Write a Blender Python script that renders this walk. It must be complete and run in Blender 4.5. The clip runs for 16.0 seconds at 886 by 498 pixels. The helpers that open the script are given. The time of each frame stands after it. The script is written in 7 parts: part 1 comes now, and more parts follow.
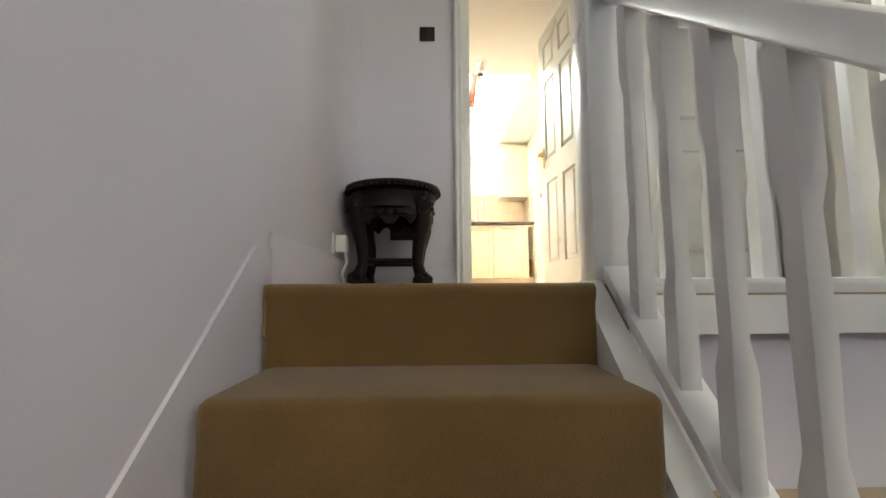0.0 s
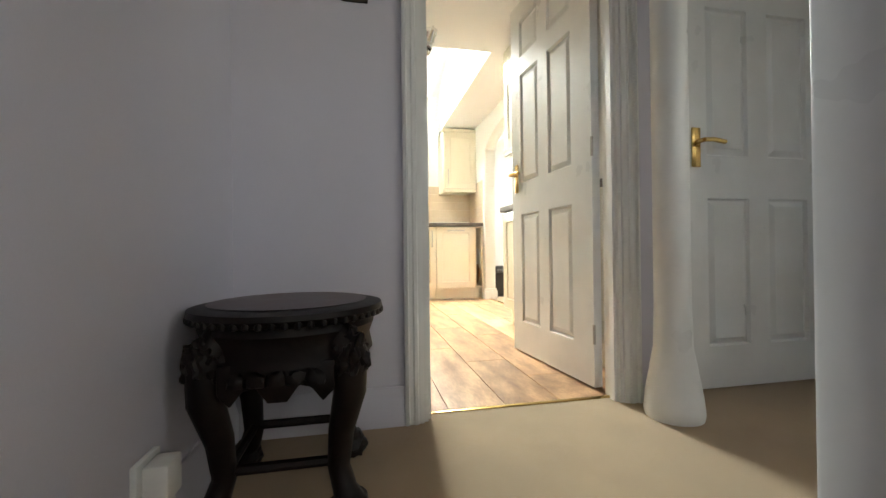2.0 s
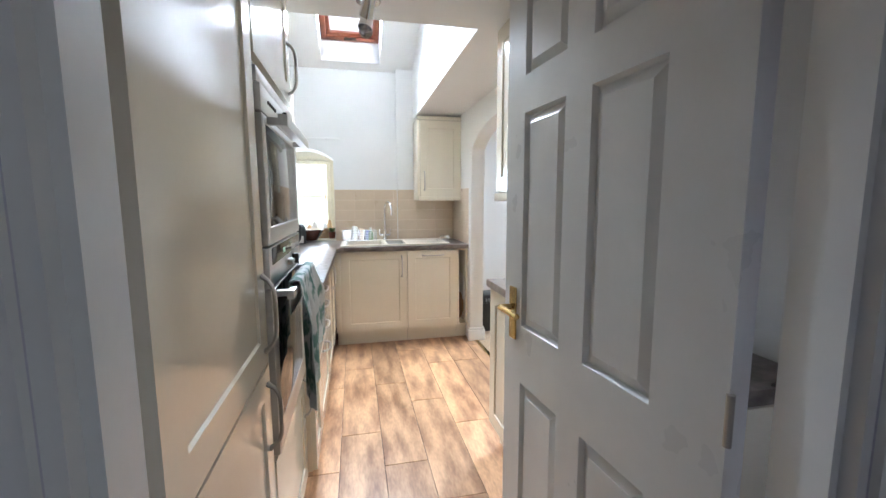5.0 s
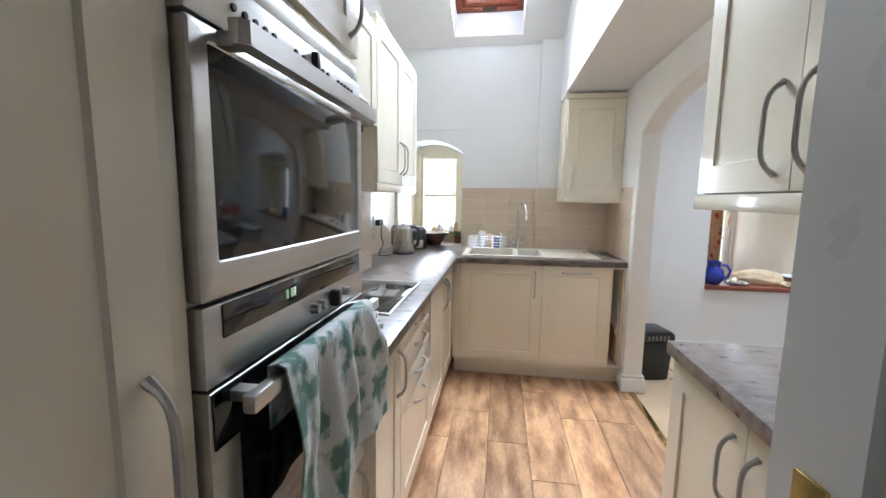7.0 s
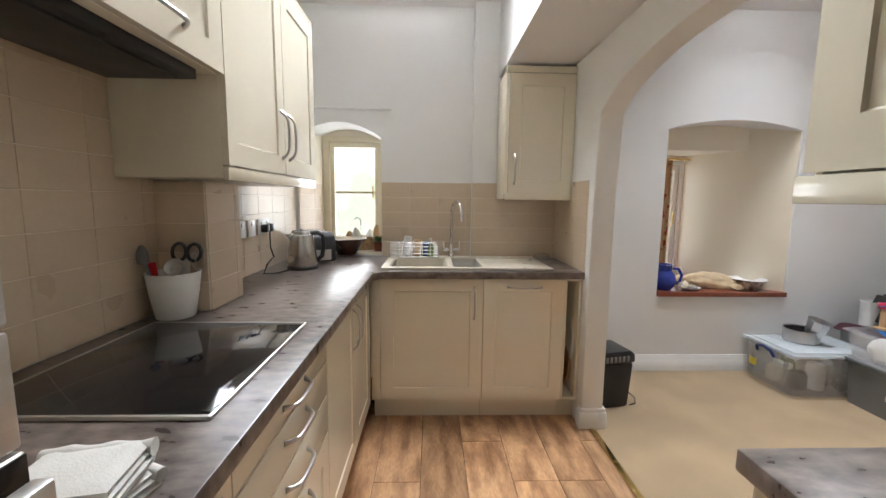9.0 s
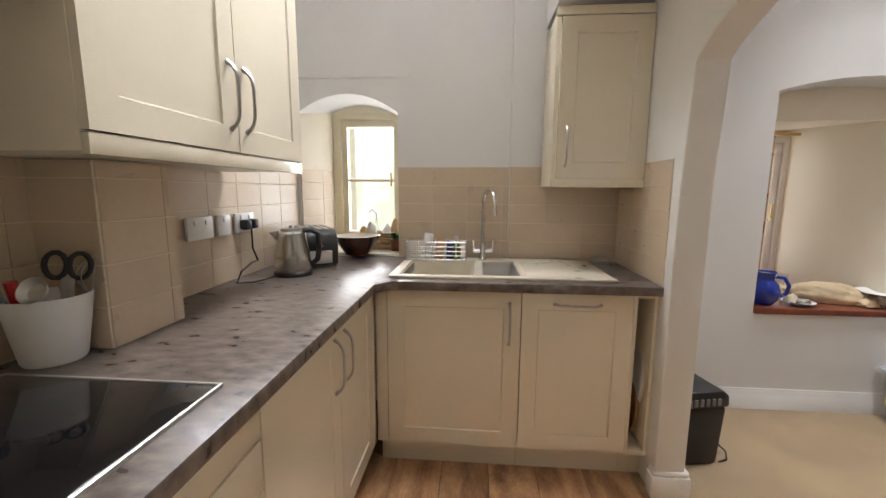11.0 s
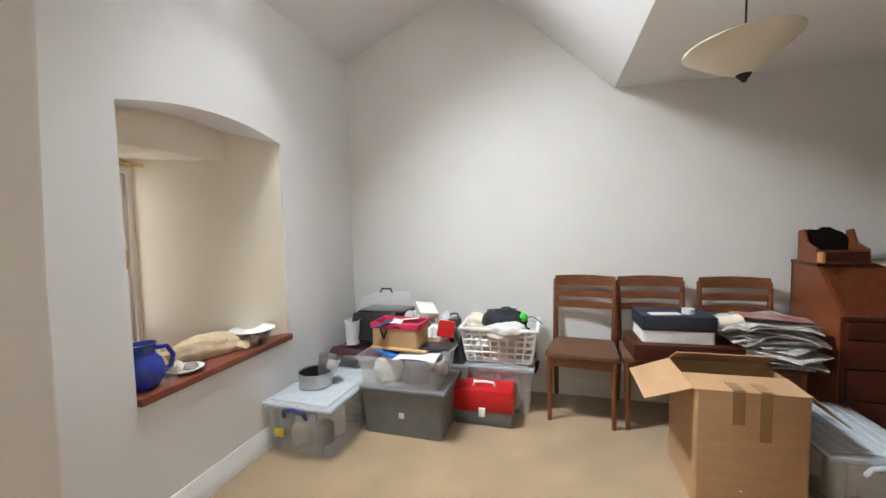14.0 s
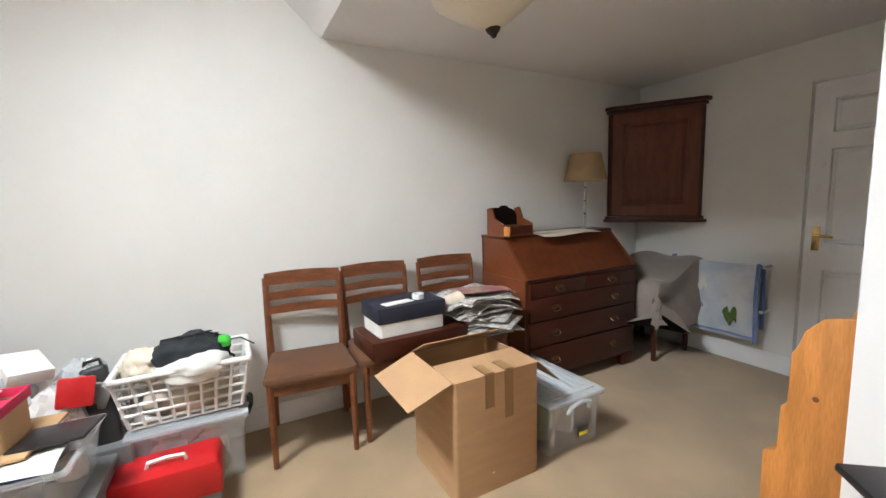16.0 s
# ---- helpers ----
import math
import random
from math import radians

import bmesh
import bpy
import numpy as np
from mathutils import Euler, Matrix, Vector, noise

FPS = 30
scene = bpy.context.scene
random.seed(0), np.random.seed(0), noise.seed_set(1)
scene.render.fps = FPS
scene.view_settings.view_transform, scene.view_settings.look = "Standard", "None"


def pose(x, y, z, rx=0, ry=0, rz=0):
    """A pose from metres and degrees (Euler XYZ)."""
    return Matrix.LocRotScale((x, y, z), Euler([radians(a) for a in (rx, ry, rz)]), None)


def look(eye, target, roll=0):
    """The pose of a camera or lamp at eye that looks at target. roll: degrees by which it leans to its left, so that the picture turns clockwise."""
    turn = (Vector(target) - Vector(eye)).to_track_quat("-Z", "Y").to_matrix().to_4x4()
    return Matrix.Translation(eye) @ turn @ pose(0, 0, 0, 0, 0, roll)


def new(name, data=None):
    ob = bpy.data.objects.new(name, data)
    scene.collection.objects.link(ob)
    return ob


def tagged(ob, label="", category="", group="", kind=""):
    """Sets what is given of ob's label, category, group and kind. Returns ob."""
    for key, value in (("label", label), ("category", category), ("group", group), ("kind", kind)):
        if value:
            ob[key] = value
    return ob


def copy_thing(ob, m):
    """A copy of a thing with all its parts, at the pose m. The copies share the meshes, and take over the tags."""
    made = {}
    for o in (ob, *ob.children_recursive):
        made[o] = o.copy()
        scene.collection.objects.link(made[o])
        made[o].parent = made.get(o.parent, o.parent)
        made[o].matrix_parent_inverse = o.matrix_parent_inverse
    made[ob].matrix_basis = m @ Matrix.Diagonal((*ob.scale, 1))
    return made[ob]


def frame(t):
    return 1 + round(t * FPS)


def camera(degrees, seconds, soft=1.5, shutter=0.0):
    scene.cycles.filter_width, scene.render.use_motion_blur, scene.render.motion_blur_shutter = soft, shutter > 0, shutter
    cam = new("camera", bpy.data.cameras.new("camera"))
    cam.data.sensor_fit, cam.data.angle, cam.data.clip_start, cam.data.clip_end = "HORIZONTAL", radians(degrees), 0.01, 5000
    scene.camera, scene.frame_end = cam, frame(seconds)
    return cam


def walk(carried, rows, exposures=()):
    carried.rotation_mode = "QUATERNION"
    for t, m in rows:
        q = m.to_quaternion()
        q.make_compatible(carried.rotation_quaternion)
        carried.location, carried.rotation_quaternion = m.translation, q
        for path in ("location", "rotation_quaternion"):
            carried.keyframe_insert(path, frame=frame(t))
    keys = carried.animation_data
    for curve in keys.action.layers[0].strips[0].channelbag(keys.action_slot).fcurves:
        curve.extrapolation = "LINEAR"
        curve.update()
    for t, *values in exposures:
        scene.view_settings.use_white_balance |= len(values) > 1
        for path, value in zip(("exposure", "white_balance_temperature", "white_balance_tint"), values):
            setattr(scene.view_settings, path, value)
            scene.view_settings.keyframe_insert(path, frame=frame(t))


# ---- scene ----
cam = camera(95.4, 16.0)
PATH = [
    (0, (-0.021, -0.382, -0.011), (0.039, 1.607, 0.186), -0.3),
    (0.5, (-0.027, -0.167, 0.127), (0.104, 1.818, 0.324), -1),
    (1, (-0.039, 0.038, 0.272), (0.196, 2.017, 0.432), -1.4),
    (1.5, (-0.034, 0.255, 0.422), (0.277, 2.229, 0.512), -1.1),
    (2, (-0.026, 0.454, 0.583), (0.371, 2.415, 0.593), -0.7),
    (2.5, (-0.004, 0.66, 0.738), (0.486, 2.598, 0.668), -0.6),
    (3, (0.01, 0.811, 0.908), (0.579, 2.723, 0.77), -0.8),
    (3.5, (0.107, 1.009, 1.086), (0.729, 2.9, 0.894), -0.3),
    (3.7, (0.136, 1.079, 1.125), (0.761, 2.969, 0.935), -0.3),
    (5.8, (0.501, 1.78, 1.38), (0.598, 3.761, 1.119), 0.2),
    (6, (0.51, 1.846, 1.376), (0.506, 3.829, 1.118), 0.4),
    (6.5, (0.537, 2.018, 1.375), (0.334, 3.991, 1.119), 0.7),
    (7, (0.533, 2.215, 1.347), (0.257, 4.18, 1.098), 0.8),
    (7.5, (0.49, 2.392, 1.335), (0.293, 4.366, 1.084), 1),
    (8, (0.514, 2.555, 1.326), (0.481, 4.539, 1.079), 0.7),
    (8.2, (0.523, 2.636, 1.32), (0.548, 4.621, 1.078), 0.5),
    (8.5, (0.544, 2.755, 1.321), (0.62, 4.738, 1.077), 0.5),
    (8.7, (0.545, 2.814, 1.323), (0.624, 4.798, 1.08), 0.6),
    (10.8, (0.603, 3.393, 1.337), (0.335, 5.356, 1.063), 0.5),
    (11, (0.647, 3.449, 1.315), (0.485, 5.421, 1.025), 0.3),
    (11.5, (0.705, 3.611, 1.281), (0.971, 5.568, 0.966), -0),
    (12, (0.749, 3.794, 1.35), (1.508, 5.618, 1.038), -0.1),
    (12.5, (0.834, 3.91, 1.39), (2.024, 5.5, 1.153), -0.4),
    (13, (0.968, 4.028, 1.38), (2.479, 5.329, 1.219), -0.8),
    (13.5, (1.038, 4.122, 1.348), (2.8, 5.061, 1.223), -1.1),
    (14, (1.052, 4.231, 1.349), (2.977, 4.755, 1.214), -1.3),
    (14.5, (1.1, 4.339, 1.3), (3.093, 4.411, 1.143), -1.5),
    (15, (1.247, 4.359, 1.283), (3.212, 4.041, 1.088), -1.7),
    (15.5, (1.435, 4.356, 1.298), (3.305, 3.688, 1.066), -1.7),
    (16, (1.712, 4.374, 1.313), (3.463, 3.439, 1.073), -1.7),
]
EXPOSURES = [(0, 2.7, 7200, 0), (0.5, 2.45, 7300, 1), (1.5, 2.12, 7000, 1), (3, 1.75, 6300, 5), (3.7, 1.5, 5900, 8), (5.7, 0.75, 5500, 9), (7, 0.6, 5600, 10), (8.5, 0.16, 6200, 12), (11, 0.02, 6700, 15), (12.5, -0.17, 6400, 13), (13.5, 0.08, 6300, 11), (14.5, 0.3, 6500, 11), (15, 0.34, 6500, 11), (16, 0.4, 6500, 11)]
walk(cam, [(t, look(eye, target, roll)) for t, eye, target, roll in PATH], EXPOSURES)

# ---- world and daylight ----
world = bpy.data.worlds.new("sky")
scene.world = world
world.use_nodes = True
wn = world.node_tree.nodes
sky = wn.new("ShaderNodeTexSky")
sky.sky_type, sky.sun_disc = "NISHITA", False
sky.sun_elevation, sky.sun_rotation = radians(40), radians(150)
sky.dust_density = 3.0
world.node_tree.links.new(sky.outputs[0], wn["Background"].inputs[0])
wn["Background"].inputs[1].default_value = 0.1
sun = new("sun", bpy.data.lights.new("sun", "SUN"))
sun.data.energy, sun.data.angle, sun.data.color = 0.5, radians(12), (1, 0.96, 0.9)
sun.matrix_world = look((0, -6, 6), (0, 0, 0))


def window_light(name, m, w, h, watts, color=(0.90, 0.955, 1.0), spread=180):
    lamp = bpy.data.lights.new(name, "AREA")
    lamp.shape, lamp.size, lamp.size_y, lamp.energy, lamp.color = "RECTANGLE", w, h, watts, color
    lamp.spread = radians(spread)
    ob = new(name, lamp)
    ob.matrix_world = m
    return ob


SLOPE = math.degrees(math.atan(0.443))
window_light("skylight_daylight_kitchen", pose(0.395, 5.32, 3.16, -SLOPE - 20, 0, 0), 0.5, 0.8, 56, spread=118)
window_light("skylight_daylight_dining", pose(2.855, 5.40, 3.24, -SLOPE - 12, 0, 0), 0.5, 0.8, 92, spread=125)
window_light("window_daylight_kitchen", pose(-0.03, 6.25, 1.40, -90, 0, 0), 0.42, 0.75, 7)
window_light("window_daylight_niche", pose(2.62, 6.53, 1.20, -90, 0, 0), 0.36, 0.9, 2.2)
# Unseen window, placed for the daylight that reaches the stairs from the right.
window_light("window_daylight_stairs", pose(2.9, -0.6, 1.9, 0, 90, 0), 1.0, 1.2, 2.2)
# Weak fill from behind the landing, through an added window that stays unseen.
window_light("fill_light_landing", pose(0.9, -2.35, 2.0, 90, 0, 0), 0.9, 1.0, 0.4)


# ---- materials ----
def ramp(nt, fac, stops):
    r = nt.nodes.new("ShaderNodeValToRGB")
    while len(r.color_ramp.elements) < len(stops):
        r.color_ramp.elements.new(0.5)
    for e, (p, c) in zip(r.color_ramp.elements, stops):
        e.position, e.color = p, (*c, 1)
    nt.links.new(fac, r.inputs[0])
    return r.outputs[0]


def material(name, color, rough=0.6, metal=0.0, vary=0.08, scale=6.0, grain=120.0, bump=0.05, stretch=(1, 1, 1),
             coat=0.0, per_piece=0.0, sheen=0.0, second=None, mix_at=(0.4, 0.65), spec=0.5):
    """A painted, woven or worn surface: two scales of variation in colour and gloss, with fine relief."""
    m = bpy.data.materials.new(name)
    m.use_nodes = True
    nt = m.node_tree
    p = nt.nodes["Principled BSDF"]
    co = nt.nodes.new("ShaderNodeTexCoord")
    mp = nt.nodes.new("ShaderNodeMapping")
    mp.inputs["Scale"].default_value = stretch
    nt.links.new(co.outputs["Object"], mp.inputs[0])
    big, fine = nt.nodes.new("ShaderNodeTexNoise"), nt.nodes.new("ShaderNodeTexNoise")
    for n, sc, det in ((big, scale, 4), (fine, grain, 3)):
        n.inputs["Scale"].default_value, n.inputs["Detail"].default_value = sc, det
        nt.links.new(mp.outputs[0], n.inputs["Vector"])
    lo = tuple(max(0, c * (1 - vary)) for c in color)
    hi = tuple(min(1, c * (1 + vary)) for c in color)
    col = ramp(nt, big.outputs[0], [(mix_at[0], lo), (mix_at[1], second if second else hi)])
    mul = nt.nodes.new("ShaderNodeMix")
    mul.data_type, mul.blend_type = "RGBA", "OVERLAY"
    mul.inputs[0].default_value = min(1, vary * 2.5)
    nt.links.new(col, mul.inputs[6])
    g = ramp(nt, fine.outputs[0], [(0.3, (0.36, 0.36, 0.36)), (0.7, (0.64, 0.64, 0.64))])
    nt.links.new(g, mul.inputs[7])
    out = mul.outputs[2]
    if per_piece:
        info, hsv = nt.nodes.new("ShaderNodeObjectInfo"), nt.nodes.new("ShaderNodeHueSaturation")
        ma = nt.nodes.new("ShaderNodeMapRange")
        ma.inputs[3].default_value, ma.inputs[4].default_value = 1 - per_piece, 1 + per_piece
        nt.links.new(info.outputs["Random"], ma.inputs[0])
        nt.links.new(ma.outputs[0], hsv.inputs["Value"])
        nt.links.new(out, hsv.inputs["Color"])
        out = hsv.outputs[0]
        off = nt.nodes.new("ShaderNodeVectorMath")
        off.operation = "MULTIPLY_ADD"
        off.inputs[1].default_value = (7, 11, 5)
        nt.links.new(info.outputs["Random"], off.inputs[0])
        nt.links.new(co.outputs["Object"], off.inputs[2])
        nt.links.new(off.outputs[0], mp.inputs[0])
    nt.links.new(out, p.inputs["Base Color"])
    rr = nt.nodes.new("ShaderNodeMapRange")
    rr.inputs[3].default_value, rr.inputs[4].default_value = max(0.02, rough - 0.08), min(1, rough + 0.08)
    nt.links.new(big.outputs[0], rr.inputs[0])
    nt.links.new(rr.outputs[0], p.inputs["Roughness"])
    p.inputs["Metallic"].default_value = metal
    p.inputs["Coat Weight"].default_value = coat
    p.inputs["Coat Roughness"].default_value = 0.08
    p.inputs["Sheen Weight"].default_value = sheen
    p.inputs["Specular IOR Level"].default_value = spec
    if bump:
        b = nt.nodes.new("ShaderNodeBump")
        b.inputs["Strength"].default_value, b.inputs["Distance"].default_value = bump, 0.004
        nt.links.new(fine.outputs[0], b.inputs["Height"])
        nt.links.new(b.outputs[0], p.inputs["Normal"])
    return m


def glassy(name, tint, alpha, rough=0.08):
    """Thin clear plastic or glass: mostly see-through, with gloss."""
    m = bpy.data.materials.new(name)
    m.use_nodes = True
    nt = m.node_tree
    p = nt.nodes["Principled BSDF"]
    p.inputs["Base Color"].default_value = (*tint, 1)
    p.inputs["Roughness"].default_value = rough
    no = nt.nodes.new("ShaderNodeTexNoise")
    no.inputs["Scale"].default_value = 9
    rr = nt.nodes.new("ShaderNodeMapRange")
    rr.inputs[3].default_value, rr.inputs[4].default_value = max(0, alpha - 0.07), min(1, alpha + 0.07)
    nt.links.new(no.outputs[0], rr.inputs[0])
    nt.links.new(rr.outputs[0], p.inputs["Alpha"])
    return m


def glow(name, low, high, strength, z0, z1):
    """A bright sky over a pale hedge, seen far outside a window."""
    m = bpy.data.materials.new(name)
    m.use_nodes = True
    nt = m.node_tree
    nt.nodes.remove(nt.nodes["Principled BSDF"])
    e = nt.nodes.new("ShaderNodeEmission")
    geo, sep = nt.nodes.new("ShaderNodeNewGeometry"), nt.nodes.new("ShaderNodeSeparateXYZ")
    nt.links.new(geo.outputs["Position"], sep.inputs[0])
    no = nt.nodes.new("ShaderNodeTexNoise")
    no.inputs["Scale"].default_value, no.inputs["Detail"].default_value = 0.35, 6
    nt.links.new(geo.outputs["Position"], no.inputs["Vector"])
    ad = nt.nodes.new("ShaderNodeMath")
    ad.operation = "MULTIPLY_ADD"
    ad.inputs[1].default_value = 22
    nt.links.new(no.outputs[0], ad.inputs[0])
    nt.links.new(sep.outputs[2], ad.inputs[2])
    mr = nt.nodes.new("ShaderNodeMapRange")
    mr.inputs[1].default_value, mr.inputs[2].default_value = z0 + 11, z1 + 11
    nt.links.new(ad.outputs[0], mr.inputs[0])
    nt.links.new(ramp(nt, mr.outputs[0], [(0.0, low), (1.0, high)]), e.inputs[0])
    e.inputs[1].default_value = strength
    nt.links.new(e.outputs[0], nt.nodes["Material Output"].inputs[0])
    return m


PAINT = material("wall_paint", (0.74, 0.74, 0.73), 0.75, vary=0.025, scale=1.5, grain=260, bump=0.06)
PAINT_WARM = material("warm_wall_paint", (0.75, 0.742, 0.705), 0.75, vary=0.025, scale=1.5, grain=260, bump=0.06)
# Hall white with the landing's purple shade put into a darker, lilac colour.
HALL_SHADE_PAINT = material("hall_shade_paint", (0.615, 0.60, 0.675), 0.75, vary=0.025, scale=1.5, grain=260, bump=0.06)
CEILING_PAINT = material("ceiling_paint", (0.76, 0.75, 0.74), 0.85, vary=0.02, scale=1.2, grain=200, bump=0.05)
GLOSS = material("gloss_trim_paint", (0.78, 0.78, 0.77), 0.3, vary=0.03, scale=5, grain=90, bump=0.03)
CREAM = material("cream_lacquer", (0.72, 0.66, 0.52), 0.16, vary=0.02, scale=2, grain=60, bump=0.006, coat=0.5)
CREAM_BODY = material("cream_melamine", (0.70, 0.635, 0.50), 0.4, vary=0.03, scale=3, grain=80, bump=0.01)
WORKTOP = material("mottled_laminate", (0.06, 0.045, 0.038), 0.3, vary=0.12, scale=24, grain=90, bump=0.004, second=(0.215, 0.173, 0.148), mix_at=(0.30, 0.72), stretch=(0.7, 1.3, 1))
STEEL = material("brushed_steel", (0.60, 0.585, 0.56), 0.42, 1.0, vary=0.06, scale=3, grain=90, bump=0.02, stretch=(1, 1, 12))
CHROME = material("chrome", (0.75, 0.75, 0.76), 0.1, 1.0, vary=0.03, bump=0)
NICKEL = material("satin_nickel", (0.45, 0.43, 0.40), 0.32, 1.0, vary=0.05, bump=0.01)
BRASS = material("brass", (0.62, 0.43, 0.16), 0.25, 1.0, vary=0.1, scale=30, bump=0.02)
BLACK_GLASS = material("black_glass", (0.006, 0.006, 0.007), 0.04, vary=0.05, bump=0, spec=0.7)
BLACK = material("black_plastic", (0.015, 0.015, 0.016), 0.4, vary=0.15, scale=12, bump=0.03)
DARK_METAL = material("bronze_plate", (0.03, 0.022, 0.016), 0.4, 0.6, vary=0.1, bump=0.01)
WHITE_PLASTIC = material("white_plastic", (0.75, 0.75, 0.73), 0.35, vary=0.03, scale=8, bump=0.01)
TILE = material("beige_tile", (0.59, 0.47, 0.34), 0.3, vary=0.03, scale=5, grain=60, bump=0.03, per_piece=0.02)
GROUT = material("grout", (0.74, 0.66, 0.54), 0.85, vary=0.06, scale=20, bump=0.1)
PLANK = material("oak_laminate", (0.30, 0.138, 0.062), 0.36, vary=0.22, scale=4.0, grain=34, bump=0.05, stretch=(3.2, 0.8, 1), per_piece=0.2, second=(0.55, 0.32, 0.165), mix_at=(0.32, 0.62))
PLANK_JOINT = material("plank_joint", (0.10, 0.055, 0.028), 0.7, vary=0.2, bump=0.05)
CARPET = material("beige_carpet", (0.37, 0.26, 0.148), 0.95, vary=0.10, scale=2.6, grain=420, bump=0.7, sheen=0.25)
STAIR_CARPET = material("stair_carpet", (0.165, 0.095, 0.026), 0.95, vary=0.1, scale=4, grain=420, bump=0.7, sheen=0.2)
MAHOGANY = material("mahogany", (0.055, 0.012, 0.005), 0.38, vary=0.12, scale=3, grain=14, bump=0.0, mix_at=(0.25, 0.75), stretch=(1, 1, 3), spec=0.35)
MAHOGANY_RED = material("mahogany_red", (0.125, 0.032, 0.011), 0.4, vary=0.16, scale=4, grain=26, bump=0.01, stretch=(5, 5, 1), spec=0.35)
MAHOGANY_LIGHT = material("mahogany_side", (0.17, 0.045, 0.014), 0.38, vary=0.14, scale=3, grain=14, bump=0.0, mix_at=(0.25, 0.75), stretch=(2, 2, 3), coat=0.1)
TEAK = material("teak_chair_wood", (0.17, 0.055, 0.021), 0.38, vary=0.2, scale=5, grain=45, bump=0.04, stretch=(3, 3, 8))
PINE = material("orange_pine", (0.50, 0.20, 0.05), 0.35, vary=0.16, scale=3.5, grain=30, bump=0.03, stretch=(6, 6, 0.8))
EBONY = material("carved_dark_wood", (0.008, 0.004, 0.003), 0.45, vary=0.3, scale=14, grain=60, bump=0.12, spec=0.25)
EBONY_TOP = material("worn_dark_top", (0.05, 0.018, 0.012), 0.34, vary=0.3, scale=9, grain=50, bump=0.06)
SEAT_CLOTH = material("brown_corduroy", (0.115, 0.046, 0.017), 0.9, vary=0.12, scale=6, grain=240, bump=0.3, sheen=0.05)
CARD = material("cardboard", (0.44, 0.265, 0.135), 0.8, vary=0.05, scale=4, grain=90, bump=0.05, stretch=(1, 1, 6))
CARD_INSIDE = material("cardboard_inside", (0.36, 0.21, 0.105), 0.85, vary=0.06, scale=4, grain=90, bump=0.05)
TAPE = material("parcel_tape", (0.26, 0.145, 0.06), 0.3, vary=0.06, bump=0.01)
CLEAR = glassy("clear_plastic", (0.82, 0.84, 0.85), 0.22, 0.12)
CLEAR_LID = glassy("clear_lid_plastic", (0.78, 0.83, 0.86), 0.40, 0.2)
GLASS = glassy("glass", (0.85, 0.88, 0.88), 0.12, 0.03)
GREY_TUB = material("grey_plastic", (0.165, 0.17, 0.17), 0.5, vary=0.06, scale=10, bump=0.03)
RED = material("red_plastic", (0.55, 0.012, 0.016), 0.35, vary=0.06, scale=8, bump=0.02)
BLUE = material("blue_glaze", (0.008, 0.03, 0.30), 0.12, vary=0.12, scale=8, bump=0.01, coat=0.4)
BLUE_PLASTIC = material("blue_plastic", (0.015, 0.025, 0.12), 0.4, vary=0.08, bump=0.02)
PAPER = material("paper", (0.72, 0.70, 0.66), 0.8, vary=0.06, scale=9, bump=0.05)
NEWSPRINT = material("newsprint", (0.50, 0.48, 0.44), 0.85, vary=0.32, scale=26, grain=160, bump=0.05, second=(0.62, 0.60, 0.57))
CREAM_CLOTH = material("cream_cloth", (0.68, 0.60, 0.47), 0.9, vary=0.08, scale=9, grain=300, bump=0.2)
WHITE_CLOTH = material("white_cloth", (0.62, 0.60, 0.56), 0.9, vary=0.05, scale=9, grain=300, bump=0.25)
TAUPE_CLOTH = material("taupe_cloth", (0.27, 0.23, 0.20), 0.9, vary=0.1, scale=5, grain=300, bump=0.25, sheen=0.2)
NAVY = material("navy_card", (0.014, 0.018, 0.035), 0.6, vary=0.1, bump=0.03)
DARK_CLOTH = material("dark_cloth", (0.02, 0.024, 0.028), 0.95, vary=0.3, scale=14, grain=200, bump=0.3)
MAROON = material("maroon_cloth", (0.06, 0.012, 0.02), 0.8, vary=0.2, scale=9, bump=0.2)
PINK = material("pink_card", (0.60, 0.03, 0.10), 0.6, vary=0.08, bump=0.02)
TAN_CARD = material("tan_card", (0.50, 0.32, 0.16), 0.75, vary=0.06, bump=0.03)
GREEN = material("bright_green_fabric", (0.06, 0.55, 0.05), 0.8, vary=0.1, bump=0.1)
SHADE_CLOTH = material("lampshade_cloth", (0.42, 0.29, 0.155), 0.9, vary=0.08, scale=12, grain=260, bump=0.25)
OPAL = material("opal_glass_shade", (0.72, 0.66, 0.54), 0.35, vary=0.05, scale=6, bump=0.02)
TERRACOTTA = material("sill_tiles", (0.20, 0.055, 0.03), 0.35, vary=0.14, scale=9, grain=50, bump=0.05)
BROWN_GLAZE = material("brown_glaze", (0.06, 0.018, 0.009), 0.2, vary=0.2, scale=10, bump=0.02, coat=0.3)
WICKER = material("wicker", (0.42, 0.27, 0.14), 0.8, vary=0.2, scale=30, grain=120, bump=0.4)
SINK = material("cream_composite_sink", (0.66, 0.60, 0.49), 0.3, vary=0.04, scale=12, grain=240, bump=0.03)
LEAF = material("leaf", (0.09, 0.16, 0.03), 0.5, vary=0.25, scale=20, bump=0.05)
YELLOW = material("yellow_label", (0.75, 0.62, 0.05), 0.5, vary=0.08, bump=0.02)
BROWN_BOARD = material("chopping_board", (0.32, 0.16, 0.06), 0.5, vary=0.18, scale=5, grain=40, bump=0.04, stretch=(1, 1, 5))
TIN = material("cake_tin_metal", (0.55, 0.55, 0.55), 0.3, 1.0, vary=0.06, bump=0.02)
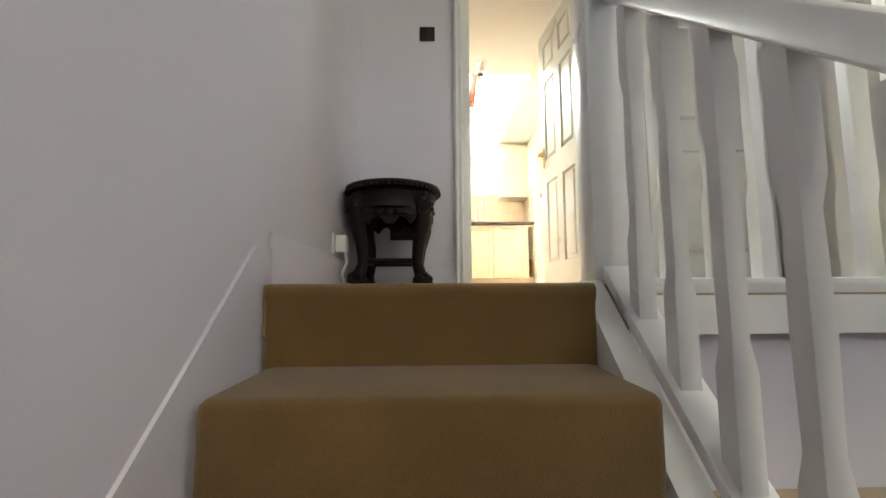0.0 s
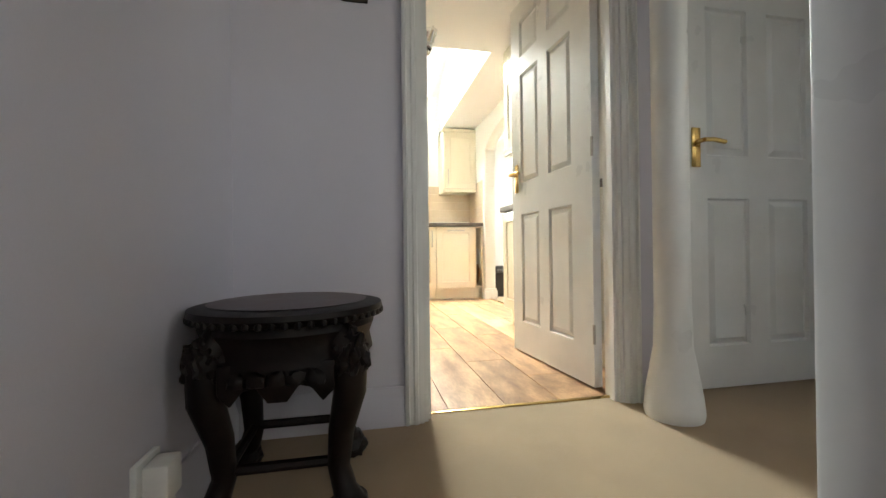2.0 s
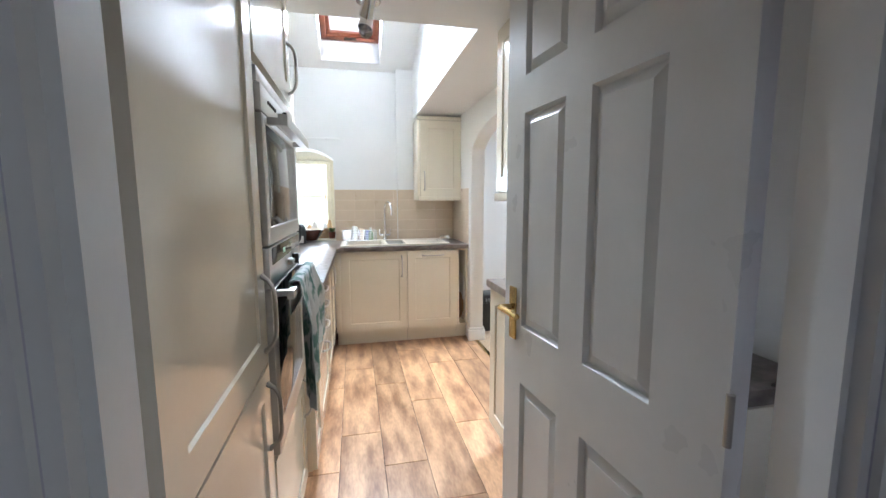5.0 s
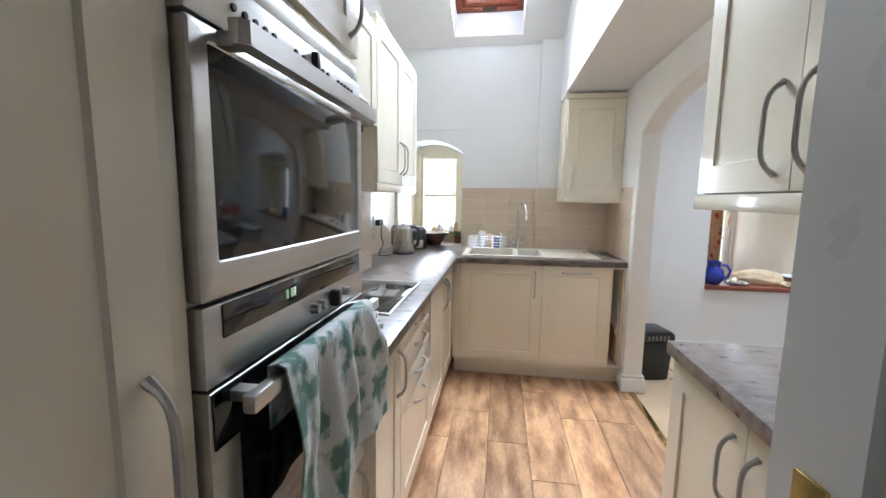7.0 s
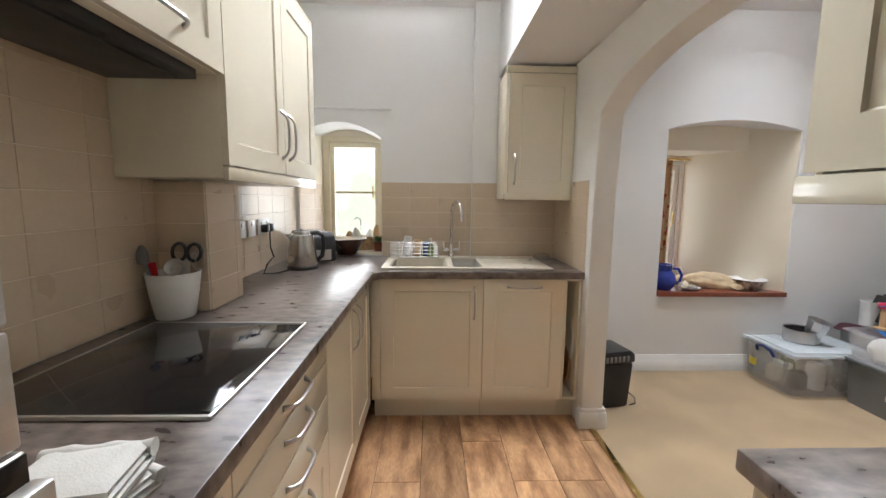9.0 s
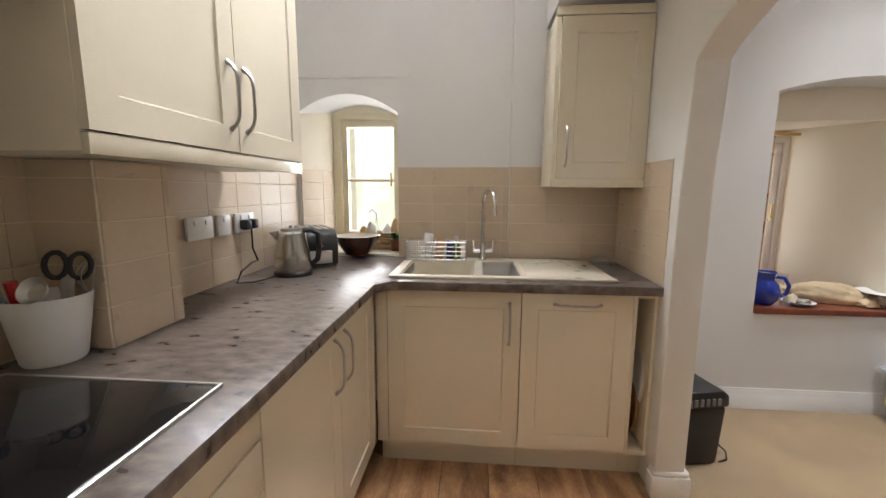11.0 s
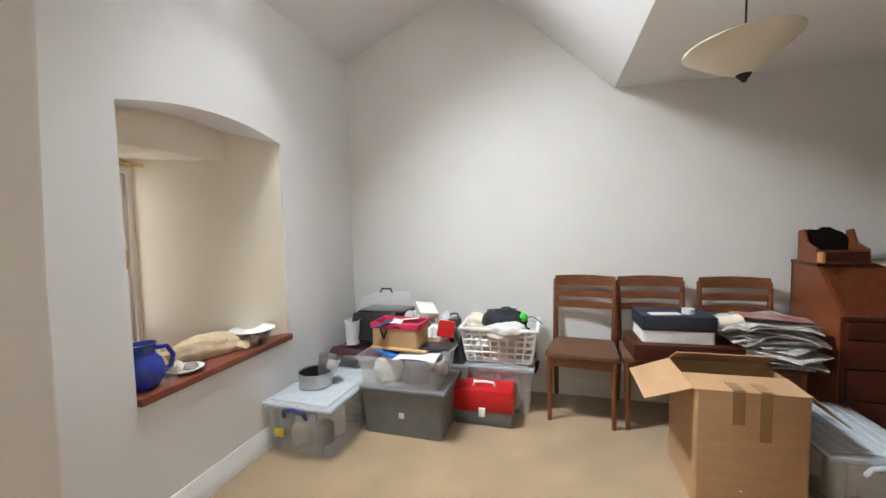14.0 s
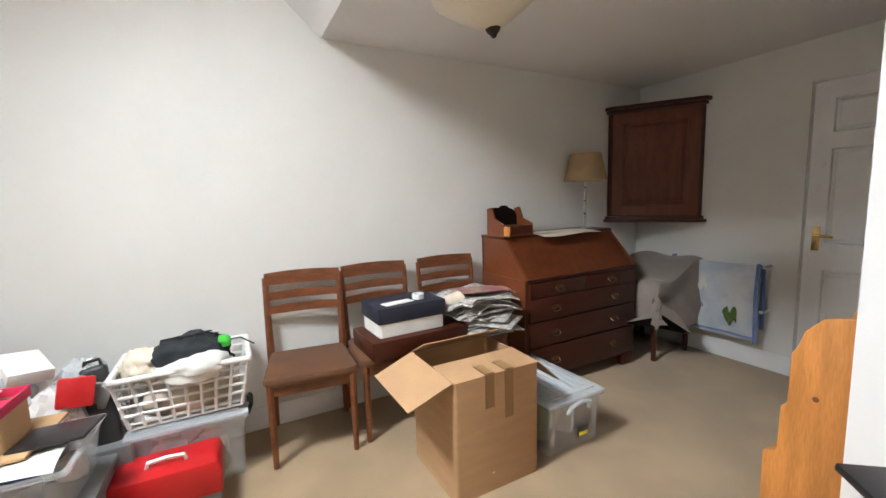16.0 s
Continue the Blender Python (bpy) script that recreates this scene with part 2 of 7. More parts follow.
TEA_TOWEL = material("leaf_print_towel", (0.60, 0.61, 0.585), 0.9, vary=0.08, scale=22, grain=300, bump=0.25, second=(0.12, 0.215, 0.175), mix_at=(0.47, 0.57), stretch=(1, 1, 0.75))
REVEAL_PAINT = material("cream_reveal_paint", (0.74, 0.675, 0.55), 0.75, vary=0.03, scale=1.5, grain=260, bump=0.06)
PARCEL = material("buff_paper", (0.66, 0.52, 0.33), 0.75, vary=0.1, scale=14, grain=200, bump=0.15)
KETTLE_STEEL = material("polished_steel", (0.52, 0.50, 0.47), 0.24, 1.0, vary=0.05, bump=0.01)
CURTAIN = material("spotted_curtain", (0.62, 0.40, 0.22), 0.9, vary=0.1, scale=15, grain=280, bump=0.2, second=(0.38, 0.035, 0.02), mix_at=(0.57, 0.60))
TOWEL = material("pale_blue_towel", (0.50, 0.57, 0.66), 0.95, vary=0.08, scale=6, grain=320, bump=0.4, second=(0.66, 0.67, 0.68))
TOWEL_PRINT = material("blue_towel_print", (0.22, 0.32, 0.52), 0.95, vary=0.2, scale=14, bump=0.3)
TOWEL_EDGE = material("blue_towel_edge", (0.20, 0.28, 0.50), 0.95, vary=0.1, bump=0.3)
FRAME_WOOD = material("skylight_wood", (0.20, 0.055, 0.025), 0.35, vary=0.2, scale=5, grain=40, bump=0.03)
OLD_BRASS = material("tarnished_brass", (0.16, 0.09, 0.045), 0.4, 0.8, vary=0.2, scale=30, bump=0.02)
CREAM_PAINT = material("cream_window_paint", (0.74, 0.67, 0.50), 0.35, vary=0.03, scale=6, grain=90, bump=0.03)
OUTSIDE = glow("outside_brightness", (0.30, 0.36, 0.26), (1.0, 1.0, 1.0), 3.2, 1.0, 9.0)


# ---- mesh helpers ----
POSES = {}


def thing(name, label="", category="", m=None, group="", kind=""):
    ob = new(name)
    ob.empty_display_size = 0.05
    m = m if m is not None else Matrix.Identity(4)
    ob.matrix_basis = m
    POSES[ob] = m
    return tagged(ob, label, category, group, kind)


def finish(bm, mat, smooth=None):
    me = bpy.data.meshes.new("mesh")
    bm.normal_update()
    bm.to_mesh(me)
    bm.free()
    for one in (mat if isinstance(mat, (list, tuple)) else [mat]):
        me.materials.append(one)
    if smooth is not None:
        me.shade_smooth()
        me.set_sharp_from_angle(angle=radians(smooth))
    return me


def part(name, bm, mat, parent=None, label="", smooth=35):
    ob = new(name, finish(bm, mat, smooth))
    if parent is not None:
        ob.parent = parent
    return tagged(ob, label)


def solid(name, bm, mat, label="", category="", kind="", smooth=35, group=""):
    return tagged(new(name, finish(bm, mat, smooth)), label, category, group, kind)


def join(*bms):
    out = bmesh.new()
    for b in bms:
        me = bpy.data.meshes.new("tmp")
        b.to_mesh(me)
        b.free()
        out.from_mesh(me)
        bpy.data.meshes.remove(me)
    return out


def box(x0, y0, z0, x1, y1, z1, bevel=0.0, seg=2, m=None):
    bm = bmesh.new()
    bmesh.ops.create_cube(bm, size=1)
    bmesh.ops.scale(bm, vec=(abs(x1 - x0), abs(y1 - y0), abs(z1 - z0)), verts=bm.verts)
    bmesh.ops.translate(bm, vec=((x0 + x1) / 2, (y0 + y1) / 2, (z0 + z1) / 2), verts=bm.verts)
    if bevel:
        bmesh.ops.bevel(bm, geom=bm.edges[:], offset=bevel, segments=seg, affect="EDGES", profile=0.5)
    if m is not None:
        bm.transform(m)
    return bm


def prism(points, depth, m=None, bevel=0.0):
    """A flat outline in local x and z, pushed along local y from 0 to depth."""
    bm = bmesh.new()
    f = bm.faces.new([bm.verts.new((x, 0, z)) for x, z in points])
    r = bmesh.ops.extrude_face_region(bm, geom=[f])
    bmesh.ops.translate(bm, vec=(0, depth, 0), verts=[v for v in r["geom"] if isinstance(v, bmesh.types.BMVert)])
    bmesh.ops.recalc_face_normals(bm, faces=bm.faces)
    if bevel:
        bmesh.ops.bevel(bm, geom=bm.edges[:], offset=bevel, segments=2, affect="EDGES", profile=0.5)
    if m is not None:
        bm.transform(m)
    return bm


def lathe(profile, seg=32, m=None):
    """Turns (radius, height) pairs about the local z axis."""
    bm = bmesh.new()
    rings = []
    for r, z in profile:
        if r < 1e-5:
            rings.append([bm.verts.new((0, 0, z))])
        else:
            rings.append([bm.verts.new((r * math.cos(2 * math.pi * k / seg), r * math.sin(2 * math.pi * k / seg), z)) for k in range(seg)])
    for a, b in zip(rings, rings[1:]):
        for k in range(seg):
            j = (k + 1) % seg
            if len(a) == 1 and len(b) > 1:
                bm.faces.new((a[0], b[k], b[j]))
            elif len(b) == 1 and len(a) > 1:
                bm.faces.new((a[k], a[j], b[0]))
            elif len(a) > 1:
                bm.faces.new((a[k], a[j], b[j], b[k]))
    bmesh.ops.recalc_face_normals(bm, faces=bm.faces)
    if m is not None:
        bm.transform(m)
    return bm


def tube(points, r, seg=10, m=None, radii=None, flat=1.0):
    """A round bar along a run of points."""
    bm = bmesh.new()
    pts = [Vector(p) for p in points]
    rings, side = [], None
    for i, p in enumerate(pts):
        d = (pts[min(i + 1, len(pts) - 1)] - pts[max(i - 1, 0)]).normalized()
        if side is None:
            side = d.orthogonal().normalized()
        side = (side - d * side.dot(d)).normalized()
        up = d.cross(side)
        rad = radii[i] if radii else r
        rings.append([bm.verts.new(p + rad * (math.cos(a) * side + flat * math.sin(a) * up)) for a in (2 * math.pi * k / seg for k in range(seg))])
    for a, b in zip(rings, rings[1:]):
        for k in range(seg):
            bm.faces.new((a[k], a[(k + 1) % seg], b[(k + 1) % seg], b[k]))
    bm.faces.new(rings[0][::-1])
    bm.faces.new(rings[-1])
    bmesh.ops.recalc_face_normals(bm, faces=bm.faces)
    if m is not None:
        bm.transform(m)
    return bm


def sheet(nx, ny, place, thick=0.0):
    """A cloth or a curved sheet: place(u, v) gives the point for u, v in 0..1."""
    bm = bmesh.new()
    g = [[bm.verts.new(place(i / nx, j / ny)) for j in range(ny + 1)] for i in range(nx + 1)]
    for i in range(nx):
        for j in range(ny):
            bm.faces.new((g[i][j], g[i + 1][j], g[i + 1][j + 1], g[i][j + 1]))
    bmesh.ops.recalc_face_normals(bm, faces=bm.faces)
    if thick:
        bmesh.ops.solidify(bm, geom=bm.faces[:], thickness=thick)
    return bm


def lump(sx, sy, sz, seed, rough=0.25, freq=2.0, m=None, sub=3):
    """A crumpled, uneven heap on a flat base."""
    bm = bmesh.new()
    bmesh.ops.create_icosphere(bm, subdivisions=sub, radius=1)
    for v in bm.verts:
        n = noise.noise(v.co * freq + Vector((seed * 3.1, seed * 1.7, seed)))
        n2 = noise.noise(v.co * freq * 3.3 + Vector((seed, seed * 2.3, 4)))
        v.co *= 1 + rough * n + rough * 0.5 * n2
        v.co.z = max(v.co.z, -0.55)
    bmesh.ops.scale(bm, vec=(sx, sy, sz / 1.5), verts=bm.verts)
    bmesh.ops.translate(bm, vec=(0, 0, 0.55 * sz / 1.5), verts=bm.verts)
    if m is not None:
        bm.transform(m)
    return bm


def slab_with_panels(w, h, t, cells, edge=0.02, deep=0.009, raised=0.0, slope=0.0):
    """A door leaf: x across, z up, its face at y=0 and its back at y=t, with sunk panels on the face and, plain, behind."""
    xs = sorted({0, w, *[c for a in cells for c in (a[0], a[2])]})
    zs = sorted({0, h, *[c for a in cells for c in (a[1], a[3])]})
    bm = bmesh.new()
    sunk = []
    for y in (0, t):
        g = [[bm.verts.new((x, y, z)) for z in zs] for x in xs]
        for i in range(len(xs) - 1):
            for j in range(len(zs) - 1):
                f = bm.faces.new((g[i][j], g[i + 1][j], g[i + 1][j + 1], g[i][j + 1]))
                cx, cz = (xs[i] + xs[i + 1]) / 2, (zs[j] + zs[j + 1]) / 2
                if any(a[0] < cx < a[2] and a[1] < cz < a[3] for a in cells) and (y == 0 or raised):
                    sunk.append(f)
        if y == 0:
            front = g
    for i in range(len(xs) - 1):
        bm.faces.new((front[i][0], front[i + 1][0], g[i + 1][0], g[i][0]))
        bm.faces.new((front[i][-1], front[i + 1][-1], g[i + 1][-1], g[i][-1]))
    for j in range(len(zs) - 1):
        bm.faces.new((front[0][j], front[0][j + 1], g[0][j + 1], g[0][j]))
        bm.faces.new((front[-1][j], front[-1][j + 1], g[-1][j + 1], g[-1][j]))
    bmesh.ops.recalc_face_normals(bm, faces=bm.faces)
    for f in sunk:
        bmesh.ops.inset_individual(bm, faces=[f], thickness=edge, depth=-deep)
        if raised:
            bmesh.ops.inset_individual(bm, faces=[f], thickness=0.006, depth=0.0)
            bmesh.ops.inset_individual(bm, faces=[f], thickness=slope or edge, depth=raised)
    return bm


def bow(length, out=0.032, r=0.0055, upright=True):
    """A bowed bar handle; its middle at the origin, standing out along -y."""
    pts = []
    for k in range(15):
        a = k / 14
        s = (a - 0.5) * length
        y = -out * (1 - abs(2 * a - 1) ** 5)
        pts.append((0, y, s) if upright else (s, y, 0))
    rad = [r * (1.5 if k in (0, 14) else 1) for k in range(15)]
    return tube(pts, r, 8, radii=rad)


def plan(points, z0, z1, bevel=0.0):
    """An outline on the floor plan, pushed up from z0 to z1."""
    bm = prism(points, z1 - z0, Matrix(((1, 0, 0, 0), (0, 0, 1, 0), (0, 1, 0, z0), (0, 0, 0, 1))))
    bmesh.ops.recalc_face_normals(bm, faces=bm.faces)
    if bevel:
        bmesh.ops.bevel(bm, geom=bm.edges[:], offset=bevel, segments=2, affect="EDGES", profile=0.5)
    return bm


def ring(x0, z0, x1, z1, ix0, iz0, ix1, iz1, y0, y1, bevel=0.002):
    """A rectangular frame in one piece."""
    bm = bmesh.new()
    v = [[bm.verts.new((x, y, z)) for x, z in ((x0, z0), (x1, z0), (x1, z1), (x0, z1), (ix0, iz0), (ix1, iz0), (ix1, iz1), (ix0, iz1))] for y in (y0, y1)]
    for k in range(4):
        j = (k + 1) % 4
        for s in (0, 1):
            bm.faces.new((v[s][k], v[s][j], v[s][4 + j], v[s][4 + k]))
        bm.faces.new((v[0][k], v[0][j], v[1][j], v[1][k]))
        bm.faces.new((v[0][4 + k], v[0][4 + j], v[1][4 + j], v[1][4 + k]))
    bmesh.ops.recalc_face_normals(bm, faces=bm.faces)
    if bevel:
        bmesh.ops.bevel(bm, geom=bm.edges[:], offset=bevel, segments=1, affect="EDGES", profile=0.5)
    return bm


def tub(w, d, h, taper=0.04, t=0.004, rim=0.012):
    """A hollow, tapered plastic tub with a rim, open at the top; its middle on the ground at the origin."""
    bm = bmesh.new()

    def ring(f, z, g):
        return [bm.verts.new((sx * (w / 2 * f + g), sy * (d / 2 * f + g), z)) for sx, sy in ((-1, -1), (1, -1), (1, 1), (-1, 1))]
    b = 1 - taper * 2
    rings = [ring(b, 0, 0), ring(1, h - rim, 0), ring(1, h - rim, rim), ring(1, h, rim), ring(1, h, -t), ring(b, t, -t)]
    for p, q in zip(rings, rings[1:]):
        for k in range(4):
            bm.faces.new((p[k], p[(k + 1) % 4], q[(k + 1) % 4], q[k]))
    bm.faces.new(rings[0][::-1]), bm.faces.new(rings[-1])
    bmesh.ops.recalc_face_normals(bm, faces=bm.faces)
    ed = [e for e in bm.edges if abs((e.verts[0].co - e.verts[1].co).z) > h * 0.5]
    bmesh.ops.bevel(bm, geom=ed, offset=0.02, segments=3, affect="EDGES", profile=0.5)
    return bm


# ---- large structure ----
def structure(name, bm, mat, label, category="wall", smooth=30):
    return solid(name, bm, mat, label, category, "structure", smooth)


def arch(x0, x1, z_side, rise, n=14):
    """Points of a shallow arch from x1 back to x0."""
    return [(x1 + (x0 - x1) * k / n, z_side + rise * (1 - (2 * k / n - 1) ** 2)) for k in range(n + 1)]


# kitchen north wall with its window opening
KN, DN, BACK = 5.80, 5.91, 6.62
north_k = join(
    box(-0.6, KN, -0.2, -0.40, BACK, 3.4), box(0.19, KN, -0.2, 1.43, BACK, 3.4), box(-0.40, KN, -0.2, 0.19, BACK, 0.925),
    prism([(-0.40, 3.4), (0.19, 3.4), *arch(-0.40, 0.19, 1.75, 0.105)], BACK - KN, pose(0, KN, 0)),
    box(0.83, KN - 0.045, 0.9, 1.43, KN + 0.01, 3.3))
structure("wall_north_kitchen", north_k, PAINT, "pale grey painted plaster wall above the sink")
north_d = join(
    box(1.43, DN, -0.2, 2.295, BACK, 3.4), box(3.315, DN, -0.2, 4.4, BACK, 3.4), box(2.295, DN, -0.2, 3.315, BACK, 0.60),
    prism([(2.295, 3.4), (3.315, 3.4), *arch(2.295, 3.315, 1.865, 0.07)], BACK - DN, pose(0, DN, 0)))
structure("wall_north_dining", north_d, PAINT, "pale grey painted plaster wall with a deep niche")
reveal = join(
    plan([(3.313, 5.925), (3.313, 6.61), (2.80, 6.61), (2.84, 6.50), (2.93, 6.34), (3.10, 6.12)], 0.62, 2.05),
    plan([(2.297, 5.93), (2.297, 6.61), (2.40, 6.61)], 0.62, 2.05),
    box(2.297, 6.14, 1.74, 3.313, 6.61, 2.1), box(2.40, 6.56, 1.68, 2.9, 6.61, 1.8))
bmesh.ops.recalc_face_normals(reveal, faces=reveal.faces)
structure("niche_reveal", reveal, REVEAL_PAINT, "warm cream splayed plaster reveal of the window niche")
structure("window_reveal", join(plan([(-0.399, 5.803), (-0.306, 6.115), (-0.306, 6.61), (-0.399, 6.61)], 0.926, 1.95), box(-0.306, 6.12, 1.795, 0.189, 6.6, 1.95)), REVEAL_PAINT, "warm cream splayed plaster side of the kitchen window")
structure("wall_west_kitchen", box(-0.6, 1.92, -0.2, -0.42, 5.8, 3.4), PAINT_WARM, "painted wall behind the kitchen units")
structure("wall_west_hall", box(-0.6, -2.6, -2.8, -0.42, 1.92, 2.6), HALL_SHADE_PAINT, "plain white stairwell wall with lilac shade in its colour")
structure("wall_east_dining", box(4.23, 0.78, -0.2, 4.4, 5.91, 3.5), PAINT_WARM, "plain off-white painted dining room wall")
# partition with the arch
ay, aw = 4.32, 0.78
outline = [(1.92, -0.2), (ay - aw, -0.2), (ay - aw, 1.25)]
for k in range(25):
    d = 0.745 * (2 * k / 24 - 1)
    outline.append((ay + d, 1.62 + 0.345 * math.sqrt(1 - (d / 0.85) ** 2)))
outline += [(ay + aw, 1.25), (ay + aw, -0.2), (5.91, -0.2), (5.91, 3.5), (1.92, 3.5)]
structure("wall_arch", prism(outline, 0.13, pose(1.56, 0, 0, 0, 0, 90), 0.014), PAINT_WARM, "painted partition wall with a wide shallow arch")
# door wall between landing and kitchen
DW0, DW1 = 1.82, 1.92
structure("wall_doors", join(
    box(-0.42, DW0, -0.2, 0.178, DW1, 2.6), box(0.945, DW0, -0.2, 1.24, DW1, 2.6), 
    box(0.178, DW0, 1.99, 0.945, DW1, 2.6), box(1.24, DW0, 1.99, 1.99, DW1, 2.6)), HALL_SHADE_PAINT, "white landing wall with two doorways, lilac shade in its colour")
structure("wall_cupboard", join(box(1.56, 2.79, -0.2, 2.12, 2.89, 2.6), box(2.02, 1.92, -0.2, 2.12, 2.79, 2.6), box(1.99, 1.42, -0.2, 2.12, 1.92, 2.6),
                               box(1.99, 0.95, 2.0, 2.12, 1.42, 2.6), box(1.99, 0.78, -0.2, 2.12, 0.95, 2.6)), PAINT, "white painted pier of a built-in cupboard")
structure("wall_south_dining", join(box(2.952, 0.78, -0.2, 4.23, 0.93, 2.6), box(2.12, 0.78, 1.995, 2.952, 0.93, 2.6)), PAINT_WARM, "off-white end wall with a panelled door")
# The south opening is added for the landing fill and never in view.
structure("wall_stairwell_south", join(box(-0.6, -2.6, -2.8, 0.4, -2.45, 2.6), box(1.4, -2.6, -2.8, 3.1, -2.45, 2.6), box(0.4, -2.6, -2.8, 1.4, -2.45, 1.4), box(0.4, -2.6, 2.5, 1.4, -2.45, 2.6)), HALL_SHADE_PAINT, "plain stairwell wall with an unseen window opening")
structure("wall_stairwell_east", join(box(3.0, -2.45, -2.8, 3.1, -1.2, 2.6), box(3.0, 0.05, -2.8, 3.1, 0.78, 2.6), box(3.0, -1.2, -2.8, 3.1, 0.05, 1.25), box(3.0, -1.2, 2.5, 3.1, 0.05, 2.6)), HALL_SHADE_PAINT, "plain stairwell wall with an unseen window opening")
structure("wall_stairwell_north", box(2.06, 0.68, -2.8, 3.0, 0.78, 2.6), HALL_SHADE_PAINT, "plain stairwell wall")
structure("wall_below_landing", box(0.49, 0.68, -2.8, 2.06, 0.76, -0.03), HALL_SHADE_PAINT, "painted wall under the landing edge")

# floors
structure("floor_dining", join(box(1.985, 0.78, -0.12, 4.23, 2.8, 0.0), box(1.50, 2.8, -0.12, 4.23, 6.0, 0.0)), CARPET, "beige fitted carpet, slightly marked", "floor")
structure("floor_landing", plan([(-0.42, 0.575), (0.366, 0.575), (0.366, 0.66), (1.98, 0.66), (1.98, 1.885), (-0.42, 1.885)], -0.12, 0.0), CARPET, "beige fitted landing carpet", "floor")
structure("floor_kitchen_base", box(-0.4, 1.885, -0.12, 1.50, 5.8, -0.006), PLANK_JOINT, "dark joints beneath the laminate planks", "floor")
structure("floor_hall_below", box(-0.6, -2.6, -2.9, 3.1, 0.7, -2.75), CARPET, "carpet at the foot of the stairwell", "floor")
structure("floor_cupboard", box(1.57, 1.92, -0.12, 1.99, 2.8, -0.002), CARPET, "cupboard floor", "floor")

# ceilings
SK, CK = 2.62, 2.155
SD, CD = 2.70, 2.275


def slope_pose(y, z):
    c = Vector((0, -1, 0.443)).normalized()
    return Matrix(((-1, 0, 0, 0), (0, c.y, c.z, y), (0, c.z, -c.y, z), (0, 0, 0, 1)))


def sloped(y0, z0, xa, xb, wa, wb, s0, s1, length):
    """A sloped ceiling from the wall's head upwards, with a skylight well from wa to wb."""
    m = slope_pose(y0, z0)
    return join(*[box(-a, p, 0, -b, q, 0.30, m=m) for a, b, p, q in ((xa, wa, -0.3, length), (wb, xb, -0.3, length), (wa, wb, -0.3, s0), (wa, wb, s1, length))])


def lean(y0, z0, y1, z1, xa, xb):
    return prism([(y0, z0), (y1, z1), (y1 - 0.3, z1 + 0.25), (y0 - 0.3, z0 + 0.25)], xb - xa, pose(xb, 0, 0, 0, 0, 90))


structure("ceiling_kitchen", join(
    sloped(KN, SK, -0.43, 1.0, 0.12, 0.67, 0.11, 1.0, 1.40), lean(3.50, CK, 4.61, 3.155, -0.43, 1.0),
    box(-0.43, 1.91, CK, 1.44, 3.50, CK + 0.1), box(1.0, 3.50, CK, 1.44, 5.81, 3.4)), CEILING_PAINT, "white plaster ceiling rising to a roof window", "ceiling")
structure("ceiling_dining", join(
    sloped(DN, SD, 1.55, 4.24, 2.58, 3.13, 0.16, 1.05, 1.32), lean(3.80, CD, 4.83, 3.21, 1.55, 4.24),
    box(2.11, 0.92, CD, 4.24, 3.80, CD + 0.1), box(1.55, 2.88, CD, 2.11, 3.80, CD + 0.1)), CEILING_PAINT, "white plaster ceiling, flat then rising to a roof window", "ceiling")
structure("ceiling_hall", box(-0.6, -2.6, 2.45, 3.1, 1.93, 2.6), CEILING_PAINT, "plain white landing ceiling", "ceiling")
structure("ceiling_cupboard", box(1.55, 1.9, 2.2, 2.1, 2.85, 2.3), CEILING_PAINT, "cupboard ceiling", "ceiling")


def roof_window(name, y0, z0, wa, wb, s0, s1):
    m = slope_pose(y0, z0)
    t = thing(name, "roof window with a dark red wooden frame", "window", m, kind="structure")
    a, b = -wb, -wa
    flip = Matrix(((1, 0, 0, 0), (0, 0, 1, 0), (0, 1, 0, 0), (0, 0, 0, 1)))
    for nm, e0, e1, z0, z1 in (("window_frame", 0.0, 0.05, 0.24, 0.30), ("sash", 0.05, 0.088, 0.255, 0.29)):
        bm = ring(a + e0, s0 + e0, b - e0, s1 - e0, a + e1, s0 + e1, b - e1, s1 - e1, z0, z1, 0.004)
        bm.transform(flip)
        bmesh.ops.recalc_face_normals(bm, faces=bm.faces)
        part(nm, bm, FRAME_WOOD, t)
    g = part("pane", box(a + 0.08, s0 + 0.085, 0.268, b - 0.08, s1 - 0.085, 0.274), GLASS, t)
    g.visible_shadow = False
    part("catch", join(box((a + b) / 2 - 0.06, s0 + 0.03, 0.225, (a + b) / 2 + 0.06, s0 + 0.05, 0.245, 0.004),
                       tube([((a + b) / 2 - 0.05, s0 + 0.05, 0.235), ((a + b) / 2 + 0.05, s0 + 0.05, 0.235)], 0.008)), DARK_METAL, t)
    return t


roof_window("roof_window_1", KN, SK, 0.12, 0.67, 0.11, 1.0)
roof_window("roof_window_2", DN, SD, 2.58, 3.13, 0.16, 1.05)


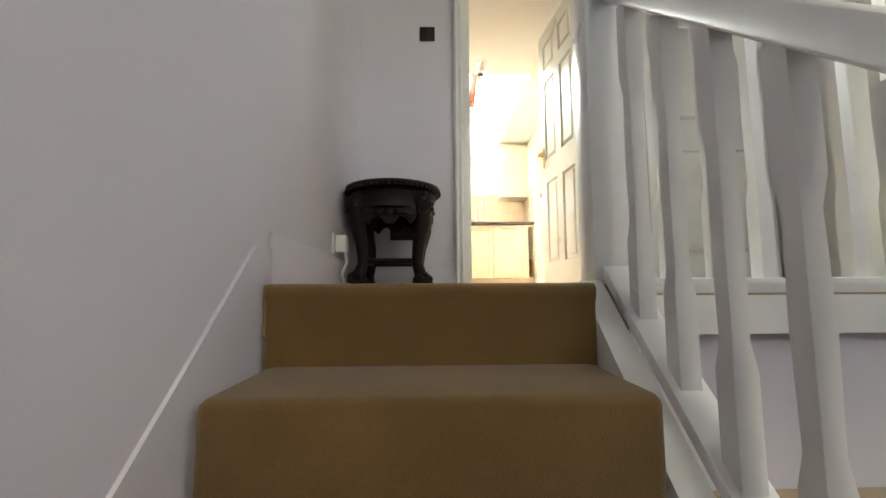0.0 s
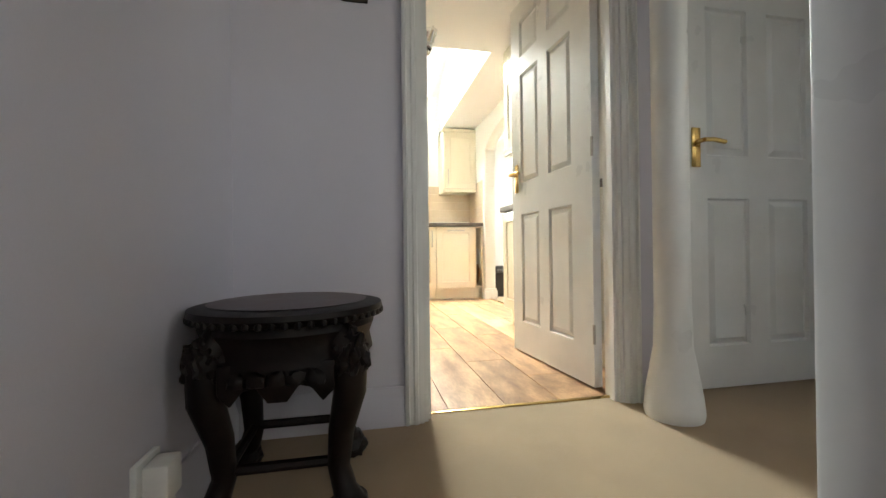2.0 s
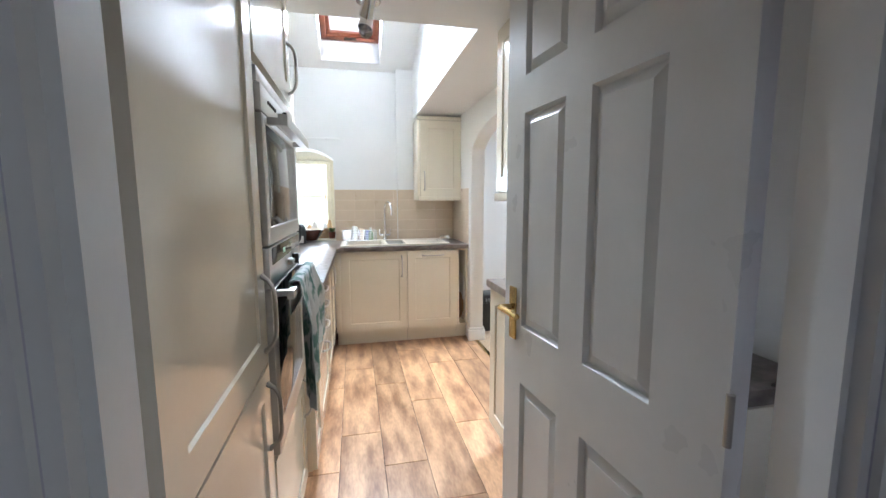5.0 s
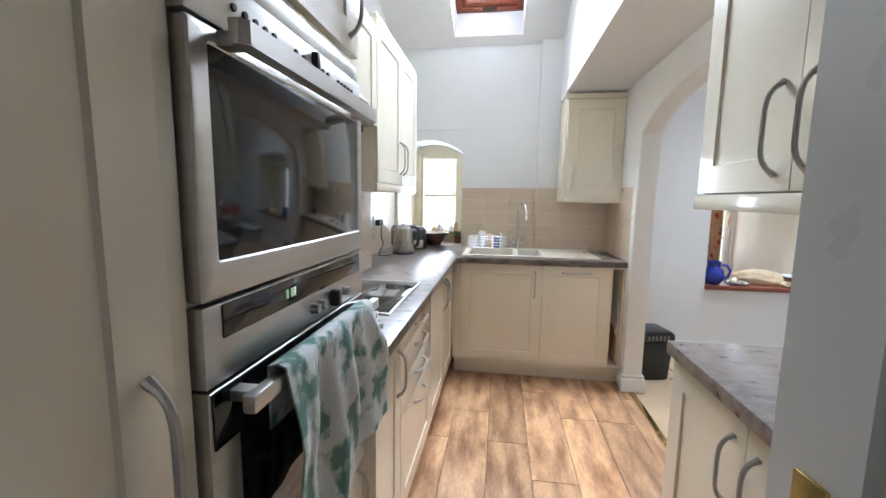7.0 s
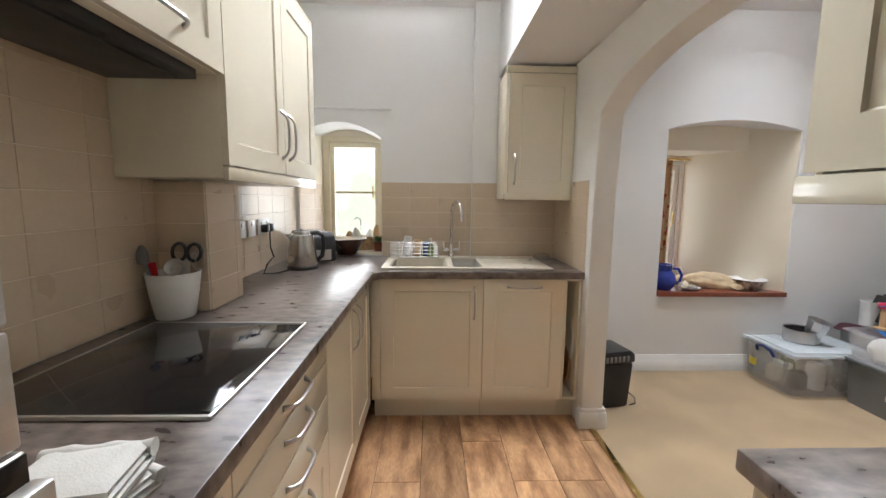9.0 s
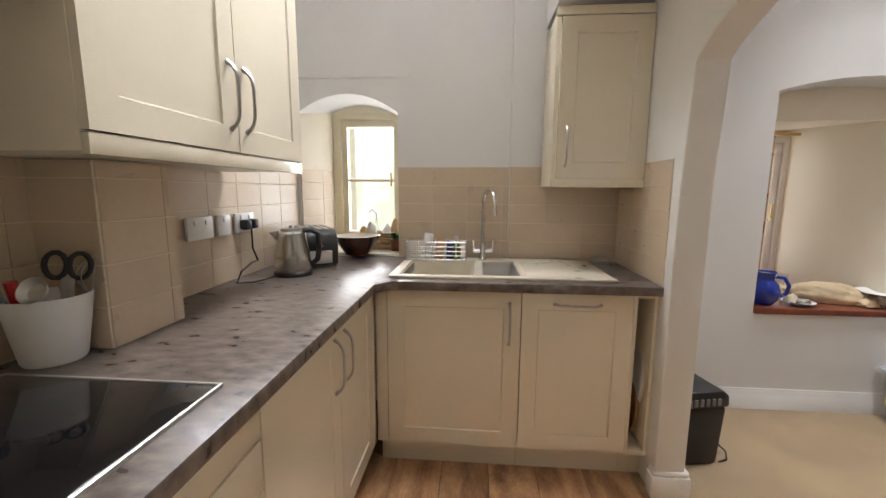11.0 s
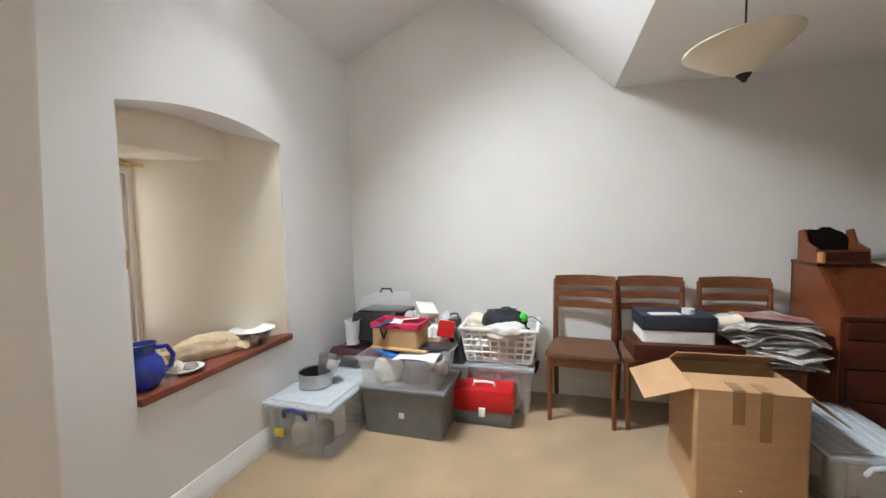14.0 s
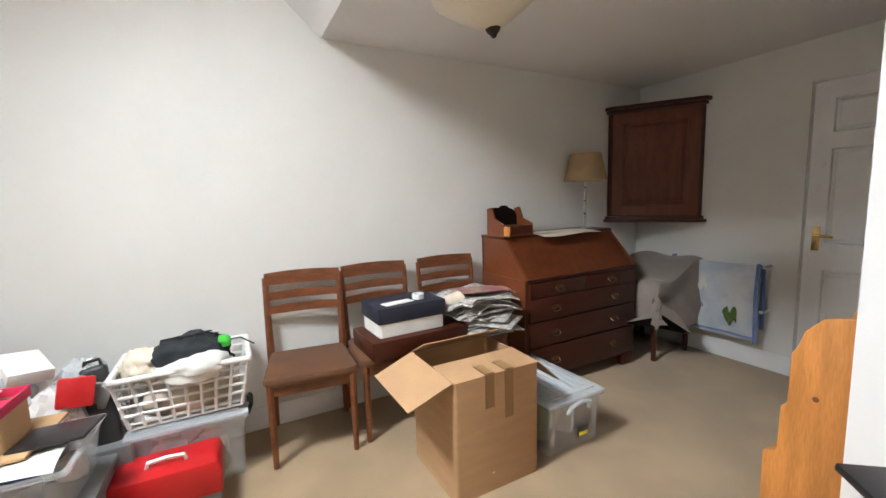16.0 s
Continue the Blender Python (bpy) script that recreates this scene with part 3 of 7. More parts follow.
def wall_window(name, x0, x1, z0, z1, y, bars, label, paint=GLOSS):
    t = thing(name, label, "window", pose((x0 + x1) / 2, y, z0), kind="structure")
    h, w = z1 - z0, (x1 - x0) / 2
    part("window_frame", ring(-w, 0, w, h, -w + 0.055, 0.05, w - 0.045, h - 0.045, 0, 0.08, 0.004), paint, t)
    part("casement", ring(-w + 0.047, 0.052, w - 0.047, h - 0.047, -w + 0.09, 0.10, w - 0.09, h - 0.09, 0.015, 0.06, 0.004), paint, t)
    for z in bars:
        part("glazing_bar", box(-w + 0.09, 0.025, z - 0.01, w - 0.09, 0.05, z + 0.01, 0.003), paint, t)
    g = part("pane", box(-w + 0.085, 0.036, 0.095, w - 0.085, 0.040, h - 0.085), GLASS, t)
    g.visible_shadow = False
    part("casement_stay", tube([(w - 0.10, -0.005, h * 0.45), (w - 0.10, -0.03, h * 0.46), (w - 0.10, -0.03, h * 0.56)], 0.006), BRASS, t)
    return t


wall_window("window_1", -0.305, 0.187, 0.935, 1.81, 6.12, [0.44], "small cream painted casement window in a deep opening", CREAM_PAINT)
wall_window("window_2", 2.40, 2.84, 0.64, 1.70, 6.54, [0.36, 0.7], "painted casement window at the back of the niche")
structure("sill_kitchen", box(-0.385, 5.81, 0.925, 0.187, 6.12, 0.935, 0.003), CREAM_BODY, "cream window board", "sill")
structure("niche_sill", plan([(2.297, 5.885), (3.313, 5.885), (3.313, 5.93), (3.11, 6.13), (2.94, 6.34), (2.84, 6.54), (2.40, 6.54), (2.297, 5.95)], 0.602, 0.637, 0.003), TERRACOTTA, "dark red window sill in the niche", "sill")
bg = structure("backdrop", box(-14, 22, -3, 18, 22.1, 16), OUTSIDE, "bright hazy sky and greenery outside the windows", "backdrop")
structure("ground", box(-1500, 6.75, -3.1, 1500, 1500, -3.0), LEAF, "grass outside the windows", "ground")


# skirting and trims
def skirting(name, points, h=0.13, side=1, mat=GLOSS):
    """A moulded skirting board along straight runs; it stands out to the left of the way walked."""
    prof = [(0, 0), (0.016, 0), (0.016, h * 0.68), (0.013, h * 0.72), (0.013, h * 0.78), (0.008, h * 0.88), (0.006, h), (0, h)]
    bms = []
    for (xa, ya), (xb, yb) in zip(points, points[1:]):
        d = Vector((xb - xa, yb - ya, 0))
        ang = math.degrees(math.atan2(d.y, d.x))
        bms.append(prism([(o * side, z) for o, z in prof], d.length, pose(xa, ya, 0, 0, 0, ang - 90)))
    return structure(name, join(*bms), mat, "white moulded skirting board", "baseboard")


skirting("baseboard_dining_north", [(1.60, 5.908), (4.22, 5.908)])
skirting("baseboard_dining_east", [(4.228, 5.90), (4.228, 0.95)])
skirting("baseboard_dining_south", [(4.21, 0.932), (2.97, 0.932)])
skirting("baseboard_pier", [(2.122, 1.55), (2.122, 2.892), (1.60, 2.892)], side=-1)
# These white boards take the hall colour, so its painted shade dims them.
skirting("baseboard_hall_west", [(-0.418, 0.62), (-0.418, 1.80)], mat=HALL_SHADE_PAINT)
skirting("baseboard_hall_north", [(-0.40, 1.818), (0.112, 1.818)], mat=HALL_SHADE_PAINT)
skirting("baseboard_cupboard_side", [(1.978, 1.80), (1.978, 1.50)])
structure("baseboard_arch", join(box(1.415, 5.085, 0, 1.578, 5.145, 0.10, 0.004), box(1.42, 5.09, 0.10, 1.573, 5.14, 0.125, 0.008),
                                 box(1.56, 5.14, 0, 1.578, 5.905, 0.10, 0.004), box(1.56, 5.14, 0.10, 1.572, 5.905, 0.125, 0.004)), GLOSS, "white skirting round the foot of the arch", "baseboard")
structure("baseboard_arch_near", join(box(1.415, 3.515, 0, 1.578, 3.555, 0.10, 0.004), box(1.56, 2.905, 0, 1.578, 3.515, 0.10, 0.004)), GLOSS, "white skirting round the near foot of the arch", "baseboard")
structure("trim_wall_ledge", box(-0.40, KN - 0.012, 1.938, 0.262, KN, 1.956, 0.003), PAINT, "thin plaster ledge above the window", "trim")
structure("trim_floor_strip", box(1.478, 3.56, -0.002, 1.512, 5.09, 0.006, 0.002), BRASS, "thin metal carpet strip under the arch", "trim")


def architrave(name, x0, x1, z1, y, out, w=0.07, mat=GLOSS):
    """Moulded trim round a doorway; out is -1 or 1 along y."""
    bms = []
    for a, b in ((x0 - w, x0), (x1, x1 + w)):
        s = 1 if a < x0 else -1
        xo, xi = (a, b) if s == 1 else (b, a)
        steps = [(0.0, 0.020), (0.16, 0.024), (0.24, 0.014), (0.42, 0.014), (0.50, 0.019), (0.66, 0.019), (0.72, 0.011), (1.0, 0.009)]
        pts = [(xo, 0)] + [(xo + (xi - xo) * f, out * d) for f, d in steps] + [(xi, 0)]
        bms.append(prism(pts, z1 + w, Matrix(((1, 0, 0, 0), (0, 0, 1, y), (0, 1, 0, 0), (0, 0, 0, 1)))))
    bms.append(box(x0, min(y, y + out * 0.018), z1, x1, max(y, y + out * 0.018), z1 + w, 0.003))
    b = join(*bms)
    bmesh.ops.recalc_face_normals(b, faces=b.faces)
    return structure(name, b, mat, "white moulded door architrave", "trim")


architrave("trim_kitchen_door", 0.178, 0.945, 1.99, DW0, -1, 0.064)
architrave("trim_cupboard_door", 1.24, 1.985, 1.99, DW0, -1, 0.0651)
architrave("trim_dining_door", 2.135, 2.952, 1.995, 0.93, 1, 0.012)
structure("door_lining", join(box(0.178, DW0 + 0.002, 0, 0.193, DW1 - 0.002, 1.99), box(0.93, DW0 + 0.002, 0, 0.945, DW1 - 0.002, 1.99), box(0.193, DW0 + 0.002, 1.975, 0.93, DW1 - 0.002, 1.99),
                             box(0.193, DW0 + 0.02, 0, 0.205, DW0 + 0.05, 1.975), box(0.918, DW0 + 0.02, 0, 0.93, DW0 + 0.05, 1.975)), GLOSS, "white door lining with stops", "trim")
structure("trim_threshold", box(0.193, 1.878, -0.004, 0.93, 1.896, 0.005, 0.002), BRASS, "brass threshold strip between carpet and laminate", "trim")


# doors
def six_panel(w, h, cols=None):
    c0, c1, c2, c3 = cols or (0.105, (w - 0.10) / 2, (w + 0.10) / 2, w - 0.105)
    return [(a, z0, b, z1) for a, b in ((c0, c1), (c2, c3)) for z0, z1 in ((0.17, 0.775), (0.95, 1.56), (1.66, h - 0.11))]


def panel_door(name, m, w, h, label, handle_x, flip=1, cols=None):
    t = thing(name, label, "door", m, kind="structure")
    part("leaf", slab_with_panels(w, h, 0.038, six_panel(w, h, cols), 0.009, 0.013, 0.011, 0.03), GLOSS, t, smooth=6)
    for y, s in ((-0.001, -1), (0.039, 1)):
        hd = part("door_handle", join(box(handle_x - 0.02, min(y, y + s * 0.006), 0.90, handle_x + 0.02, max(y, y + s * 0.006), 1.06, 0.002),
                                      tube([(handle_x, y, 1.0), (handle_x, y + s * 0.045, 1.0)], 0.009),
                                      tube([(handle_x, y + s * 0.045, 1.0), (handle_x + flip * 0.04, y + s * 0.048, 1.002), (handle_x + flip * 0.10, y + s * 0.042, 0.996)], 0.009)), BRASS, t, "brass lever handle")
    return t


# the kitchen door stands open, its hinges on the jamb beside the column
kd = panel_door("door_1", pose(0.852, 2.700, 0.01, 0, 0, -85.2), 0.735, 1.97, "white six-panel door standing open, brass lever handle", 0.06, 1, (0.105, 0.30, 0.395, 0.59))
for z in (0.22, 1.0, 1.72):
    part("hinge", tube([(0.737, 0.0, z - 0.04), (0.737, 0.0, z + 0.04)], 0.006), NICKEL, kd)
panel_door("door_2", pose(1.255, DW0 + 0.03, 0.01), 0.718, 1.965, "white six-panel cupboard door, shut, with brass handle", 0.05, 1)
panel_door("door_3", pose(2.95, 0.938, 0.008, 0, 0, 180), 0.812, 1.985, "white six-panel door, shut, with brass lever handle", 0.06, 1)

# stairs
RISERS = [(0.575 - 0.219 * k - (0.07 if k else 0), -0.186 - 0.19 * k) for k in range(12)]
stairs = thing("staircase", "narrow staircase with golden brown fitted carpet", "stairs", pose(0, 0.575, -0.186), kind="structure")
o = Vector((0, 0.575, -0.186))
for k, (y, z) in enumerate(RISERS):
    yn = RISERS[k + 1][0] if k + 1 < len(RISERS) else y - 0.22
    yb = RISERS[k - 1][0] if k else 0.60
    part("step", box(-0.40, yn - 0.0, -2.75 if k else z - 0.35, 0.366, y + (0.012 if k else 0.012), z, 0.0, m=Matrix.Translation(-o)) if k > 1 else
         box(-0.40, yn + 0.004, z - 0.35, 0.366, y + 0.012, z, 0.02, 3, Matrix.Translation(-o)), STAIR_CARPET, stairs)
part("nosing",
     sheet(1, 9, lambda u, v: Vector((-0.40 + 0.766 * u, *[(0.566, -0.19), (0.566, -0.10), (0.566, -0.05), (0.560, -0.035), (0.556, -0.022), (0.557, -0.010), (0.563, -0.002), (0.575, 0.002), (0.60, 0.003), (0.66, 0.001)][round(v * 9)])) - o), STAIR_CARPET, stairs)
# White string in the hall colour, with its shade painted in.
structure("trim_string_west", prism([(0.62, 0.09), (0.62, -0.4), (-1.9, -2.6), (-1.9, -2.13), (0.35, -0.08), (0.53, 0.09)], 0.008, pose(-0.411, 0, 0, 0, 0, 90)), HALL_SHADE_PAINT, "white stair string against the wall", "trim")

balustrade = thing("stair_balustrade", "white painted stair balustrade with shaped balusters", "balustrade", pose(0.43, 0.64, -0.3), kind="structure")
o = Vector((0.43, 0.64, -0.3))


def T(bm, v):
    bm.transform(Matrix.Translation(-v))
    return bm


PITCH = 0.89
RAIL_X = 0.47
part("newel_post", T(box(0.412, 0.672, -0.9, 0.528, 0.775, 1.55, 0.006), o), GLOSS, balustrade)
for nm, top, low, wide, bev in (("string", 0.0, -0.33, 0.06, 0.0), ("base_rail", 0.039, 0.002, 0.075, 0.003), ("handrail", 0.863, 0.793, 0.065, 0.006)):
    x1 = 0.428 if nm == "string" else RAIL_X + wide / 2
    part(nm, T(prism([(0.67, top + 0.009), (0.67, low + 0.009), (-1.7, low - 2.36 * PITCH + 0.009), (-1.7, top - 2.36 * PITCH + 0.009)], wide, pose(x1, 0, 0, 0, 0, 90), bev), o), GLOSS, balustrade)


def baluster(x, y, z0, z1, parent, o, r=0.0205):
    """Square ends and a stop-chamfered, slimmer middle."""
    h = z1 - z0
    prof = [(0, r), (h * 0.24, r), (h * 0.30, r * 0.72), (h * 0.5, r * 0.82), (h * 0.70, r * 0.72), (h * 0.76, r), (h, r)]
    bm = bmesh.new()
    rings = [[bm.verts.new((x + a * q, y + b * q, z0 + s)) for a, b in ((-1, -1), (1, -1), (1, 1), (-1, 1))] for s, q in prof]
    for p, q in zip(rings, rings[1:]):
        for k in range(4):
            bm.faces.new((p[k], p[(k + 1) % 4], q[(k + 1) % 4], q[k]))
    bm.faces.new(rings[0][::-1]), bm.faces.new(rings[-1])
    return part("baluster", T(bm, o), GLOSS, parent, smooth=20)


for k in range(17):
    y = 0.544 - 0.138 * k
    d = (y - 0.635) * PITCH
    baluster(RAIL_X, y, d - 0.005, d + 0.775, balustrade, o)
landing_rail = thing("landing_balustrade", "white landing balustrade with shaped balusters", "balustrade", pose(1.2, 0.65, 0), kind="structure")
o = Vector((1.2, 0.65, 0))
part("base_rail", T(box(0.53, 0.66, -0.03, 1.98, 0.74, 0.015, 0.005), o), GLOSS, landing_rail)
part("handrail", T(box(0.53, 0.668, 0.90, 1.98, 0.732, 0.96, 0.01), o), GLOSS, landing_rail)
for k in range(11):
    baluster(0.635 + 0.13 * k, 0.70, 0.012, 0.91, landing_rail, o)
lower = thing("lower_stairs", "pale carpeted steps going down beside the landing", "stairs", pose(1.2, 0.5, -0.5), kind="structure")
o = Vector((1.2, 0.5, -0.5))
for k in range(7):
    part("step", T(box(0.51, 0.36 - 0.26 * k, -2.75, 1.97, 0.68 - 0.26 * k if k else 0.678, -0.52 - 0.19 * k, 0.012), o), CARPET, lower)
structure("wall_lower_stairs", box(1.98, -0.9, -2.8, 2.06, 0.78, -0.12), HALL_SHADE_PAINT, "plain wall beside the lower steps")
structure("trim_landing_edge", box(0.49, 0.648, -0.13, 1.98, 0.659, -0.031), GLOSS, "white board along the landing edge", "trim")
column = thing("column", "round white painted column with a flared foot", "column", pose(1.035, 1.675, 0), kind="structure")
part("shaft", lathe([(0.075, 0.17), (0.062, 0.24), (0.058, 0.4), (0.058, 2.45)], 36), GLOSS, column)
part("foot", lathe([(0, 0), (0.092, 0), (0.096, 0.02), (0.09, 0.08), (0.078, 0.15), (0.066, 0.2), (0.0, 0.2)], 36), GLOSS, column)
structure("floor_underlay", box(-0.6, 0.8, -0.3, 4.4, 6.7, -0.125), PLANK_JOINT, "floor structure", "floor")


# ---- kitchen ----
def shaker(w, h, rail=0.072):
    if h < 0.2:
        return box(0, 0, 0, w, 0.02, h, 0.002)
    return slab_with_panels(w, h, 0.02, [(rail, rail, w - rail, h - rail)], 0.006, 0.006)


def front(parent, x0, z0, x1, z1, handle=None, plain=False):
    """A door or drawer front in the plane y=0 of its unit, with its bow handle: (x, z, length, upright)."""
    gap = 0.0015
    bm = box(0, 0, 0, x1 - x0 - 2 * gap, 0.02, z1 - z0 - 2 * gap, 0.002) if plain else shaker(x1 - x0 - 2 * gap, z1 - z0 - 2 * gap)
    bm.transform(pose(x0 + gap, -0.02, z0 + gap))
    d = part("door" if z1 - z0 > 0.4 else "drawer_front", bm, CREAM, parent)
    if handle:
        hx, hz, ln, up = handle
        hb = bow(ln, upright=up)
        hb.transform(pose(hx, -0.02, hz))
        part("handle", hb, NICKEL, d, "satin nickel bow handle")
    return d


def unit(name, label, category, m, w, h, depth, z0=0.0, group="", plinth=0.0):
    """A cabinet body; x across its front, y into it, z up."""
    t = thing(name, label, category, m, group)
    b = [box(0, 0, z0 + plinth, w, depth, h, 0.001)]
    part("body", join(*b), CREAM_BODY, t)
    if plinth:
        part("plinth", box(0, 0.045, z0, w, 0.06, plinth - 0.001), CREAM, t)
    return t


LX, TX, WK = 0.175, 0.135, 0.92
BASE_TOP = 0.878
# tall units on the west side, facing east
fridge = unit("fridge_unit", "tall cream built-in fridge freezer with bow handles", "cabinet", pose(TX, 2.03, 0, 0, 0, 90), 0.595, 2.12, 0.50, plinth=0.12)
front(fridge, 0.0, 0.905, 0.595, 2.12, (0.555, 1.045, 0.20, True))
front(fridge, 0.0, 0.125, 0.595, 0.90, (0.555, 0.77, 0.18, True))
housing = unit("oven_housing", "tall cream oven housing with a lift-up cupboard above", "cabinet", pose(TX, 2.627, 0, 0, 0, 90), 0.643, 2.12, 0.50, plinth=0.12)
front(housing, 0.02, 1.70, 0.643, 2.12, (0.585, 1.83, 0.19, True))
front(housing, 0.02, 0.125, 0.643, 0.60, (0.60, 0.50, 0.17, True))
part("filler", box(0, -0.012, 0.60, 0.03, 0.0, 1.70, 0.001), CREAM, housing)
ow = 0.597
microwave = thing("combination_oven", "built-in stainless steel microwave oven with dark glass", "oven", pose(TX, 2.664, 1.204, 0, 0, 90))
part("casing", box(0, -0.004, 0, ow, 0.0, 0.475, 0.0), STEEL, microwave)
part("door", ring(0, 0.005, ow, 0.355, 0.036, 0.056, ow - 0.024, 0.332, -0.03, -0.004, 0.003), STEEL, microwave)
part("window", box(0.035, -0.027, 0.055, ow - 0.023, -0.006, 0.333, 0.001), BLACK_GLASS, microwave, "dark reflective oven glass")
part("control_panel", box(0, -0.028, 0.36, ow, -0.004, 0.430, 0.003), STEEL, microwave)
part("top_strip", box(0, -0.02, 0.432, ow, -0.004, 0.472, 0.002), NICKEL, microwave, "dark grey vent strip")
part("handle", join(prism([(0.03, -0.075), (0.04, -0.085), (ow - 0.04, -0.085), (ow - 0.03, -0.075), (ow - 0.03, -0.062), (0.03, -0.062)], 0.03, Matrix(((1, 0, 0, 0), (0, 0, 1, 0), (0, 1, 0, 0.328), (0, 0, 0, 1)))),
                    box(0.05, -0.066, 0.332, 0.075, -0.03, 0.352, 0.002), box(ow - 0.075, -0.066, 0.332, ow - 0.05, -0.03, 0.352, 0.002)), STEEL, microwave)
for xx in (0.09, 0.115, 0.14, 0.165, 0.19, 0.26, 0.29, 0.37, 0.395, 0.45, 0.47, 0.49, 0.51, 0.53):
    part("button", lathe([(0, 0.004), (0.005, 0.004), (0.0055, 0)], 10, pose(xx, -0.028, 0.397, 90, 0, 0)), DARK_METAL, microwave)
part("dial", box(0.322, -0.042, 0.376, 0.337, -0.028, 0.42, 0.003), DARK_METAL, microwave)
oven = thing("oven", "built-in stainless steel single oven below the microwave", "oven", pose(TX, 2.664, 0.605, 0, 0, 90))
part("casing", box(0, -0.004, 0, ow, 0, 0.595), BLACK, oven)
part("control_panel", box(0, -0.028, 0.487, ow, -0.004, 0.598, 0.003), STEEL, oven)
part("display", box(0.035, -0.031, 0.548, ow - 0.03, -0.027, 0.595, 0.001), BLACK_GLASS, oven)
digits = bpy.data.materials.new("green_display_digits")
digits.use_nodes = True
digits.node_tree.nodes["Principled BSDF"].inputs["Emission Color"].default_value = (0.05, 1.0, 0.15, 1)
digits.node_tree.nodes["Principled BSDF"].inputs["Emission Strength"].default_value = 0.06
for xx in (0.196, 0.212, 0.222):
    part("digit", box(xx, -0.0325, 0.563, xx + 0.007, -0.0312, 0.579), digits, oven, "glowing green display mark")
for xx in (0.30, 0.33, 0.46):
    part("knob", lathe([(0, 0.016), (0.009, 0.016), (0.011, 0.0)], 14, pose(xx, -0.028, 0.518, 90, 0, 0)), NICKEL, oven)
part("knob", box(0.385, -0.05, 0.50, 0.402, -0.028, 0.536, 0.003), DARK_METAL, oven)
part("door", ring(0, 0.003, ow, 0.483, 0.06, 0.08, ow - 0.06, 0.40, -0.03, -0.004), STEEL, oven)
part("window", box(0.059, -0.028, 0.079, ow - 0.059, -0.006, 0.401, 0.001), BLACK_GLASS, oven)
part("top_band", box(0.003, -0.034, 0.402, ow - 0.003, -0.0302, 0.482, 0.001), BLACK_GLASS, oven, "black glass band above the handle")
part("handle", join(box(0.015, -0.085, 0.452, ow - 0.03, -0.065, 0.478, 0.004), box(0.035, -0.07, 0.457, 0.06, -0.03, 0.474, 0.002), box(ow - 0.075, -0.07, 0.457, ow - 0.05, -0.03, 0.474, 0.002)), STEEL, oven)


def oven_towel(u, v):
    """A towel over the bar: a short fall behind it and a long, folded one in front, its far corner dragged sideways."""
    back, over = 0.16, 0.24
    s = 0.085 + 0.40 * u
    if v < back:
        drop, y = 0.10 * (back - v) / back, -0.060
    elif v < over:
        a = (v - back) / (over - back) * math.pi
        drop, y = -0.006 * math.sin(a), -0.076 + 0.016 * math.cos(a)
    else:
        f = (v - over) / (1 - over)
        drop, y = (0.37 - 0.05 * u + 0.03 * math.sin(5 * u + 1)) * f, -0.092
        deep = min(1, 3 * f)
        y -= deep * (0.016 + 0.015 * math.sin(u * 15 + 1.5 * f) + 0.007 * math.sin(u * 33 + 2))
        s += f * (0.13 * u * u - 0.03) + 0.012 * deep * math.sin(9 * f + 4 * u)
    return Vector((s, y, 0.488 - drop))


towel = thing("tea_towel", "white leaf-printed tea towel hung over the oven handle", "towel", pose(TX, 2.664, 0.605, 0, 0, 90))
part("cloth", sheet(44, 30, oven_towel, 0.003), TEA_TOWEL, towel, smooth=80)

# base units
G = "kitchen base units"
b1 = unit("base_unit", "narrow cream base cupboard with one door", "cabinet", pose(LX, 3.27, 0, 0, 0, 90), 0.295, BASE_TOP, 0.55, group=G, plinth=0.13)
front(b1, 0, 0.135, 0.295, 0.872, (0.25, 0.74, 0.17, True))
b2 = unit("drawer_unit", "cream base unit with four drawers", "cabinet", pose(LX, 3.567, 0, 0, 0, 90), 0.645, BASE_TOP, 0.55, group=G, plinth=0.13)
for z0, z1 in ((0.787, 0.872), (0.665, 0.784), (0.53, 0.662), (0.135, 0.527)):
    front(b2, 0, z0, 0.645, z1, (0.33, z1 - 0.045, 0.17, False), plain=z1 > 0.55)
b3 = unit("base_unit", "cream base cupboard with two doors", "cabinet", pose(LX, 4.214, 0, 0, 0, 90), 0.92, BASE_TOP, 0.55, group=G, plinth=0.13)
front(b3, 0, 0.135, 0.495, 0.872, (0.45, 0.74, 0.19, True))
front(b3, 0.495, 0.135, 0.92, 0.872, (0.545, 0.74, 0.19, True))
part("corner_post", box(0.922, -0.02, 0.135, 0.968, 0, 0.872, 0.001), CREAM, b3)
SY = 5.205
b4 = unit("base_unit", "cream base cupboard below the sink", "cabinet", pose(0.205, SY, 0), 0.645, 0.70, 0.55, group=G, plinth=0.13)
part("corner_post", box(-0.006, -0.02, 0.135, 0.045, 0, 0.872, 0.001), CREAM, b4)
front(b4, 0.047, 0.135, 0.645, 0.872, (0.595, 0.73, 0.19, True))
b5 = unit("dishwasher_unit", "cream integrated dishwasher door with a horizontal handle", "cabinet", pose(0.852, SY, 0), 0.478, BASE_TOP, 0.55, group=G, plinth=0.13)
front(b5, 0, 0.135, 0.478, 0.872, (0.24, 0.825, 0.20, False))
b6 = thing("open_shelf_unit", "narrow open cream unit holding trays and boards", "cabinet", pose(1.331, SY, 0), G)
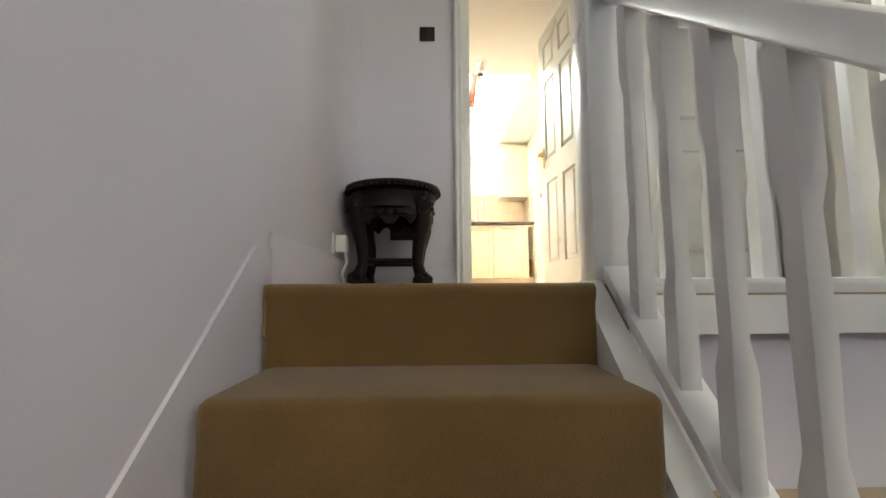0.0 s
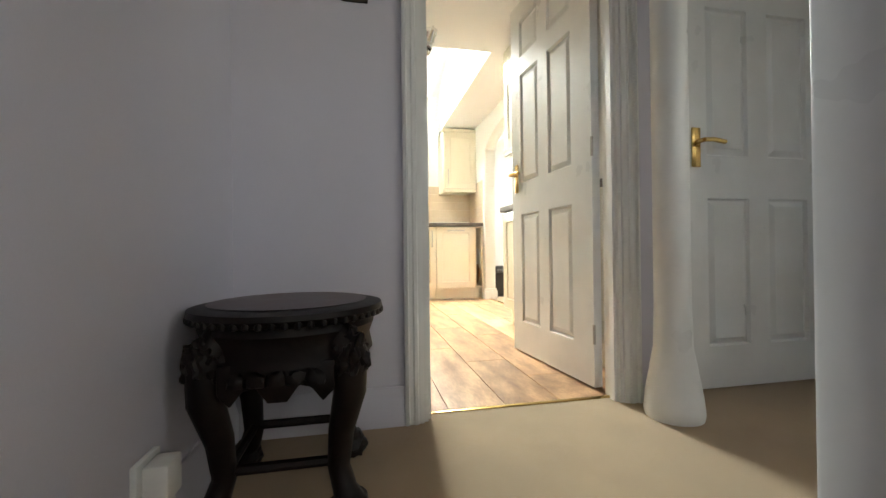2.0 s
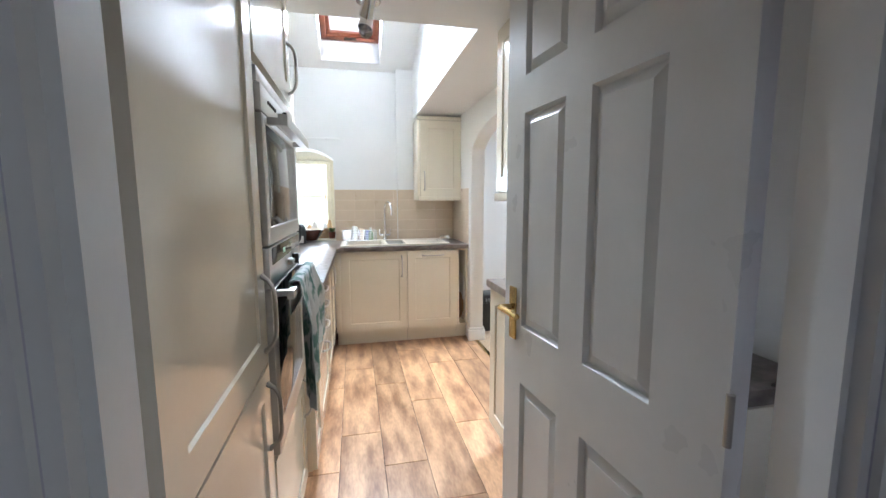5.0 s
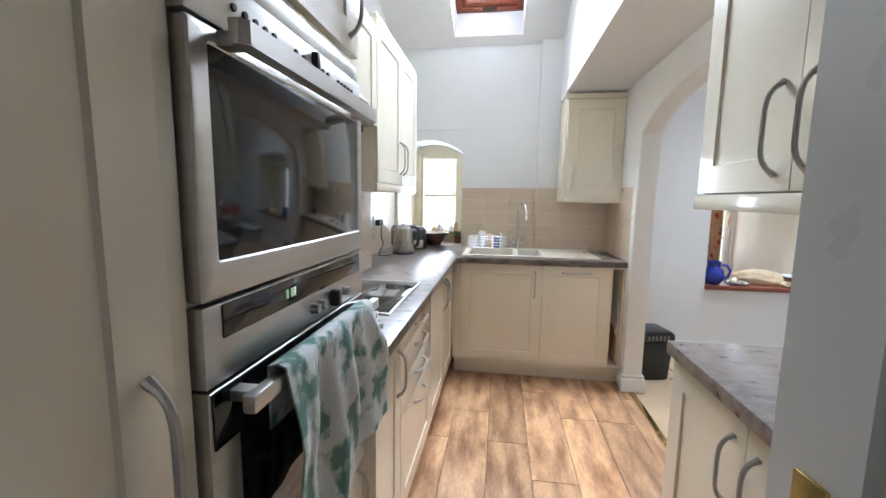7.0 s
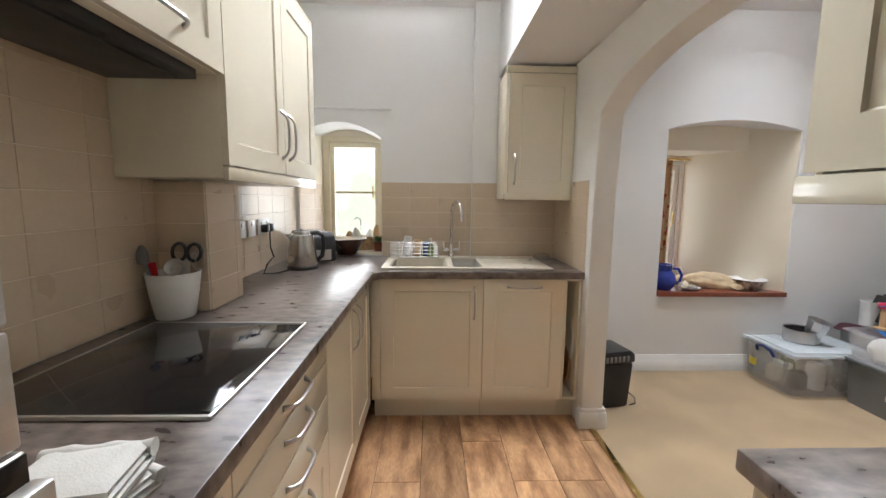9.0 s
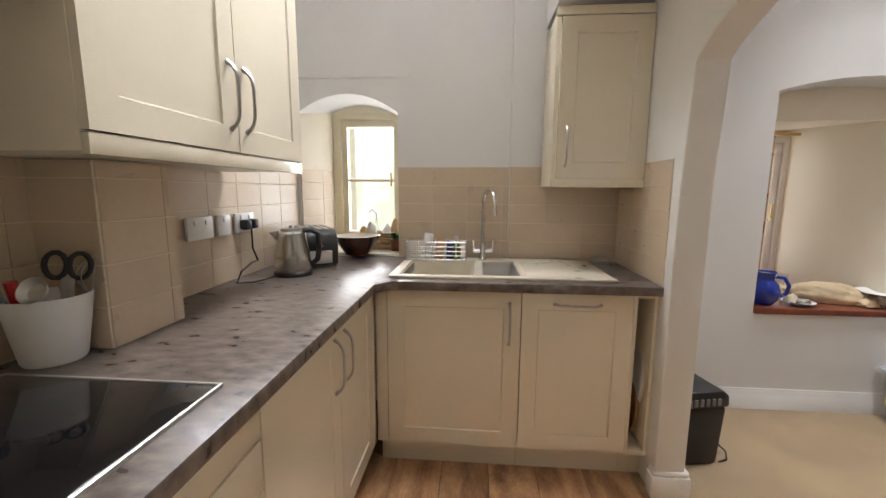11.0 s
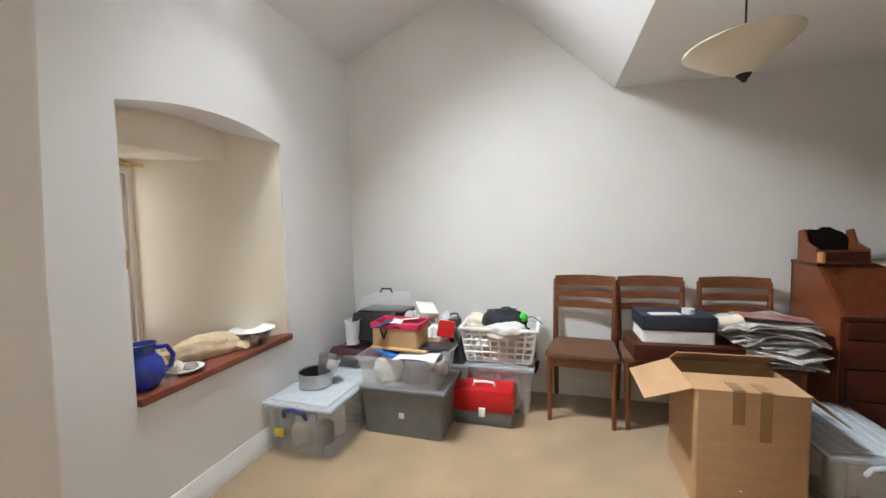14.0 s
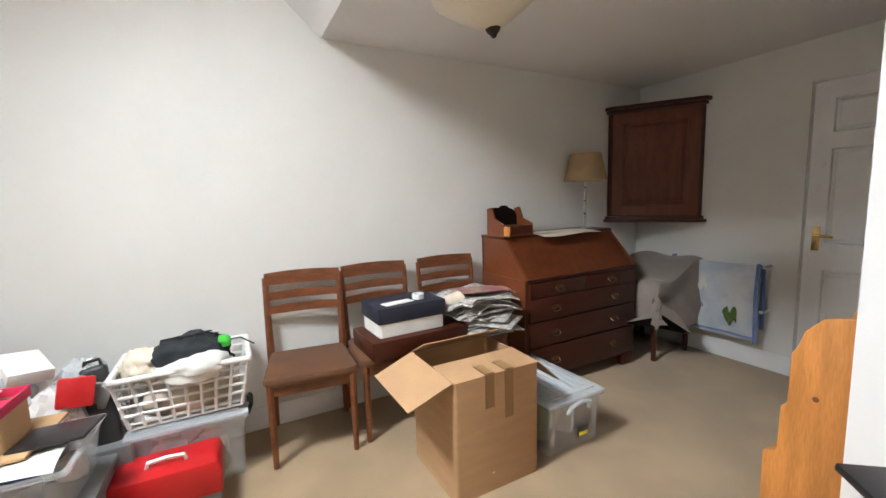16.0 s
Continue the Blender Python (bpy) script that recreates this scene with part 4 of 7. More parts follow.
part("body", join(box(0, -0.018, 0.13, 0.014, 0.55, 0.876, 0.001), box(0.083, -0.018, 0.13, 0.097, 0.55, 0.876, 0.001), box(0.014, -0.018, 0.13, 0.083, 0.55, 0.15, 0.001), box(0.014, 0.53, 0.15, 0.083, 0.55, 0.876, 0.001), box(0.014, -0.018, 0.86, 0.083, 0.53, 0.876, 0.001)), CREAM_BODY, b6)
part("plinth", box(0, 0.045, 0, 0.097, 0.06, 0.129), CREAM, b6)
tray = thing("round_board", "brown wooden round board stood on edge", "board", pose(1.372, SY + 0.14, 0.152, 0, 6, 0))
part("board", lathe([(0, 0), (0.13, 0), (0.134, 0.006), (0.13, 0.014), (0, 0.014)], 36, pose(0, 0.02, 0.135, 0, 90, 0)), BROWN_BOARD, tray)
tray = thing("oven_tray", "pale enamel tray stood on edge", "tray", pose(1.393, SY + 0.14, 0.152, 0, 3, 0))
part("tray", lathe([(0, 0.004), (0.17, 0.004), (0.18, 0.018), (0.178, 0.02), (0.168, 0.008), (0, 0.008)], 36, pose(-0.008, 0.06, 0.30, 0, 90, 0)), WHITE_PLASTIC, tray)
r1 = unit("base_unit", "cream base cupboard with two doors beside the arch", "cabinet", pose(1.095, 3.49, 0, 0, 0, -90), 0.76, BASE_TOP, 0.33, group=G, plinth=0.13)
front(r1, 0.0, 0.135, 0.38, 0.872, (0.335, 0.74, 0.17, True))
front(r1, 0.38, 0.135, 0.76, 0.872, (0.425, 0.74, 0.17, True))
r2 = unit("base_unit", "cream base cupboard behind the door", "cabinet", pose(1.095, 2.728, 0, 0, 0, -90), 0.55, BASE_TOP, 0.33, group=G, plinth=0.13)
front(r2, 0.0, 0.135, 0.55, 0.872)

# worktops
solid("worktop", join(
    plan([(-0.418, 3.272), (0.225, 3.272), (0.225, 5.08), (0.285, 5.145), (0.31, 5.145), (0.31, 5.798), (-0.418, 5.798)], 0.880, WK, 0.004),
    box(0.306, 5.145, 0.880, 1.428, 5.26, WK, 0.004), box(0.306, 5.63, 0.880, 1.428, 5.754, WK, 0.002), box(0.306, 5.75, 0.880, 0.828, 5.798, WK), box(0.85, 5.255, 0.880, 1.428, 5.635, WK, 0.002)), WORKTOP, "dark mottled brown laminate worktop round the corner", "worktop")
solid("worktop", plan([(1.058, 2.18), (1.428, 2.18), (1.428, 3.512), (1.058, 3.512)], 0.880, WK, 0.005), WORKTOP, "dark mottled grey-brown laminate worktop end", "worktop")
# wall units
G = "kitchen wall units"
w1 = unit("extractor_cupboard", "cream cupboard over the hob with a built-in extractor", "cabinet", pose(-0.09, 3.275, 0, 0, 0, 90), 0.885, 2.15, 0.325, z0=1.685, group=G)
front(w1, 0, 1.685, 0.885, 2.15, (0.60, 1.745, 0.19, False))
part("extractor", join(box(0.2, 0.03, 1.655, 0.83, 0.28, 1.684, 0.004), box(0.24, 0.06, 1.648, 0.79, 0.25, 1.657, 0.002)), BLACK, w1, "black extractor hood")
w2 = unit("wall_unit", "cream wall cupboard with two doors", "cabinet", pose(-0.09, 4.162, 0, 0, 0, 90), 0.925, 2.19, 0.325, z0=1.385, group=G)
front(w2, 0, 1.422, 0.485, 2.19, (0.445, 1.58, 0.19, True))
front(w2, 0.485, 1.422, 0.925, 2.19, (0.525, 1.58, 0.19, True))
part("pelmet", box(0, -0.018, 1.378, 0.925, 0.0, 1.419, 0.002), CREAM, w2)
part("cornice", box(0, -0.02, 2.191, 0.925, 0.02, 2.21, 0.002), CREAM, w2)
w3 = unit("wall_unit", "tall cream wall cupboard with one door beside the sink", "cabinet", pose(1.0, 5.455, 0), 0.428, 2.115, 0.295, z0=1.335, group=G)
front(w3, 0.02, 1.372, 0.428, 2.095, (0.06, 1.52, 0.18, True))
part("pelmet", box(0, -0.022, 1.33, 0.428, 0.0, 1.370, 0.002), CREAM, w3)
part("cornice", box(-0.004, -0.022, 2.098, 0.428, 0.0, 2.136, 0.002), CREAM, w3)
w4 = unit("wall_unit", "cream wall cupboard with two doors beside the arch", "cabinet", pose(1.12, 3.495, 0, 0, 0, -90), 0.76, 2.15, 0.305, z0=1.33, group=G)
front(w4, 0.0, 1.37, 0.38, 2.15, (0.33, 1.50, 0.19, True))
front(w4, 0.38, 1.37, 0.76, 2.15, (0.43, 1.50, 0.19, True))
part("pelmet", box(-0.006, -0.026, 1.326, 0.76, 0.0, 1.367, 0.002), CREAM, w4)

# hob, sink, tap
hob = thing("hob", "black ceramic glass hob with a thin steel edge", "hob", pose(-0.095, 3.888, WK))
part("glass", box(-0.235, -0.278, 0.002, 0.232, 0.278, 0.008, 0.001), BLACK_GLASS, hob)
bm = ring(-0.243, -0.286, 0.24, 0.286, -0.236, -0.279, 0.233, 0.279, 0.0, 0.009, 0.001)
bm.transform(Matrix(((1, 0, 0, 0), (0, 0, 1, 0), (0, 1, 0, 0), (0, 0, 0, 1))))
bmesh.ops.recalc_face_normals(bm, faces=bm.faces)
part("edge", bm, STEEL, hob)
sink = thing("sink", "cream composite sink with a bowl, half bowl and drainer", "sink", pose(0.745, 5.46, WK))
rim = [(-0.49, -0.25, 0.52, -0.205), (-0.49, 0.17, 0.52, 0.27), (-0.49, -0.205, -0.445, 0.17), (-0.10, -0.205, -0.065, 0.17), (0.105, -0.205, 0.135, 0.17)]
part("rim", join(*[box(a, b, 0.0, c, d, 0.012, 0.003) for a, b, c, d in rim]), SINK, sink)
bm = tub(0.345, 0.375, 0.17, 0.05, 0.004, 0.004)
bm.transform(pose(-0.2725, -0.0175, -0.168))
part("bowl", bm, SINK, sink)
bm = tub(0.17, 0.375, 0.14, 0.06, 0.003, 0.004)
bm.transform(pose(0.02, -0.0175, -0.138))
part("half_bowl", bm, STEEL, sink, "steel half bowl")
part("waste", lathe([(0, 0.003), (0.03, 0.003), (0.034, 0)], 20, pose(-0.27, 0.0, -0.164)), CHROME, sink)
part("drainer", box(0.135, -0.205, 0.0, 0.52, 0.17, 0.008, 0.002), SINK, sink)
part("overflow", box(0.455, 0.09, 0.008, 0.475, 0.11, 0.011, 0.002), DARK_METAL, sink)
tap = thing("kitchen_tap", "tall chrome swan-neck tap with two levers", "tap", pose(0.685, 5.675, WK + 0.012))
part("body", lathe([(0.026, 0), (0.026, 0.01), (0.018, 0.016), (0.017, 0.08), (0.013, 0.09), (0, 0.09)], 24), CHROME, tap)
arc = [(0, 0, 0.085), (0, 0, 0.20), (0, 0, 0.30)] + [(0.028 * (1 - math.cos(a)), -0.085 * (1 - math.cos(a)), 0.30 + 0.085 * math.sin(a)) for a in [math.pi * k / 10 for k in range(1, 11)]] + [(0.056, -0.17, 0.255)]
part("spout", tube(arc, 0.0105, 12), CHROME, tap)
for s in (-1, 1):
    part("lever", join(tube([(0, 0, 0.05), (s * 0.05, 0, 0.05)], 0.012), tube([(s * 0.05, 0, 0.045), (s * 0.055, 0, 0.11)], 0.007)), CHROME, tap)

# boxing behind the hob's end
structure("wall_boxing", box(-0.42, 4.335, 0.921, -0.245, 4.575, 1.382), GROUT, "tiled boxing between hob and worktop")
GROUP_SOCKET = "wall sockets"


def socket(x, y, z, rz, w, plugs=0, label="white plastic wall socket"):
    t = thing("wall_socket", label, "socket", pose(x, y, z, 0, 0, rz), GROUP_SOCKET)
    part("plate", box(-w / 2, -0.012, -0.043, w / 2, 0, 0.043, 0.003), WHITE_PLASTIC, t)
    for k in range(2 if w > 0.1 else 1):
        cx = (-0.032 + 0.064 * k) if w > 0.1 else 0
        part("switch", box(cx - 0.007, -0.016, 0.012, cx + 0.007, -0.011, 0.03, 0.001), WHITE_PLASTIC, t)
    for k in range(plugs):
        part("plug", join(box(-0.052 + 0.055 * k, -0.05, -0.03, -0.008 + 0.055 * k, -0.012, 0.014, 0.008)), BLACK, t, "black plug")
    return t


WX = -0.410
socket(WX, 4.90, 1.165, 90, 0.146)
socket(WX, 5.045, 1.165, 90, 0.086)
socket(WX, 5.20, 1.165, 90, 0.146, 2, "white double wall socket with two black plugs")
flex = [(WX + 0.05, 5.18, 1.14), (WX + 0.05, 5.18, 1.05), (WX + 0.06, 5.2, 0.99), (WX + 0.09, 5.10, 1.0), (WX + 0.10, 5.0, 0.98), (WX + 0.09, 4.98, 0.935), (WX + 0.13, 5.05, 0.926), (WX + 0.17, 5.19, 0.926)]
solid("flex", tube(flex, 0.004, 8), BLACK, "black appliance flex looping onto the worktop", "cable")

kettle = thing("kettle", "brushed steel jug kettle with a black handle", "kettle", pose(-0.20, 5.235, WK, 0, 0, 20))
part("base", lathe([(0, 0), (0.085, 0), (0.085, 0.018), (0.078, 0.024), (0, 0.024)], 32), BLACK, kettle)
part("jug", lathe([(0.078, 0.024), (0.083, 0.04), (0.077, 0.12), (0.063, 0.195), (0.05, 0.205), (0, 0.21)], 32), KETTLE_STEEL, kettle)
part("lid", lathe([(0.05, 0.206), (0.045, 0.216), (0.012, 0.219), (0.01, 0.23), (0, 0.231)], 24), NICKEL, kettle)
part("handle", tube([(0.045, 0, 0.205), (0.085, 0, 0.21), (0.115, 0, 0.19), (0.12, 0, 0.13), (0.11, 0, 0.07), (0.08, 0, 0.045)], 0.013, 10), BLACK, kettle)
part("spout", prism([(-0.095, 0.20), (-0.06, 0.205), (-0.06, 0.16)], 0.04, pose(0, -0.02, 0)), KETTLE_STEEL, kettle)
toaster = thing("toaster", "black four-slice toaster with steel end", "toaster", pose(-0.23, 5.53, WK, 0, 0, 125))
part("shell", prism([(-0.17, 0.012), (-0.175, 0.12), (-0.16, 0.17), (-0.12, 0.195), (0.12, 0.195), (0.16, 0.17), (0.175, 0.12), (0.17, 0.012)], 0.19, pose(0, -0.095, 0), 0.012), BLACK, toaster)
part("end_panel", box(-0.182, -0.06, 0.025, -0.17, 0.06, 0.09, 0.005), STEEL, toaster)
for s in (-0.05, -0.017, 0.017, 0.05):
    part("slot", box(-0.12, s - 0.009, 0.19, 0.12, s + 0.009, 0.1965), STEEL, toaster)
part("lever", box(-0.20, -0.02, 0.10, -0.18, 0.02, 0.115, 0.004), BLACK, toaster)
bowl = thing("mixing_bowl", "brown glazed bowl with a cream inside", "bowl", pose(-0.055, 5.765, 0.9365))
part("outside", lathe([(0, 0), (0.066, 0), (0.070, 0.01), (0.105, 0.055), (0.135, 0.105), (0.139, 0.111), (0.133, 0.111)], 40), BROWN_GLAZE, bowl)
part("inside", lathe([(0.133, 0.1105), (0.105, 0.061), (0.055, 0.022), (0, 0.014)], 40), SINK, bowl, "cream glazed inside")
basket = thing("wicker_basket", "oval wicker basket of small things on the window sill", "basket", pose(0.02, 6.035, 0.936))
for k in range(7):
    part("weave", tube([((0.13 + 0.004 * k) * math.cos(a), (0.062 + 0.002 * k) * math.sin(a), 0.008 + 0.015 * k) for a in [2 * math.pi * j / 28 for j in range(29)]], 0.008, 6), WICKER, basket)
part("floor", lathe([(0, 0), (0.09, 0), (0.09, 0.006), (0, 0.006)], 24, Matrix.Diagonal((1.4, 0.68, 1, 1))), WICKER, basket)
bottle = thing("washing_bottle", "clear bottle with a tall neck in the window", "bottle", pose(0.0, 6.03, 0.945))
part("bottle", lathe([(0, 0), (0.03, 0), (0.033, 0.02), (0.033, 0.1), (0.012, 0.14), (0.011, 0.18), (0, 0.18)], 20), GLASS, bottle)
part("spray", tube([(0, 0, 0.17), (0, 0, 0.22), (-0.03, 0, 0.24), (-0.05, 0, 0.22)], 0.006), WHITE_PLASTIC, bottle)
for k, (dx, dy, mt, r) in enumerate(((-0.11, 0.0, TAN_CARD, 0.035), (0.05, 0.01, WHITE_PLASTIC, 0.04), (-0.05, -0.03, PAPER, 0.04), (0.10, 0.0, TAN_CARD, 0.03))):
    solid("packet", lump(r, r * 0.8, 0.13 + 0.015 * k, k + 3, 0.15, m=pose(0.02 + dx, 6.035 + dy, 0.944)), mt, "small crumpled packet in the wicker basket", "packet", group="packets in the basket")
lemon = thing("potted_plant", "small plant with yellow-green leaves in the window", "plant", pose(0.148, 5.93, 0.936))
part("pot", lathe([(0, 0), (0.03, 0), (0.038, 0.07), (0.034, 0.07), (0.03, 0.06), (0, 0.06)], 20), TERRACOTTA, lemon)
rnd = random.Random(4)
part("leaves", join(*[sheet(2, 3, lambda u, v, a=rnd.uniform(0, 6.28), e=rnd.uniform(0.02, 0.10), w=rnd.uniform(0.01, 0.018): Vector((math.cos(a) * v * 0.06 - math.sin(a) * (u - 0.5) * w * math.sin(math.pi * min(0.98, v + 0.02)) * 2, math.sin(a) * v * 0.06 + math.cos(a) * (u - 0.5) * w * 2 * math.sin(math.pi * min(0.98, v + 0.02)), 0.06 + e * v * (1.6 - v)))) for _ in range(26)]), [LEAF], lemon)

pot = thing("utensil_pot", "white oval plastic pot full of utensils", "pot", pose(-0.325, 4.265, WK))
part("pot", lathe([(0, 0), (0.056, 0), (0.06, 0.006), (0.074, 0.09), (0.082, 0.155), (0.079, 0.155), (0.07, 0.09), (0.056, 0.012), (0, 0.012)], 36), WHITE_PLASTIC, pot)
sc = thing("scissors", "black-handled kitchen scissors standing in the pot", "scissors", pose(-0.31, 4.28, WK + 0.014, 0, 6, 30))
for s in (-1, 1):
    part("grip", tube([(s * 0.022 + 0.02 * math.cos(a), 0, 0.205 + 0.03 * math.sin(a)) for a in [2 * math.pi * j / 14 for j in range(15)]], 0.006, 8), BLACK, sc)
    part("blade", box(-0.008 + s * 0.004, -0.002, 0.0, 0.008 + s * 0.004, 0.002, 0.18, 0.001), STEEL, sc)
solid("red_spatula", tube([(-0.36, 4.25, WK + 0.014), (-0.375, 4.235, WK + 0.19)], 0.008, 10, radii=[0.006, 0.012]), RED, "red silicone utensil handle", "utensil")
solid("wooden_spoon", join(tube([(-0.34, 4.235, WK + 0.014), (-0.375, 4.20, WK + 0.20)], 0.006, 8), lump(0.02, 0.012, 0.06, 2, 0.05, m=pose(-0.377, 4.198, WK + 0.19))), GREY_TUB, "grey spoon in the pot", "utensil")
whisk = thing("whisk", "steel balloon whisk standing in the pot", "utensil", pose(-0.29, 4.30, WK + 0.014, -8, 8, 0))
part("grip", tube([(0, 0, 0), (0, 0, 0.13)], 0.008), STEEL, whisk)
part("wires", join(*[tube([(0.032 * math.sin(b) * math.cos(a), 0.032 * math.sin(b) * math.sin(a), 0.13 + 0.10 * b / math.pi * 1.0 if b < 2 else 0.13 + 0.10 * b / math.pi) for b in [math.pi * j / 10 for j in range(11)]], 0.0012, 5) for a in [math.pi * 2 * q / 8 for q in range(8)]]), STEEL, whisk)
solid("ladle", join(tube([(-0.30, 4.235, WK + 0.014), (-0.285, 4.22, WK + 0.175)], 0.005), lathe([(0, 0), (0.02, 0.006), (0.03, 0.025), (0.028, 0.025), (0.018, 0.01), (0, 0.005)], 18, pose(-0.285, 4.22, WK + 0.17, 60, 20, 0))), STEEL, "steel ladle standing in the pot", "utensil")
cloth = thing("folded_cloth", "white folded dish cloths stacked on the worktop end", "cloth", pose(0.085, 3.40, WK + 0.001))


def folded(w, d, h, seed):
    """A cloth folded over twice: thin layers with a rounded fold along one edge and soft, uneven surfaces."""
    bms = []
    for q in range(3):
        z = h * q / 3

        def at(u, v, q=q, z=z):
            x = (u - 0.5) * w * (1 - 0.04 * q)
            y = (v - 0.5) * d
            n = noise.noise(Vector((x * 14 + seed, y * 14, q * 2.0)))
            edge = min(1, 8 * min(u, 1 - u, v, 1 - v))
            return Vector((x + 0.004 * n, y + 0.004 * q, z + 0.002 + (0.004 + 0.006 * n) * edge))
        bms.append(sheet(16, 12, at, h / 3 - 0.001))
    bms.append(tube([((k / 8 - 0.5) * w, d / 2, h / 2) for k in range(9)], h / 2, 10, radii=[h / 2 * (0.9 + 0.15 * math.sin(2 * k + seed)) for k in range(9)]))
    return join(*bms)


for q in range(2):
    bm = folded(0.16 - 0.02 * q, 0.11, 0.026, q * 3 + 1)
    bm.transform(pose(0.012 * q - 0.01, -0.012 * q, 0.032 * q, 0, 0, 22 * q - 12))
    part("fold", bm, WHITE_CLOTH, cloth, smooth=60)

caddy = thing("sink_caddy", "chrome wire caddy holding washing-up things", "caddy", pose(0.43, 5.655, WK + 0.012))
for z in (0.005, 0.028, 0.052, 0.076, 0.1):
    part("wire", tube([(-0.165, -0.045, z), (0.165, -0.045, z), (0.165, 0.045, z), (-0.165, 0.045, z), (-0.165, -0.045, z)], 0.003, 6), NICKEL, caddy)
for k in range(7):
    part("wire", tube([(-0.165 + 0.055 * k, -0.045, 0.1), (-0.165 + 0.055 * k, -0.045, 0.004), (-0.165 + 0.055 * k, 0.045, 0.004), (-0.165 + 0.055 * k, 0.045, 0.1)], 0.003, 6), NICKEL, caddy)
for dx, mt, hh, nm, lb in ((-0.09, WHITE_PLASTIC, 0.14, "brush", "white washing-up brush"), (-0.02, TAN_CARD, 0.115, "sponge", "orange-tan sponge"), (0.04, BLUE_PLASTIC, 0.10, "scourer", "dark blue scourer")):
    solid(nm, box(-0.025, -0.02, 0, 0.025, 0.02, hh, 0.008, m=pose(0.46 + dx, 5.655, WK + 0.018, 0, 8, 10)), mt, lb + " in the caddy", "sponge")
soap = thing("soap_bottle", "small clear green soap bottle", "bottle", pose(0.54, 5.655, WK + 0.018))
part("bottle", lathe([(0, 0), (0.024, 0), (0.026, 0.07), (0.01, 0.095), (0, 0.095)], 18), LEAF, soap)
part("cap", lathe([(0.01, 0.095), (0.01, 0.125), (0, 0.125)], 14), WHITE_PLASTIC, soap)
solid("glass_dish", lathe([(0, 0.05), (0.03, 0.05), (0.05, 0.04), (0.065, 0.0), (0.067, 0.0), (0.053, 0.043), (0.031, 0.054), (0, 0.054)], 28, pose(1.30, 5.60, WK + 0.001)), GLASS, "upturned clear glass dish by the wall", "dish")
# spotlights on the kitchen ceiling
spots = thing("ceiling_spotlights", "chrome ceiling fitting with three small spotlights", "ceiling light", pose(0.47, 3.28, CK))
part("plate", lathe([(0, -0.025), (0.05, -0.025), (0.055, 0.0)], 24), CHROME, spots)
part("bar", tube([(0, -0.13, -0.04), (0, 0, -0.03), (0, 0.13, -0.04)], 0.007), CHROME, spots)
for yy, rx in ((-0.13, 40), (0.0, -10), (0.13, -50)):
    part("spotlight", join(tube([(0, yy, -0.035), (0, yy, -0.07)], 0.005), lathe([(0, 0.0), (0.02, 0.0), (0.027, -0.05), (0.03, -0.07), (0.026, -0.07), (0.02, -0.03), (0, -0.03)], 18, pose(0, yy, -0.065, rx, 15, 0))), CHROME, spots)


# ---- dining room ----
def lid(w, d, z):
    return join(box(-w / 2, -d / 2, z, w / 2, d / 2, z + 0.018, 0.006), box(-w / 2 + 0.04, -d / 2 + 0.04, z + 0.0175, w / 2 - 0.04, d / 2 - 0.04, z + 0.026, 0.003))


def clear_box(m, w, d, h, label, handles=BLUE_PLASTIC, seed=1, lidded=True, ribs=6, full=9):
    t = thing("storage_box", label, "storage box", m, "plastic storage boxes")
    part("tub", tub(w, d, h, 0.035), CLEAR, t)
    if lidded:
        top = part("lid", lid(w + 0.03, d + 0.03, h + 0.001), CLEAR_LID, t, "pale translucent lid")
        for q in range(ribs):
            y = -d / 2 + 0.07 + (d - 0.14) * q / 5
            part("rib", box(-w / 2 + 0.06, y - 0.008, h + 0.0265, w / 2 - 0.06, y + 0.008, h + 0.032, 0.002), CLEAR_LID, top)
    for s in (-1, 1):
        part("handle", tube([(-s * 0.0 + s * (w / 2 + 0.012), -0.075, h - 0.05), (s * (w / 2 + 0.03), -0.065, h - 0.01), (s * (w / 2 + 0.034), 0, h + 0.008), (s * (w / 2 + 0.03), 0.065, h - 0.01), (s * (w / 2 + 0.012), 0.075, h - 0.05)], 0.011, 10), handles, t)
        for yy in (-0.15, 0.15):
            if abs(yy) < d / 2 - 0.03:
                part("rib", box(s * (w / 2 - 0.012) - 0.006, yy - 0.012, 0.01, s * (w / 2 - 0.012) + 0.012, yy + 0.012, h - 0.02, 0.003), CLEAR, t)
    r = random.Random(seed)
    mats = [PAPER, WHITE_PLASTIC, BLACK, GREY_TUB, CREAM_CLOTH, PAPER, NEWSPRINT, TAN_CARD, LEAF]
    for k in range(full):
        sx, sy, sz = r.uniform(0.04, 0.075), r.uniform(0.035, 0.06), r.uniform(0.10, h * 0.75)
        px, py = r.uniform(-w / 2 + 0.11, w / 2 - 0.11), r.uniform(-d / 2 + 0.10, d / 2 - 0.10)
        mt = mats[r.randrange(len(mats))]
        bm = box(-sx, -sy, 0, sx, sy, sz, 0.004, m=pose(0, 0, 0, 0, 0, 35 * k)) if k % 2 else lathe([(0, 0), (sy, 0), (sy, sz * 0.8), (sy * 0.8, sz), (0, sz)], 16)
        bm.transform(m @ pose(px, py, 0.006))
        solid("stored_item", bm, mt, "small household thing packed in a clear box", "household item", group="things packed in boxes")
    return t


box1 = clear_box(pose(3.325, 5.66, 0.0, 0, 0, -2), 0.62, 0.44, 0.285, "large clear storage box with a pale lid and blue handle", seed=2, ribs=0, full=17)
solid("spray_label", box(-0.03, -0.004, 0, 0.03, 0.004, 0.05, 0.002, m=pose(3.022, 5.80, 0.10, 0, 0, 90)), YELLOW, "round yellow label on a bottle in the box", "label")
